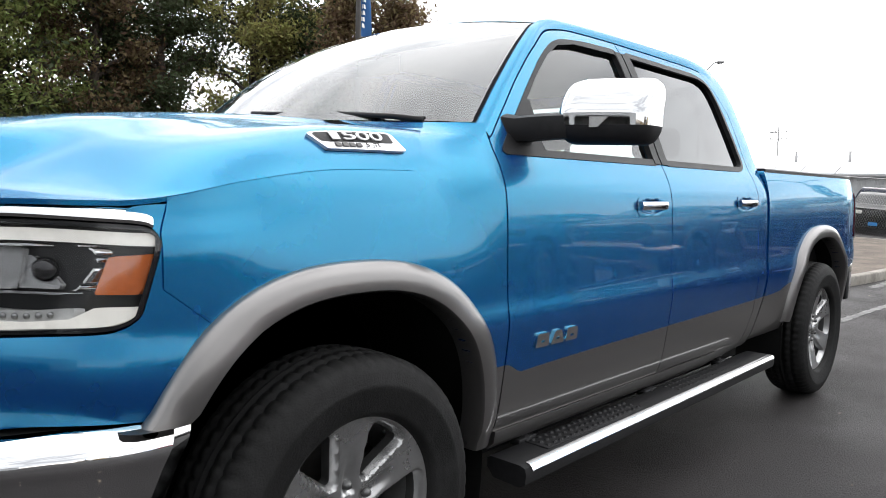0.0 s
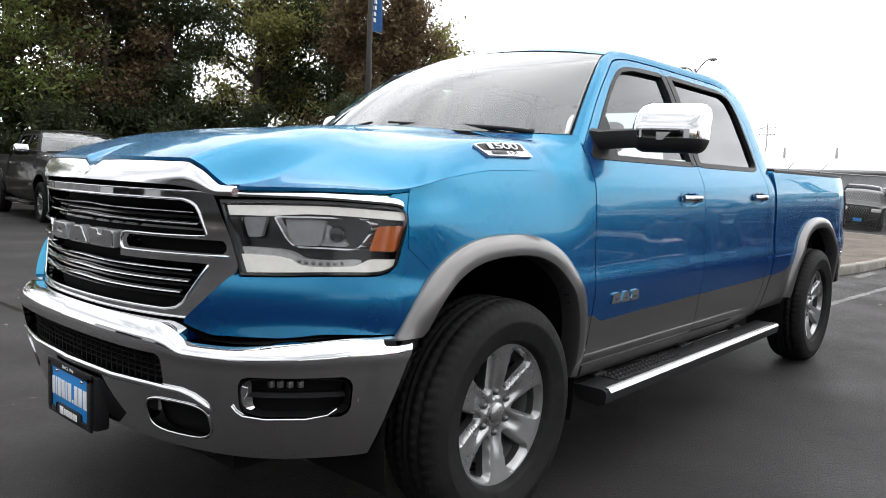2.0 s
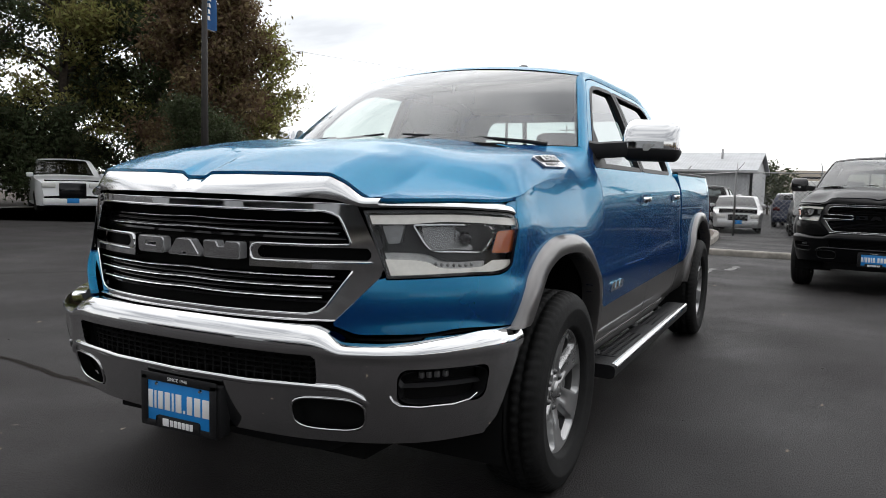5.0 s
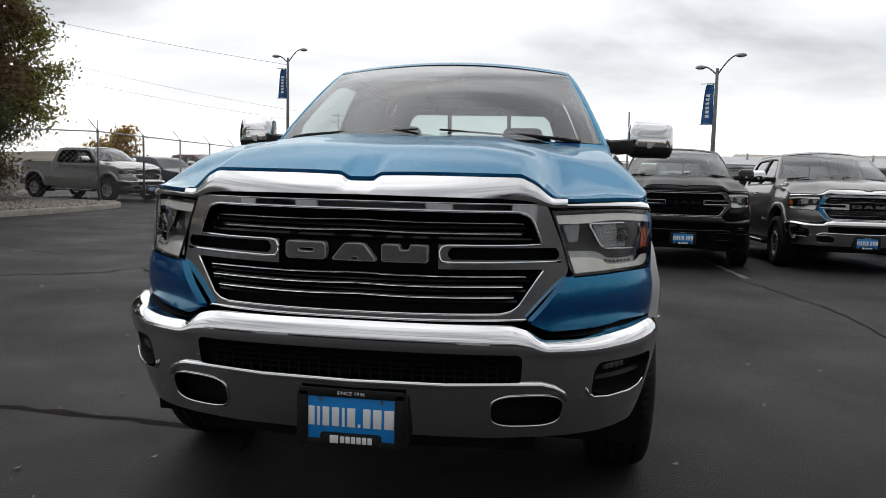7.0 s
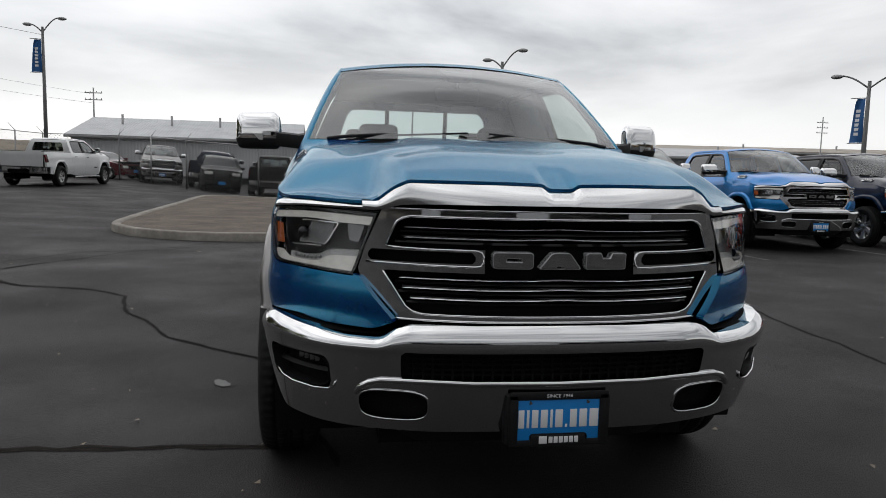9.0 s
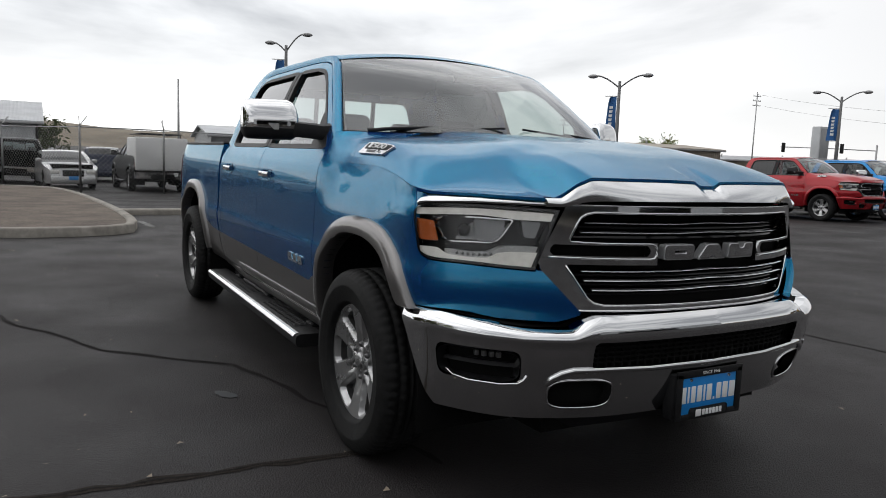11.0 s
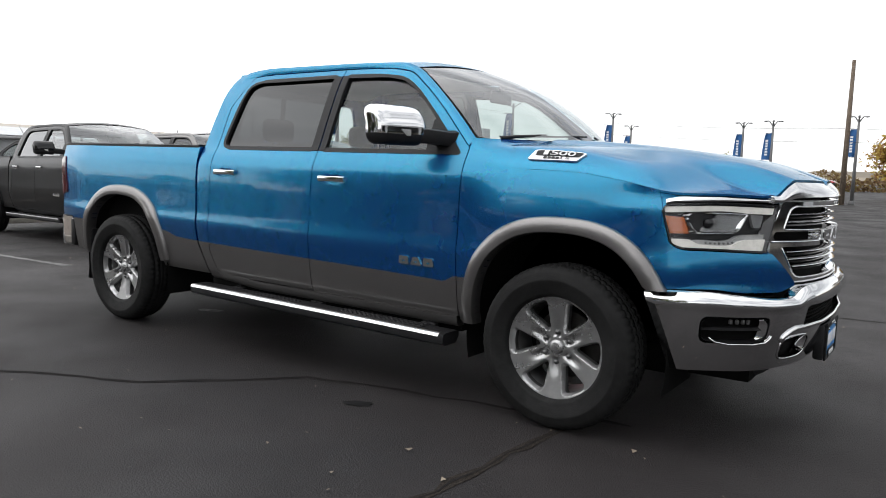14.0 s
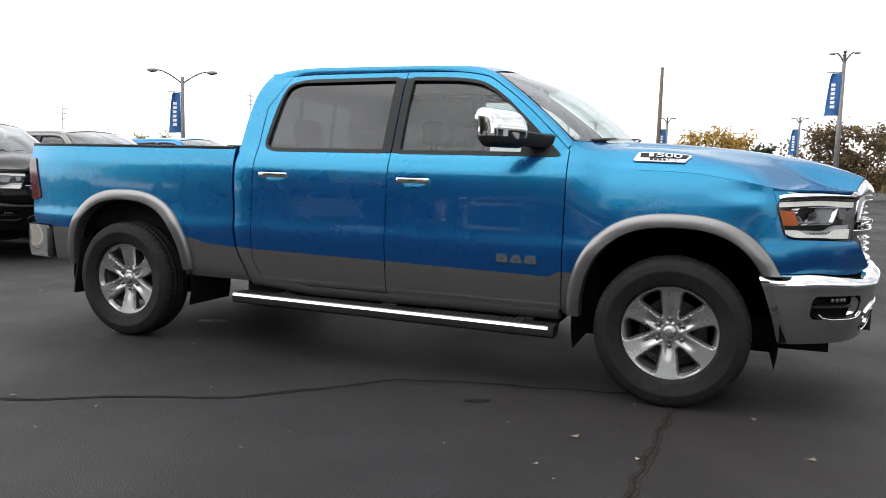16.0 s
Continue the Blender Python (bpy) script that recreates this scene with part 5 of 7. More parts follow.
        bmesh.ops.recalc_face_normals(bm, faces=bm.faces)
        return bm
    pair("mirror_cap", shell_of(1.408, 1.5545), [CHROME], truck, parents=arms)
    pair("mirror_body", shell_of(1.3505, 1.408), [BLACK_PLASTIC], truck, parents=arms)
    mg = surface(lambda u, v: (mirror_x(u, v, -1) - 0.004, u, v), lin(1.015, 1.230, 10), lin(1.372, 1.535, 8), [lambda u, v: -rounded_box(1.018, 1.227, 1.375, 1.530, 0.03)(u, v)], 0.01)
    pair("mirror_glass", turn_in(facing(mg, (-1, 0, 0)), lambda co: (0.006, 0, 0)), [CHROME], truck, parents=arms)
    sig = surface(lambda u, v: (mirror_x(u, v, 1) + 0.004 - 0.10 * max(0, u - 1.19) ** 1.2, u, v), lin(1.095, 1.246, 40), lin(1.400, 1.432, 10), [lambda u, v: 1.115 + (1.432 - v) * -0.9 + 0.03 - u], 0.01)
    pair("turn_signal", turn_in(facing(sig, (1, 0, 0)), lambda co: (-0.02, 0, 0)), [LAMP_PALE], truck, parents=arms)

    for (x0, x1, z0), ds in zip(handles, (doors_f, doors_r)):
        cup = surface(lambda u, v: (u, SEC(v) + 0.0025 - 0.02 * max(0, 1 - ((u - (x0 + x1) / 2) / 0.10) ** 2 - ((v - z0) / 0.026) ** 2), v), lin(x0, x1, 24), lin(z0 - 0.042, z0 + 0.042, 12), [lambda u, v: -rounded_box(x0 + 0.004, x1 - 0.004, z0 - 0.036, z0 + 0.036, 0.03)(u, v)], 0.01, flip=True)
        pair("handle_cup", cup, [paint], truck, parents=ds)
        hd = bmesh.new()
        strip(hd, lambda u, o, h: (u, SEC(z0) + 0.004 + 0.016 * math.sin(math.pi * min(max((u - x0 - 0.01) / (x1 - x0 - 0.02), 0), 1)) ** 0.35 + o, z0 + 0.004 + h), lin(x0 + 0.016, x1 - 0.016, 16), [(-0.006, -0.017), (0.006, -0.015), (0.011, 0.0), (0.006, 0.015), (-0.006, 0.017)])
        pair("door_handle", hd, [CHROME], truck, parents=ds)
    # bright blocks of the maker's lettering on the front doors
    for s, d in ((1, doors_f[0]), (-1, doors_f[1])):
        for i in range(3):
            x = -0.765 - 0.083 * i
            k = bmesh.new()
            pg = polygon([(x - 0.034, 0.712), (x + 0.036, 0.712), (x + 0.030, 0.756), (x - 0.030, 0.756)], 0.004) if i != 1 else polygon([(x - 0.038, 0.712), (x + 0.038, 0.712), (x + 0.018, 0.756), (x - 0.018, 0.756)], 0.004)
            ct = polygon([(x - 0.012, 0.726), (x + 0.012, 0.726), (x + 0.012, 0.734), (x - 0.012, 0.734)], 0.002)
            surface(lambda u, v: (u, s * (SEC(v) + 0.008), v), lin(x - 0.04, x + 0.04, 20), lin(0.708, 0.76, 12), [lambda u, v: -pg(u, v), ct], 0.004, bm=k, flip=s > 0)
            part("door_emblem", turn_in(k, lambda co: (0, -math.copysign(0.010, co.y), 0)), [CHROME], d)

    # engine badge on each flank of the hood
    def flank(s, x, t, off):
        """A place on the badge's plane, t up the flank from y 0.898 to 0.840."""
        p0, p1 = (Vector((x, y, hood_z(x, y))) for y in (0.898, 0.840))
        n = Vector((0, p1.z - p0.z, p0.y - p1.y)).normalized()
        q = p0.lerp(p1, t) + n * (off + 0.004)
        return Vector((q.x, s * q.y, q.z))
    for s in (1, -1):
        o_ = polygon([(-0.245, 0.05), (-0.225, 0.0), (0.02, 0.0), (0.055, 0.9), (0.035, 0.97), (-0.205, 0.97), (-0.222, 0.9)], 0.01)
        b1 = surface(lambda u, v: flank(s, u, v * 0.82 + 0.08, 0.007), lin(-0.25, 0.06, 40), lin(0, 1, 14), [lambda u, v: -o_(u, v)], 0.02, flip=s < 0)
        bd = part("engine_badge", turn_in(b1, lambda co: (0, -math.copysign(0.006, co.y), -0.006)), [BADGE_SILVER], truck)
        i_ = polygon([(-0.212, 0.38), (0.024, 0.38), (0.042, 0.89), (-0.208, 0.89)], 0.02)
        b2 = surface(lambda u, v: flank(s, u, v * 0.82 + 0.08, 0.0085), lin(-0.23, 0.05, 36), lin(0.2, 1, 14), [lambda u, v: -i_(u, v)], 0.02, flip=s < 0)
        part("badge_inset", b2, [BLACK_PLASTIC], bd)
        def face_m(x, t, off):
            p = flank(s, x, t, off)
            up = (flank(s, x, t + 0.1, off) - p).normalized()
            right = (flank(s, x - s * 0.06, t, off) - flank(s, x + s * 0.06, t, off)).normalized()
            nrm = right.cross(up).normalized()
            up = nrm.cross(right)
            return Matrix.Translation(p) @ Matrix((right, up, nrm)).transposed().to_4x4()
        def wrapped(name, body, size, width, mat, cx, ct, off, depth):
            """A raised character on the curved flank."""
            me = text_mesh(body, size, depth)
            xs, ys = [v.co.x for v in me.vertices], [v.co.y for v in me.vertices]
            k, x_mid, y_mid = width / (max(xs) - min(xs)), (max(xs) + min(xs)) / 2, (max(ys) + min(ys)) / 2
            if body == ".":
                y_mid = size * 0.25
            q = face_m(cx, ct, off)
            for v in me.vertices:
                v.co = q @ Vector(((v.co.x - x_mid) * k, v.co.y - y_mid, v.co.z))
            me.materials.append(mat)
            new(name, me).parent = bd
        for k, ch in enumerate("1500"):
            wrapped("badge_digit", ch, 0.041, 0.024 if ch == "1" else 0.041, PLATE_WHITE, -0.086 - s * (-0.0675 + 0.0455 * k), 0.600, 0.0125, 0.0015)
        for k, (ch, wide) in enumerate((("5", 0.0105), (".", 0.003), ("7", 0.0105), ("L", 0.0095))):
            wrapped("badge_letter", ch, 0.021, wide, GLOSS_BLACK, -0.088 - s * (0.024 + 0.0135 * k), 0.245, 0.0110, 0.001)
        for k in range(4):
            wb = bmesh.new()
            x = -0.085 + s * (0.066 - 0.022 * k)
            q = face_m(x, 0.245, 0.0090)
            bmesh.ops.create_cube(wb, size=1.0, matrix=q @ Matrix.Diagonal((0.017, 0.013, 0.002, 1)))
            part("badge_bar", wb, [GLOSS_BLACK], bd)

    # -- cabin --
    dash = bmesh.new()
    surface(lambda u, v: (-0.44 - 0.42 * u, v, 1.36 - 0.03 * u - 0.06 * max(0, u - 0.7) / 0.3 + 0.03 * math.exp(-(((v - 0.40) / 0.16) ** 2)) * min(1, u * 2)), lin(0, 1, 10), lin(-0.83, 0.83, 24), bm=dash, flip=True)
    turn_in(dash, lambda co: (0, 0, -0.35))
    part("dashboard", dash, [CLOTH], truck)
    sw = bmesh.new()
    ring = [(pose(-1.0, 0.40, 1.235, 0, -65, 0) @ Vector((0.19 * math.cos(t), 0.19 * math.sin(t), 0))) for t in (2 * math.pi * k / 28 for k in range(28))]
    tube(sw, ring, 0.016, 8, closed=True)
    for t in (0.2, 2.94, 4.71):
        tube(sw, [pose(-1.0, 0.40, 1.235, 0, -65, 0) @ Vector((0, 0, 0)), pose(-1.0, 0.40, 1.235, 0, -65, 0) @ Vector((0.19 * math.cos(t), 0.19 * math.sin(t), 0))], 0.018, 6)
    part("steering_wheel", sw, [BLACK_PLASTIC], truck)
    def seat(x, y, w):
        bm = box(bmesh.new(), x - 0.08, x + 0.08, y - w, y + w, 0.72, 1.34, 0.06, segments=3)
        for v in bm.verts:
            v.co.x -= 0.25 * (v.co.z - 0.72)
        box(bm, x - 0.02, x + 0.50, y - w, y + w, 0.60, 0.78, 0.05, segments=3)
        return bm
    def rest(x, y):
        bm = box(bmesh.new(), x - 0.05, x + 0.05, y - 0.13, y + 0.13, 1.38, 1.545, 0.045, segments=3)
        for px in (-0.05, 0.05):
            tube(bm, [(x, y + px, 1.28), (x, y + px, 1.42)], 0.007, 6)
        return bm
    for y in (0.40, -0.40):
        st = part("seat", seat(-1.42, y, 0.25), [CLOTH], truck)
        part("headrest", rest(-1.60, y), [CLOTH], st)
    bench = part("rear_seat", seat(-2.36, 0.0, 0.70), [CLOTH], truck)
    for y in (0.45, -0.45):
        part("headrest", rest(-2.54, y), [CLOTH], bench)
    rv = box(bmesh.new(), -0.965, -0.945, -0.13, 0.13, 1.66, 1.735, 0.012)
    tube(rv, [(-0.95, 0, 1.72), (-0.965, 0, 1.79)], 0.012, 6)
    part("rear_view_mirror", rv, [BLACK_PLASTIC], truck)
    head = surface(lambda u, v: (ex(0.46 + 0.54 * u), v * (ey(0.46 + 0.54 * u) - 0.02), ez(0.46 + 0.54 * u) - 0.035), lin(0, 1, 6), lin(-1, 1, 6))
    part("headliner", head, [material("headliner_cloth", (0.34, 0.33, 0.31), 0.9, vary=0.1, vary_scale=40)] if "headliner_cloth" not in bpy.data.materials else [bpy.data.materials["headliner_cloth"]], truck)
    cover = surface(lambda u, v: tuple(Vector(wind(u, v * (0.6 + 1.9 * (u - 0.78)))) + Vector((-0.010, 0, -0.010))), lin(0.78, 0.985, 10), lin(-0.15, 0.15, 10))
    part("sensor_cover", turn_in(cover, lambda co: (-0.05, 0, -0.02)), [BLACK_PLASTIC], truck)

    # -- wheels --
    kept = {}
    for x in (0, -WB):
        for s in (1, -1):
            make_wheel(truck, (x, s * (HUB_Y - 0.036), HUB_Z), s, fine, rim_mat or RIM_SILVER, kept)
    for x in (0, -WB):
        part("axle", tube(bmesh.new(), [(x, -0.85, HUB_Z), (x, 0.85, HUB_Z)], 0.05, 10), [MATTE_BLACK], truck)
    for y in (0.45, -0.45):
        part("frame_rail", box(bmesh.new(), -4.5, 0.7, y - 0.05, y + 0.05, 0.42, 0.55), [MATTE_BLACK], truck, smooth=False)
    # the nose stands a little higher than the wheel openings
    for o in truck.children_recursive:
        if o.type == "MESH" and not o.name.startswith(("wheel", "tyre", "rim", "brake", "hub_cap", "lug_nut")):
            for v in o.data.vertices:
                if v.co.x > 0.47:
                    v.co.z += 0.012 * step01((v.co.x - 0.47) / 0.25)
    return truck

# ---- the ground ----
def ground_z(x, y):
    """The lot falls gently away behind the truck; the strip along the trees stays level."""
    return -0.8 * (1 - math.exp(-0.033 * max(0.0, -x - 5.0))) * step01((y + 11) / 9)


def asphalt_material():
    m = bpy.data.materials.new("worn_asphalt")
    m.use_nodes = True
    nt = m.node_tree
    b = nt.nodes["Principled BSDF"]
    co = nt.nodes.new("ShaderNodeTexCoord")

    def tex(kind, scale, detail=5.0):
        n = nt.nodes.new(kind)
        n.inputs["Scale"].default_value = scale
        if "Detail" in n.inputs:
            n.inputs["Detail"].default_value = detail
        nt.links.new(co.outputs["Object"], n.inputs["Vector"])
        return n

    def ranged(src, lo, hi, a, c):
        r = nt.nodes.new("ShaderNodeMapRange")
        for k, v in (("From Min", lo), ("From Max", hi), ("To Min", a), ("To Max", c)):
            r.inputs[k].default_value = v
        nt.links.new(src, r.inputs["Value"])
        return r.outputs["Result"]

    def times(a, c):
        n = nt.nodes.new("ShaderNodeMixRGB")
        n.blend_type = "MULTIPLY"
        n.inputs["Fac"].default_value = 1.0
        nt.links.new(a, n.inputs["Color1"])
        nt.links.new(c, n.inputs["Color2"])
        return n.outputs["Color"]

    base = nt.nodes.new("ShaderNodeRGB")
    base.outputs[0].default_value = (0.0216, 0.0188, 0.0190, 1)
    stains = ranged(tex("ShaderNodeTexNoise", 0.35, 6).outputs["Fac"], 0.35, 0.65, 0.78, 1.22)
    mid = ranged(tex("ShaderNodeTexNoise", 2.6, 6).outputs["Fac"], 0.3, 0.7, 0.86, 1.14)
    grit = ranged(tex("ShaderNodeTexVoronoi", 130).outputs["Distance"], 0.0, 0.6, 1.35, 0.75)
    speck = ranged(tex("ShaderNodeTexNoise", 55, 2).outputs["Fac"], 0.66, 0.72, 1.0, 1.7)
    col = times(times(times(times(base.outputs[0], stains), mid), grit), speck)
    nt.links.new(col, b.inputs["Base Color"])
    nt.links.new(ranged(tex("ShaderNodeTexNoise", 0.8, 5).outputs["Fac"], 0.3, 0.7, 0.55, 0.8), b.inputs["Roughness"])
    b.inputs["Specular IOR Level"].default_value = 0.26
    bp = nt.nodes.new("ShaderNodeBump")
    bp.inputs["Strength"].default_value, bp.inputs["Distance"].default_value = 0.5, 0.006
    nt.links.new(tex("ShaderNodeTexVoronoi", 110).outputs["Distance"], bp.inputs["Height"])
    nt.links.new(bp.outputs["Normal"], b.inputs["Normal"])
    return m


ASPHALT = asphalt_material()
CONCRETE = material("kerb_concrete", (0.27, 0.25, 0.22), 0.85, vary=0.18, vary_scale=9, bump=0.4, bump_scale=90, dirt=0.3, dirt_scale=1.6)
GRAVEL = material("island_gravel", (0.13, 0.105, 0.085), 0.95, vary=0.35, vary_scale=22, bump=0.9, bump_scale=45, dirt=0.35, dirt_scale=1.2)
SOIL = material("bed_mulch", (0.060, 0.045, 0.034), 0.95, vary=0.4, vary_scale=14, bump=1.0, bump_scale=30, dirt=0.4, dirt_scale=1.5)
ROCK = material("bed_rock", (0.30, 0.27, 0.24), 0.85, vary=0.25, vary_scale=10, bump=0.5, bump_scale=60)
SEAL = material("crack_sealant", (0.0145, 0.0132, 0.0132), 0.92, spec=0.1, vary=0.3, vary_scale=12)
OIL = material("oil_stain", (0.008, 0.008, 0.008), 0.4, vary=0.3, vary_scale=20)
CRACK_DUST = material("dusty_crack", (0.026, 0.022, 0.019), 0.95, spec=0.1, vary=0.5, vary_scale=30, bump=0.8, bump_scale=60)
STAIN = material("asphalt_stain", (0.0168, 0.0150, 0.0146), 0.9, spec=0.15, vary=0.4, vary_scale=16, bump=0.4, bump_scale=90)
LINE = material("worn_line_paint", (0.15, 0.148, 0.145), 0.8, vary=0.5, vary_scale=25, dirt=0.5, dirt_scale=5)

gb = bmesh.new()
ticks = [-1500, -600, -300, -150, -90] + list(range(-60, 61, 2)) + [90, 150, 300, 600, 1500]
surface(lambda u, v: (u, v, ground_z(u, v)), ticks, ticks, bm=gb)
ground = tagged(part("ground", gb, [ASPHALT], None), "dark grey worn asphalt of a car lot", "ground", kind="structure")


def ribbon(pts, width, mat, name, label, lift=0.004, wobble=0.03, seed=1):
    """A thin strip that lies on the ground along pts."""
    rnd = random.Random(seed)
    line = []
    for (ax, ay), (bx, by) in zip(pts, pts[1:]):
        n = max(2, int(math.hypot(bx - ax, by - ay) / 0.10))
        line += [(ax + (bx - ax) * k / n, ay + (by - ay) * k / n) for k in range(n)]
    line.append(pts[-1])
    off, bm, last = 0.0, bmesh.new(), None
    for i, (x, y) in enumerate(line):
        a, c = line[max(i - 1, 0)], line[min(i + 1, len(line) - 1)]
        d = Vector((c[0] - a[0], c[1] - a[1])).normalized()
        off = off * 0.85 + rnd.uniform(-wobble, wobble)
        w = width * rnd.uniform(0.55, 1.3) / 2
        px, py = x - d.y * off, y + d.x * off
        q = [bm.verts.new((px - d.y * s * w, py + d.x * s * w, ground_z(px, py) + lift)) for s in (1, -1)]
        if last:
            bm.faces.new((last[0], last[1], q[1], q[0]))
        last = q
    o = part(name, bm, [mat], ground, label)
    return o


for i, (pts, w) in enumerate([
    ([(-5.0, -4.3), (-4.33, -3.68), (-4.11, -2.95), (-3.75, -2.55), (-3.10, -2.36), (-2.70, -2.15), (-2.1, -1.86), (-1.75, -1.54), (-1.45, -1.22), (-0.9, -1.05), (0.3, -0.7)], 0.030),
    ([(0.06, -0.95), (0.02, -1.3), (-0.01, -1.7), (-0.04, -2.25), (-0.15, -3.4), (-0.1, -4.6)], 0.05),
    ([(-4.2, -4.9), (-4.64, -4.49), (-5.54, -4.30), (-6.44, -3.80), (-7.4, -3.4), (-8.33, -2.81), (-9.2, -2.5)], 0.030),
    ([(-6.2, -4.54), (-7.4, -3.93), (-7.82, -2.9), (-8.9, -2.3)], 0.022),
    ([(-2.4, -7.0), (-3.2, -6.34), (-3.61, -5.93), (-3.9, -5.45), (-4.5, -4.7)], 0.022),
    ([(-7.2, -12.5), (-7.45, -11.5), (-7.57, -10.2), (-7.24, -8.5), (-6.0, -6.0)], 0.03),
    ([(2.0, 3.6), (-1.0, 3.1), (-4.0, 3.4), (-7.0, 3.0)], 0.020),
]):
    ribbon(pts, w * 0.20, SEAL, "crack", "dark crack in the asphalt", lift=0.005, wobble=0.02, seed=i)
    ribbon(pts, w * 1.1, CRACK_DUST if i == 1 else STAIN, "crack_edge", "worn dusty edge of a crack", lift=0.003, wobble=0.02, seed=i)
for i, y in enumerate((0.3, 3.2, 6.1, 9.0)):
    ribbon([(-6.9, y), (-8.6, y), (-10.6, y + 0.02)], 0.09, LINE, "stall_line", "faded white stall line", wobble=0.002, seed=20 + i)
ribbon([(-11.2, -0.35), (-11.9, -0.38), (-12.6, -0.40)], 0.14, LINE, "stall_line", "faded white stall line", wobble=0.004, seed=31)
ribbon([(-10.4, 0.55), (-10.9, 0.60), (-11.5, 0.62)], 0.12, LINE, "stall_line", "faded white stall line", wobble=0.004, seed=32)


def blot(x, y, a, b, turn, mat, name, label, seed):
    rnd = random.Random(seed)
    bm = bmesh.new()
    ring = [bm.verts.new((x + math.cos(turn) * a * r * math.cos(t) - math.sin(turn) * b * r * math.sin(t), y + math.sin(turn) * a * r * math.cos(t) + math.cos(turn) * b * r * math.sin(t), ground_z(x, y) + 0.005))
            for t, r in ((2 * math.pi * k / 22, rnd.uniform(0.75, 1.1)) for k in range(22))]
    bm.faces.new(ring)
    part(name, bm, [mat], ground, label)


blot(-0.94, -1.33, 0.085, 0.04, 0.5, OIL, "oil_stain", "small black oil stain", 3)
blot(-3.45, -0.35, 0.12, 0.05, 0.4, LINE, "dried_puddle", "pale dried splash", 5)
# litter of small pale leaves and grit
rnd = random.Random(8)
lb = bmesh.new()
for _ in range(1500):
    x, y = rnd.uniform(-14, 3.5), rnd.uniform(-9, 6)
    if -4.9 < x < 1.2 and abs(y) < 1.0:
        continue
    s, t = 0.0035 + 0.017 * rnd.random() ** 4, rnd.uniform(0, 6.28)
    lb.faces.new([lb.verts.new((x + s * math.cos(t + k * 2.1) * (1 if k else 1.6), y + s * math.sin(t + k * 2.1), ground_z(x, y) + 0.006 + 0.004 * k)) for k in range(3)])
tagged(part("fallen_leaf_litter", lb, [material("dry_leaf", (0.21, 0.175, 0.13), 0.8, vary=0.3, vary_scale=3)], None, smooth=False), "scattered pale dry leaves and grit on asphalt", "litter", kind="stuff")


def kerb_line(pts, name, label, closed=False, wide=0.17, high=0.15, fill=None, fill_name="", fill_label="", apron=0.0):
    """A concrete kerb along pts with rounded top edge; a closed one may hold a bed."""
    n = len(pts)
    bm = bmesh.new()
    sect = [(0.0, -0.05), (0.0, high - 0.03), (0.03, high), (wide - 0.02, high), (wide, high - 0.02), (wide, -0.05)]
    fine_pts = []
    for i in range(n if closed else n - 1):
        p0, p1, p2, p3 = (Vector(pts[(i + k) % n] if closed else pts[min(max(i + k, 0), n - 1)]) for k in (-1, 0, 1, 2))
        m = max(2, int((p2 - p1).length / 0.5))
        for k in range(m):
            t = k / m
            fine_pts.append(0.5 * ((2 * p1) + (p2 - p0) * t + (2 * p0 - 5 * p1 + 4 * p2 - p3) * t * t + (3 * p1 - p0 - 3 * p2 + p3) * t ** 3))
    if not closed:
        fine_pts.append(Vector(pts[-1]))
    m = len(fine_pts)
    rows = []
    for i, p in enumerate(fine_pts):
        a, b = (fine_pts[i - 1], fine_pts[(i + 1) % m]) if closed else (fine_pts[max(i - 1, 0)], fine_pts[min(i + 1, m - 1)])
        d = (b - a).normalized()
        nrm = Vector((-d.y, d.x))
        rows.append([bm.verts.new((p.x + nrm.x * o, p.y + nrm.y * o, ground_z(p.x, p.y) + h)) for o, h in sect])
    for a, b in zip(rows, rows[1:] + (rows[:1] if closed else [])):
        for k in range(len(sect) - 1):
            bm.faces.new((a[k], a[k + 1], b[k + 1], b[k]))
    o = tagged(part(name, bm, [CONCRETE], None), label, "kerb", kind="structure")
    if apron:
        ab = bmesh.new()
        prev = None
        for i, p in enumerate(fine_pts):
            a, b = (fine_pts[i - 1], fine_pts[(i + 1) % m]) if closed else (fine_pts[max(i - 1, 0)], fine_pts[min(i + 1, m - 1)])
            d = (b - a).normalized()
            nrm = Vector((-d.y, d.x))
            q = [ab.verts.new((p.x + nrm.x * w, p.y + nrm.y * w, ground_z(p.x + nrm.x * w, p.y + nrm.y * w) + h)) for w, h in ((0.0, 0.02), (-apron, 0.006))]
            if prev:
                ab.faces.new((prev[0], prev[1], q[1], q[0]))
            prev = q
        tagged(part("gutter", ab, [CONCRETE], o), "worn concrete gutter")
    if fill:
        fb = bmesh.new()
        ring = [fb.verts.new((p.x, p.y, ground_z(p.x, p.y) + high - 0.03)) for p in fine_pts]
        f = fb.faces.new(ring)
        bmesh.ops.triangulate(fb, faces=[f])
        tagged(part(fill_name, fb, [fill], None), fill_label, "bed", kind="structure")
    return o


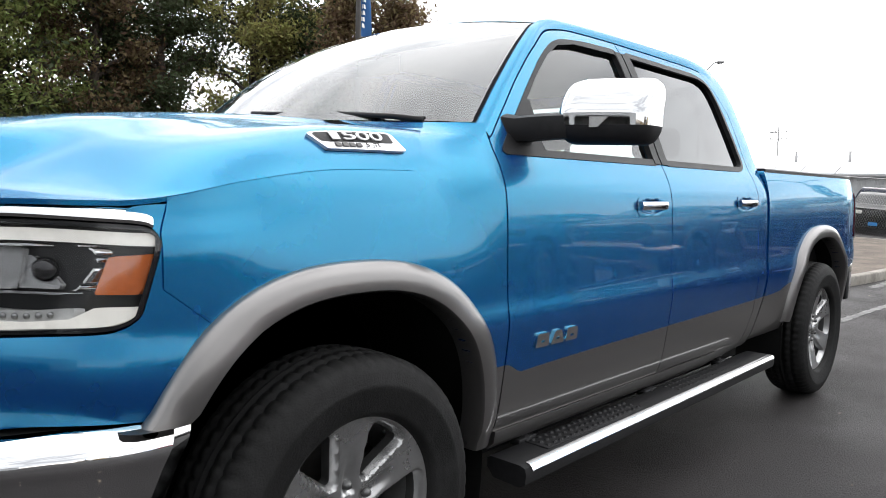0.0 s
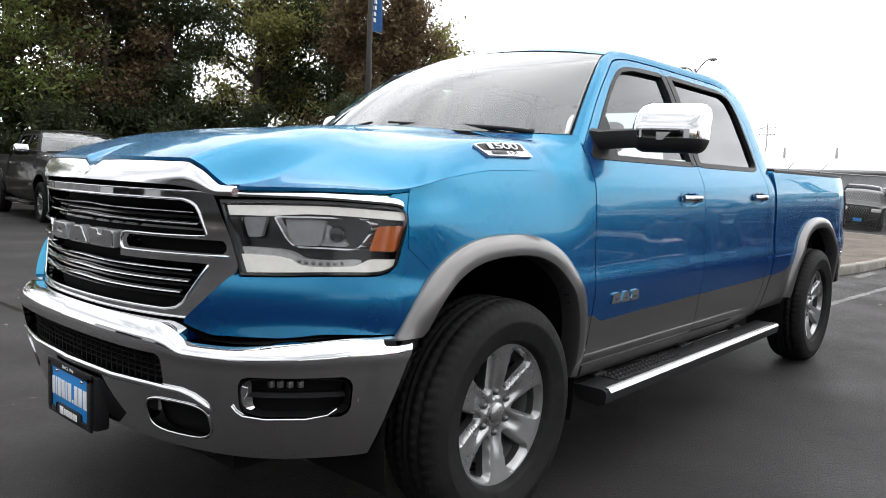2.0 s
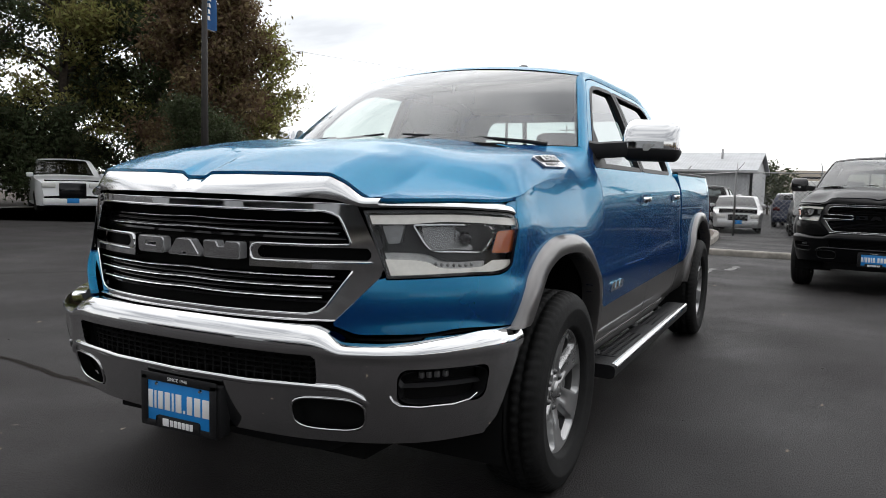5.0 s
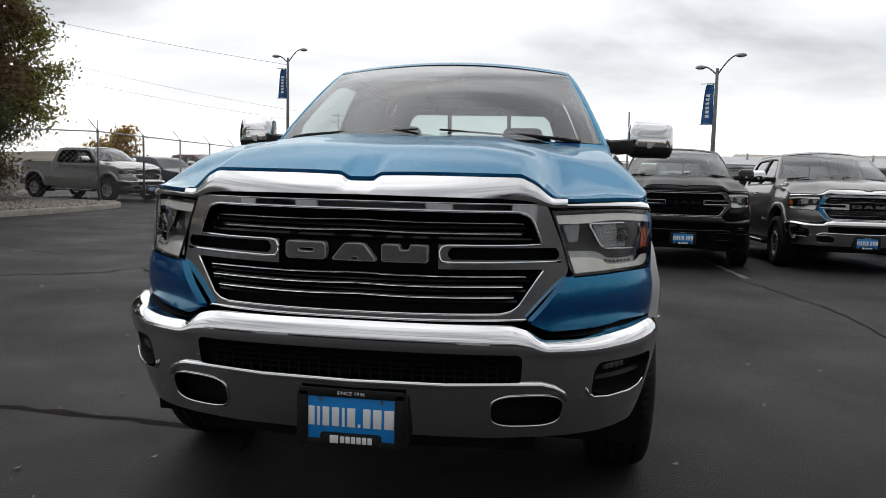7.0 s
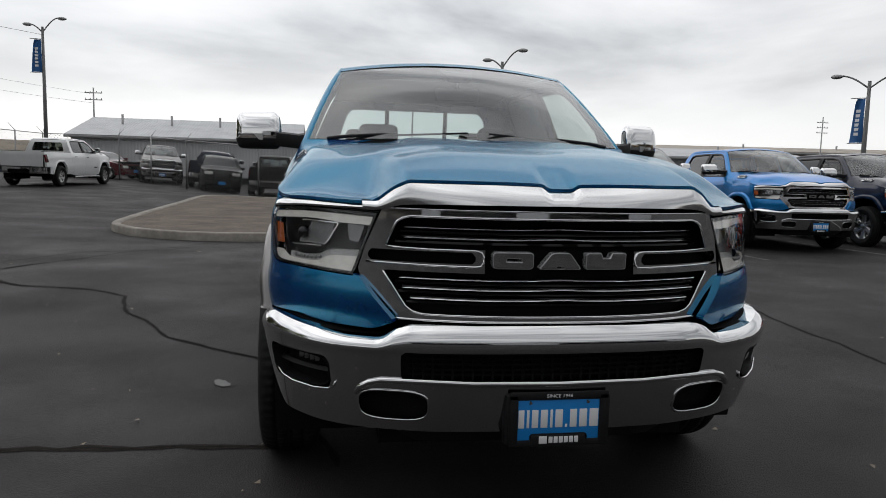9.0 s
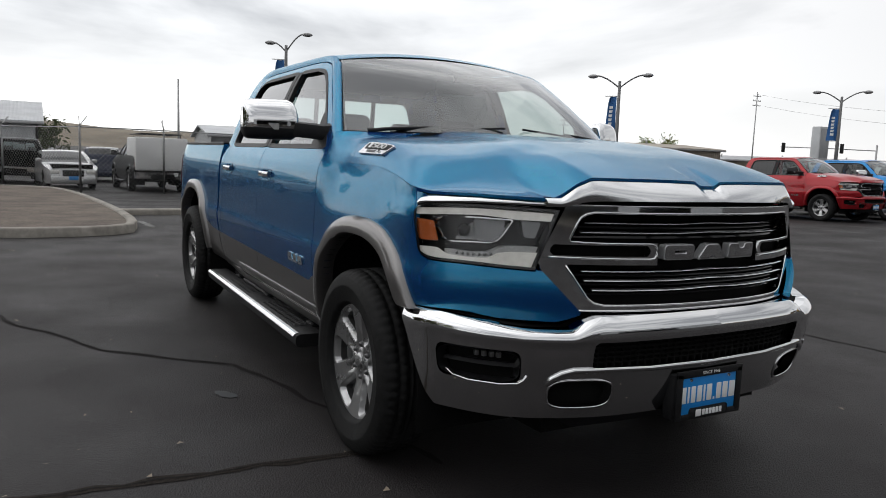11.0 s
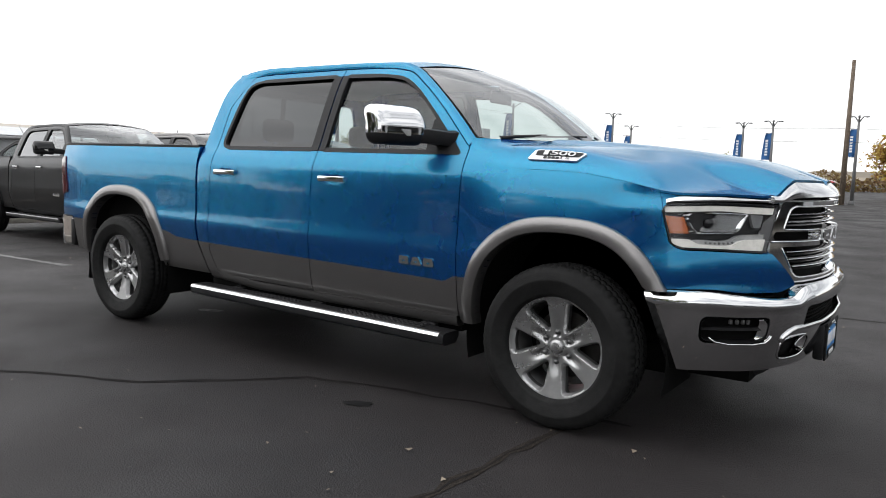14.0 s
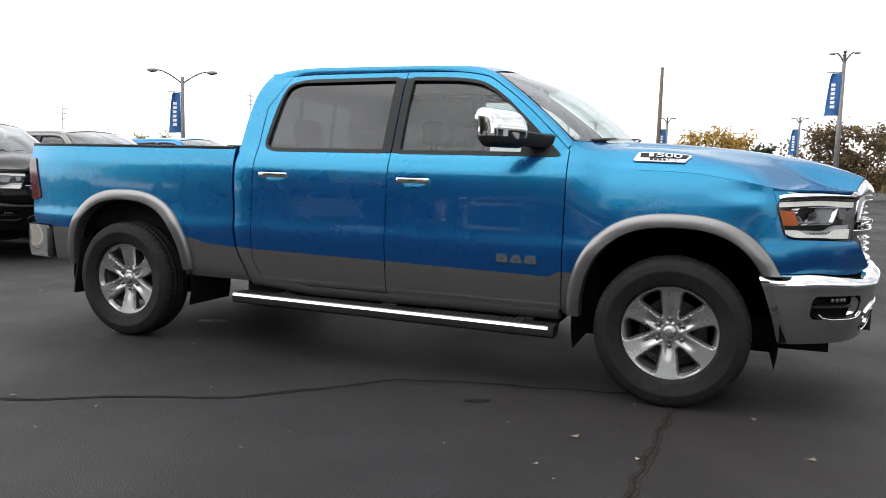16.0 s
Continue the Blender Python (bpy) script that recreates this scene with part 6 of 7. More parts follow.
kerb_line([(-9.55, -2.3), (-9.8, -1.2), (-10.9, -0.8), (-15.0, -0.75), (-22, -1.1), (-26.5, -1.8), (-27.3, -3.3), (-26.3, -4.8), (-20, -4.8), (-13.2, -4.6), (-11.0, -4.3), (-9.9, -3.4)][::-1],
          "kerb", "weathered concrete kerb round a gravel island", True, fill=GRAVEL, fill_name="gravel_island", fill_label="brown gravel island in the car lot", apron=0.55)
kerb_line([(-14.4, -0.6), (-14.45, 1.5), (-14.6, 6.0), (-15.2, 14.0), (-16.2, 30.0)], "kerb", "low concrete kerb behind the parked pickups", wide=0.35, high=0.12)
kerb_line([(-18.3, -13.4), (-17.8, -12.6), (-16.9, -12.1), (-15.5, -11.85), (-12.5, -11.8), (-10.3, -11.85), (-9.8, -12.2), (-10.0, -13.0), (-14.0, -18.6), (-12.6, -20.3), (-4.0, -20.6), (12.0, -20.8), (20.0, -22.0), (20.0, -40.0), (-40.0, -40.0), (-34.0, -28.0), (-20.4, -18.2), (-18.4, -14.6)][::-1],
          "kerb", "concrete kerb along the planted bed", True, fill=SOIL, fill_name="planted_bed", fill_label="dark mulch bed under the trees")
rb = bmesh.new()
for _ in range(1300):
    t = rnd.random()
    x, y = -17.6 + 7.3 * t, -12.15 - 2.6 * rnd.random() ** 1.6 - 0.35 * max(0, -16.6 - (-17.6 + 7.3 * t))
    s = rnd.uniform(0.025, 0.075)
    bmesh.ops.create_icosphere(rb, subdivisions=1, radius=s, matrix=pose(x, y, ground_z(x, y) + 0.125 + s * 0.2, rnd.uniform(0, 360), rnd.uniform(0, 360), 0) @ Matrix.Diagonal((1.3, 0.9, 0.6, 1)))
tagged(part("bed_rocks", rb, [ROCK], None, smooth=False), "pale landscaping rocks in the planted bed", "rocks", kind="stuff")

# ---- the pickup that the camera goes round ----
hero = make_pickup("metallic blue crew cab pickup, silver lower body, chrome grille", PAINT_BLUE, PAINT_SILVER)

# ---- parked vehicles ----
plain = make_pickup("black crew cab pickup parked in a row on asphalt", PAINT_BLUE, PAINT_SILVER, fine=False, group="parked pickups")


def repaint(ob, paint, bright=True):
    for o in ob.children_recursive:
        if o.type != "MESH":
            continue
        for k, s in enumerate(o.material_slots):
            was = o.data.materials[k]
            if was in (PAINT_BLUE, PAINT_SILVER):
                s.link = "OBJECT"
                s.material = paint
            elif was in (CHROME, CHROME_SATIN) and bright:
                s.link = "DATA"
            elif was in (CHROME, CHROME_SATIN) and o.name.split(".")[0] in ("front_bumper", "rear_bumper", "grille", "grille_crown", "grille_bar", "mirror_cap", "bumper_lip", "lamp_brow", "grille_emblem", "edge_trim", "bumper_lip", "tow_hook_rim", "fog_trim"):
                s.link = "OBJECT"
                s.material = paint if o.name.startswith(("front_bumper", "grille_crown", "rear_bumper")) else GLOSS_BLACK


def stand(x, y, yaw, wb=WB):
    """A pose with all four wheels on the sloping ground."""
    d, n = Vector((math.cos(radians(yaw)), math.sin(radians(yaw)))), Vector((-math.sin(radians(yaw)), math.cos(radians(yaw))))
    z = lambda a, b: ground_z(x + d.x * a + n.x * b, y + d.y * a + n.y * b)
    f, r = (z(0, 0.9) + z(0, -0.9)) / 2, (z(-wb, 0.9) + z(-wb, -0.9)) / 2
    l, k = (z(0, 0.9) + z(-wb, 0.9)) / 2, (z(0, -0.9) + z(-wb, -0.9)) / 2
    ax, ay = Vector((d.x, d.y, (f - r) / wb)).normalized(), Vector((n.x, n.y, (l - k) / 1.8)).normalized()
    az = ax.cross(ay).normalized()
    return Matrix.Translation((x, y, f)) @ Matrix((ax, az.cross(ax), az)).transposed().to_4x4()


def park(x, y, yaw, paint, label, bright=True, first=False, scale=1.0):
    m = stand(x, y, yaw)
    ob = plain if first else copy_thing(plain, m)
    if first:
        ob.matrix_basis = m
    repaint(ob, paint, bright)
    tagged(ob, label, "pickup truck", "parked pickups")
    return ob


ROW = [
    (-8.95, 2.62, -5, PAINT_BLACK, "black crew cab pickup with blacked-out grille, parked nose out", False),
    (-9.25, 5.2, -1.6, PAINT_GREY, "granite grey crew cab pickup parked nose out in a row", True),
    (-9.2, 7.95, -3, PAINT_SKY, "bright blue crew cab pickup with chrome grille parked in row", True),
    (-9.6, 10.9, 0, PAINT_NIGHT, "dark navy crew cab pickup parked in a row of pickups", True),
]
more = [(PAINT_RED, "red"), (PAINT_SKY, "blue"), (PAINT_LIGHT, "silver"), (PAINT_BLACK, "black"), (PAINT_RED, "red"), (PAINT_MAROON, "maroon"), (PAINT_BLACK, "black"), (PAINT_GREY, "grey"), (PAINT_WHITE, "white"), (PAINT_BLACK, "black"),
        (PAINT_NIGHT, "dark navy"), (PAINT_LIGHT, "silver"), (PAINT_RED, "red")]
for i, (paint, word) in enumerate(more):
    y = 18.9 + 3.0 * i
    ROW.append((-10.6 + 0.10 * (y - 18.9), y, 2, paint, word + " pickup in the far row of parked pickups", i % 3 != 0))
for i, (x, y, yaw, paint, label, bright) in enumerate(ROW):
    park(x, y, yaw, paint, label, bright, first=i == 0)
# along the trees, noses towards the lot
park(-4.55, -13.1, 84, PAINT_BLACK, "black pickup parked against the tree bed")
park(-1.35, -13.2, 86, PAINT_BLACK, "glossy black pickup parked against the tree bed")
# behind and before the fence
park(-21.6, -14.6, 75, PAINT_LIGHT, "silver older pickup parked behind the chain-link fence")
park(-30.6, -15.2, 70, PAINT_MAROON, "maroon crew cab pickup parked behind the chain-link fence")
park(-31.4, -10.9, 170, PAINT_WHITE, "white crew cab pickup seen from its tail on the lot")
park(-36.4, -8.6, 14, PAINT_GREY, "grey crew cab pickup parked behind the chain-link fence")
park(-35.4, -2.6, 177, PAINT_BLACK, "black pickup parked tail out behind the fence")
park(-22.9, 7.0, 79, PAINT_WHITE, "white extended cab pickup beyond the lot kerb")
park(-19.4, 5.2, 200, PAINT_BLACK, "black pickup beyond the lot kerb, facing away")
park(-39.6, -6.0, 178, PAINT_NIGHT, "dark pickup parked behind the fence near the shed")


def make_car(label, category, paint, top, W, wheels, belt, glass, bottom=0.28, group=""):
    """A car from its side outline: top is (x, z) from nose to tail, glass the x of windscreen foot and head, back head and foot."""
    car = empty("parked_car", label, category, group)
    x1, x0 = top[0][0], top[-1][0]
    tz = mono([(x, z) for x, z in top])

    def half(x, z):
        e = min((x1 - x) / 0.55, (x - x0) / 0.55, 1)
        k = 0.80 + 0.20 * (1 - (1 - max(e, 0)) ** 2)
        return W / 2 * k * (1 - 0.10 * max(0, 0.55 - z) ** 1.0) - (0.40 * max(0, z - belt))

    sx = sorted({round(v, 3) for v in lin(x0, x1, 44)})
    cuts = [lambda u, v, c=c: (math.hypot(u - c, (v - 0.33)) - 0.375) for c in wheels]

    def side(u, w):
        z = bottom + (tz(u) - bottom) * w
        return (u, half(u, z), z)

    win = polygon([(glass[0] + 0.10, belt + 0.04), (glass[1] + 0.08, tz(glass[1]) - 0.10), (glass[2] - 0.05, tz(glass[2]) - 0.10), (glass[3] - 0.12, belt + 0.05)], 0.04)
    to = lambda u, w: (u, bottom + (tz(u) - bottom) * w)
    body = surface(side, sx, lin(0, 1, 18), [lambda u, w, c=c: c(*to(u, w)) for c in cuts] + [lambda u, w: win(*to(u, w))])
    pair("body_side", body, [paint], car)
    crown = surface(lambda u, v: (u, v * half(u, tz(u)), tz(u) + 0.035 * (1 - v * v)), sx, lin(-1, 1, 10),
                    matfn=lambda u, v: 1 if (glass[1] < u < glass[0] - 0.02 or glass[3] + 0.02 < u < glass[2]) and abs(v) < 0.9 else 0)
    part("body_top", crown, [paint, GLASS_DARK], car)
    pane = surface(lambda u, v: (u, half(u, v) - 0.012, v), lin(glass[3], glass[0], 30), lin(belt, max(z for _, z in top), 12), [lambda u, v: -win(u, v)])
    pair("side_glass", facing(pane, (0, 1, 0)), [GLASS_DARK], car)
    pillar = box(bmesh.new(), (glass[1] + glass[2]) / 2 - 0.05, (glass[1] + glass[2]) / 2 + 0.05, W / 2 - 0.12, W / 2 - 0.06, belt, max(z for _, z in top) - 0.09, 0.01)
    for v in pillar.verts:
        v.co.y = half(v.co.x, v.co.z) - 0.004
    pair("pillar", pillar, [BLACK_PLASTIC], car)
    inside = bmesh.new()
    box(inside, x0 + 0.2, x1 - 0.15, -W / 2 + 0.22, W / 2 - 0.22, 0.25, belt - 0.05)
    part("underbody", inside, [MATTE_BLACK], car, smooth=False)
    nose_z = tz(x1 - 0.12)
    gr = box(bmesh.new(), x1 - 0.06, x1 + 0.02, -0.36, 0.36, 0.48, nose_z - 0.02, 0.02)
    part("grille", gr, [GLOSS_BLACK], car)
    pair("headlamp", box(bmesh.new(), x1 - 0.30, x1 - 0.02, 0.44, W / 2 * 0.86, nose_z - 0.16, nose_z - 0.02, 0.03), [LAMP_WHITE], car)
    part("front_bumper", box(bmesh.new(), x1 - 0.25, x1 + 0.05, -W / 2 * 0.84, W / 2 * 0.84, bottom, 0.50, 0.05), [paint], car)
    part("rear_bumper", box(bmesh.new(), x0 - 0.04, x0 + 0.25, -W / 2 * 0.84, W / 2 * 0.84, bottom, 0.55, 0.05), [paint], car)
    pair("tail_lamp", box(bmesh.new(), x0 - 0.02, x0 + 0.15, W / 2 * 0.52, W / 2 * 0.84, belt - 0.24, belt - 0.08, 0.02), [RED_LENS], car)
    part("front_plate", box(bmesh.new(), x1 + 0.045, x1 + 0.06, -0.16, 0.16, 0.36, 0.50, 0.003), [PLATE_BLUE], car)
    pair("mirror", box(bmesh.new(), glass[0] - 0.30, glass[0] - 0.16, W / 2 - 0.03, W / 2 + 0.16, belt + 0.02, belt + 0.15, 0.03), [paint], car)
    tyre_mesh, rim_mesh = CAR_WHEEL
    for c in wheels:
        for s in (1, -1):
            w = new("wheel", rim_mesh)
            w.parent, w.matrix_basis = car, pose(c, s * (W / 2 - 0.13), 0.33, 0, 0, 0 if s > 0 else 180) @ Matrix.Diagonal((0.82, 0.85, 0.82, 1))
            t = new("tyre", tyre_mesh)
            t.parent = w
    return car


_t, _r, _b = wheel_bms(False)
CAR_WHEEL = finish(_t, "car_tyre", [RUBBER]), finish(_r, "car_rim", [RIM_SILVER, RIM_DARK])
_b.free()
SUV_TOP = [(0.88, 0.55), (0.86, 0.80), (0.70, 0.99), (0.2, 1.07), (-0.28, 1.13), (-0.62, 1.34), (-1.05, 1.60), (-1.6, 1.66), (-2.6, 1.66), (-3.15, 1.58), (-3.42, 1.30), (-3.58, 1.02), (-3.62, 0.5)]
SEDAN_TOP = [(0.90, 0.45), (0.88, 0.62), (0.70, 0.78), (0.1, 0.90), (-0.40, 0.97), (-0.85, 1.20), (-1.30, 1.39), (-1.8, 1.44), (-2.3, 1.41), (-2.9, 1.20), (-3.3, 1.05), (-3.65, 1.02), (-3.78, 0.85), (-3.80, 0.5)]


def put_car(kind, x, y, yaw, paint, label):
    if kind == "suv":
        car = make_car(label, "car", paint, SUV_TOP, 1.88, (0.0, -2.76), 1.08, (-0.28, -1.05, -2.75, -3.40), group="parked cars")
    else:
        car = make_car(label, "car", paint, SEDAN_TOP, 1.82, (0.0, -2.75), 0.98, (-0.40, -1.30, -2.30, -3.25), 0.22, group="parked cars")
    car.matrix_basis = stand(x, y, yaw, 2.75)
    return car


put_car("suv", -11.9, -18.3, 60, PAINT_WHITE, "white mid-size SUV parked against the tree bed")
put_car("suv", -26.3, -14.9, 72, PAINT_NIGHT, "dark grey SUV parked behind the chain-link fence")
put_car("sedan", -38.6, -11.0, 60, PAINT_MAROON, "maroon sedan parked behind the fence")
put_car("suv", -33.4, -5.3, 10, PAINT_BLACK, "black boxy off-road car parked behind the fence")
put_car("sedan", -28.6, -1.0, 6, PAINT_LIGHT, "silver sedan parked behind the chain-link fence")
put_car("sedan", 2.9, 42.0, -170, PAINT_WHITE, "white sedan parked at the far end of the lot")
put_car("sedan", -36.0, -19.5, 10, PAINT_BLACK, "dark sedan parked behind the fence")
put_car("suv", -39.5, 1.0, 175, PAINT_NIGHT, "dark car parked near the workshop")


def utility_truck(x, y, yaw):
    """A pickup with a tall white service box and a ladder rack."""
    ob = park(x, y, yaw, PAINT_BLACK, "black work pickup carrying a tall white service box")
    bx = box(bmesh.new(), -4.74, -2.86, -0.93, 0.93, 0.80, 2.02, 0.05)
    part("service_box", bx, [material("white_box_panel", (0.70, 0.70, 0.69), 0.5, vary=0.06, vary_scale=4, dirt=0.1)], ob)
    for y_ in (-0.465, 0.465):
        part("box_door", box(bmesh.new(), -4.765, -4.74, y_ - 0.44, y_ + 0.44, 0.86, 1.96, 0.01), [bpy.data.materials["white_box_panel"]], ob)
    rack = bmesh.new()
    for yy in (-0.7, 0.7):
        tube(rack, [(-4.7, yy, 2.16), (-2.2, yy, 2.16)], 0.02, 6)
    for xx in (-4.6, -3.8, -3.0):
        tube(rack, [(xx, -0.7, 2.02), (xx, -0.7, 2.16), (xx, 0.7, 2.16), (xx, 0.7, 2.02)], 0.018, 6)
    part("ladder_rack", rack, [BLACK_PLASTIC], ob)
    return ob


utility_truck(-31.0, 1.75, 183)

# ---- chain-link fence ----
GALV = material("galvanised_steel", (0.33, 0.33, 0.33), 0.45, 0.7, vary=0.15, vary_scale=12)


def wire_material():
    """Woven wire: two families of slanting strands, with open air between."""
    m = bpy.data.materials.new("chain_link_wire")
    m.use_nodes = True
    nt = m.node_tree
    nt.nodes.clear()
    out, mix, tr = nt.nodes.new("ShaderNodeOutputMaterial"), nt.nodes.new("ShaderNodeMixShader"), nt.nodes.new("ShaderNodeBsdfTransparent")
    df = nt.nodes.new("ShaderNodeBsdfPrincipled")
    df.inputs["Base Color"].default_value = (0.25, 0.25, 0.25, 1)
    df.inputs["Metallic"].default_value, df.inputs["Roughness"].default_value = 0.6, 0.5
    uv = nt.nodes.new("ShaderNodeUVMap")
    fac = None
    for sgn in (1, -1):
        mp = nt.nodes.new("ShaderNodeMapping")
        mp.inputs["Rotation"].default_value = (0, 0, sgn * math.pi / 4)
        nt.links.new(uv.outputs["UV"], mp.inputs["Vector"])
        wv = nt.nodes.new("ShaderNodeTexWave")
        wv.inputs["Scale"].default_value, wv.inputs["Distortion"].default_value = 2.8, 0.0
        nt.links.new(mp.outputs["Vector"], wv.inputs["Vector"])
        th = nt.nodes.new("ShaderNodeMath")
        th.operation = "GREATER_THAN"
        th.inputs[1].default_value = 0.985
        nt.links.new(wv.outputs["Fac"], th.inputs[0])
        if fac is None:
            fac = th.outputs[0]
        else:
            mx = nt.nodes.new("ShaderNodeMath")
            mx.operation = "MAXIMUM"
            nt.links.new(fac, mx.inputs[0])
            nt.links.new(th.outputs[0], mx.inputs[1])
            fac = mx.outputs[0]
    nt.links.new(fac, mix.inputs["Fac"])
    nt.links.new(tr.outputs["BSDF"], mix.inputs[1])
    nt.links.new(df.outputs["BSDF"], mix.inputs[2])
    nt.links.new(mix.outputs["Shader"], out.inputs["Surface"])
    return m


WIRE = wire_material()


def fence_run(pts, label, height=2.25, gap=3.3):
    fence = empty("chain_link_fence", label, "fence", m=None)
    for (ax, ay), (bx, by) in zip(pts, pts[1:]):
        n = max(1, round(math.hypot(bx - ax, by - ay) / gap))
        for k in range(n + 1):
            x, y = ax + (bx - ax) * k / n, ay + (by - ay) * k / n
            z = ground_z(x, y)
            pb = tube(bmesh.new(), [(x, y, z - 0.05), (x, y, z + height + 0.05)], 0.035, 8)
            d = Vector((by - ay, ax - bx)).normalized() * -0.28
            tube(pb, [(x, y, z + height + 0.03), (x + d.x, y + d.y, z + height + 0.36)], 0.014, 6)
            part("post", pb, [GALV], fence)
        rail = tube(bmesh.new(), [(ax + (bx - ax) * k / 8, ay + (by - ay) * k / 8, ground_z(ax + (bx - ax) * k / 8, ay + (by - ay) * k / 8) + height) for k in range(9)], 0.022, 6)
        part("top_rail", rail, [GALV], fence)
        nb = bmesh.new()
        uvl = nb.loops.layers.uv.new("UVMap")
        ln, m = math.hypot(bx - ax, by - ay), 10
        prev = None
        for k in range(m + 1):
            x, y = ax + (bx - ax) * k / m, ay + (by - ay) * k / m
            q = [nb.verts.new((x, y, ground_z(x, y) + h)) for h in (0.03, height)]
            if prev:
                f = nb.faces.new((prev[0], q[0], q[1], prev[1]))
                for lp, (u, v) in zip(f.loops, ((ln * (k - 1) / m, 0), (ln * k / m, 0), (ln * k / m, height), (ln * (k - 1) / m, height))):
                    lp[uvl].uv = (u, v)
            prev = q
        part("wire_mesh", nb, [WIRE], fence, smooth=False)
    return fence


fence_run([(-15.6, -15.6), (-17.2, -12.9), (-20.2, -13.2), (-29.6, -14.2), (-37.2, -14.4)], "galvanised chain-link fence with angled post tops beside asphalt")
fence_run([(-37.2, -14.4), (-36.9, -10.7), (-32.6, -6.7), (-29.2, -3.2), (-25.2, -0.8), (-25.2, 1.9), (-26.3, 9.0)], "galvanised chain-link fence along the back lot")
fence_run([(-14.0, -27.0), (2.0, -27.0), (14.0, -27.0)], "chain-link fence behind the trees")

# ---- street lamps ----
POLE_GREY = material("lamp_post_paint", (0.16, 0.16, 0.16), 0.5, 0.3, vary=0.15, vary_scale=6)
POLE_WOOD = material("utility_pole_wood", (0.13, 0.10, 0.075), 0.9, vary=0.3, vary_scale=10, bump=0.4, bump_scale=40)
BANNER = material("banner_cloth", (0.022, 0.10, 0.27), 0.8, vary=0.12, vary_scale=3)
POLE_DARK = material("dark_post_paint", (0.030, 0.027, 0.025), 0.7, vary=0.2, vary_scale=6)
LAMP_HEAD = material("lamp_head_grey", (0.30, 0.30, 0.30), 0.45, 0.4, vary=0.1, vary_scale=10)


def street_lamp(x, y, height, yaw, label, heads=2, banner=True, base_z=None, even=False):
    lamp = empty("street_lamp", label, "street lamp", "street lamps", pose(x, y, ground_z(x, y) if base_z is None else base_z, 0, 0, yaw))
    part("pole", tube(bmesh.new(), [(0, 0, 0), (0, 0, height * 0.5), (0, 0, height)], [0.10, 0.08, 0.055], 12), [POLE_DARK if heads == 1 else POLE_GREY], lamp)
    part("base", box(bmesh.new(), -0.16, 0.16, -0.16, 0.16, 0, 0.22, 0.03), [POLE_GREY], lamp)
    for k in range(heads):
        s = (1, -1)[k % 2]
        reach, up = (0.95, 0.22) if even else (((0.70, 0.45) if s > 0 else (0.50, 0.08)) if heads < 4 else (0.28, 0.12))
        ca, sa = (0, 1) if k < 2 else (1, 0)
        arm = bmesh.new()
        pts = [(ca * s * reach * t, sa * s * reach * t, height - 0.25 + (up + 0.25) * math.sin(t * math.pi / 2)) for t in lin(0, 1, 8)]
        tube(arm, pts, 0.028, 8)
        arm_o = part("arm", arm, [POLE_GREY], lamp)
        hd = bmesh.new()
        bmesh.ops.create_uvsphere(hd, u_segments=14, v_segments=8, radius=1.0, matrix=Matrix.Translation((ca * s * (reach + 0.10), sa * s * (reach + 0.10), pts[-1][2] - 0.02)) @ Matrix.Diagonal((0.11 + 0.09 * ca, 0.11 + 0.09 * sa, 0.08, 1)) @ Matrix.Scale(0.6 if heads > 3 else 1.0, 4))
        part("lamp_head", hd, [LAMP_HEAD], arm_o)
    if banner:
        for t in (height - 0.55, height - 2.05):
            arm_b = part("banner_arm", tube(bmesh.new(), [(0, 0, t), (0, -0.54, t)], 0.015, 6), [POLE_GREY], lamp)
        fl = surface(lambda u, v: (0.07 * math.sin(u * 4 + v * 2.2), -0.06 - 0.44 * u * (0.62 + 0.38 * (1 - v) ** 0.5), height - 2.03 + 1.46 * v), lin(0, 1, 8), lin(0, 1, 16))
        part("banner", fl, [BANNER], arm_b)
        bars = bmesh.new()
        for j in range(6):
            v = 0.16 + 0.105 * j
            z = height - 2.03 + 1.46 * v
            for side in (-0.02, 0.02):
                box(bars, 0.07 * math.sin(2 + v * 2.2) + side - 0.003, 0.07 * math.sin(2 + v * 2.2) + side + 0.003, -0.34, -0.20, z, z + 0.10)
        part("banner_print", bars, [PLATE_WHITE], arm_b, smooth=False)
    return lamp


street_lamp(-33.6, -13.05, 6.95, 12, "grey double-arm street lamp with torn blue banner")
street_lamp(-25.6, 6.45, 5.75, -22, "grey double-arm street lamp with blue banner behind pickups")
street_lamp(-18.8, 17.3, 4.7, -58, "grey double-arm street lamp with blue banner on pole", even=True)
street_lamp(-18.7, 30.8, 5.1, -57, "double-arm street lamp with blue banner near the road", even=True)
street_lamp(-11.1, -12.0, 6.95, 284, "tall dark lamp post with blue banner before trees", heads=1)
for t_, x, y, h in ((0, -15.9, 37.8, 4.9), (1, -17.07, 43.79, 4.6), (2, -9.55, 42.3, 4.5), (3, -7.5, 40.3, 4.4), (4, -3.4, 41.0, 4.6), (5, 3.9, 43.5, 4.8), (6, 3.73, 24.55, 5.6)):
    street_lamp(x, y, h, -60 - 6 * t_, "far lot light pole with several heads and blue banner", heads=4)


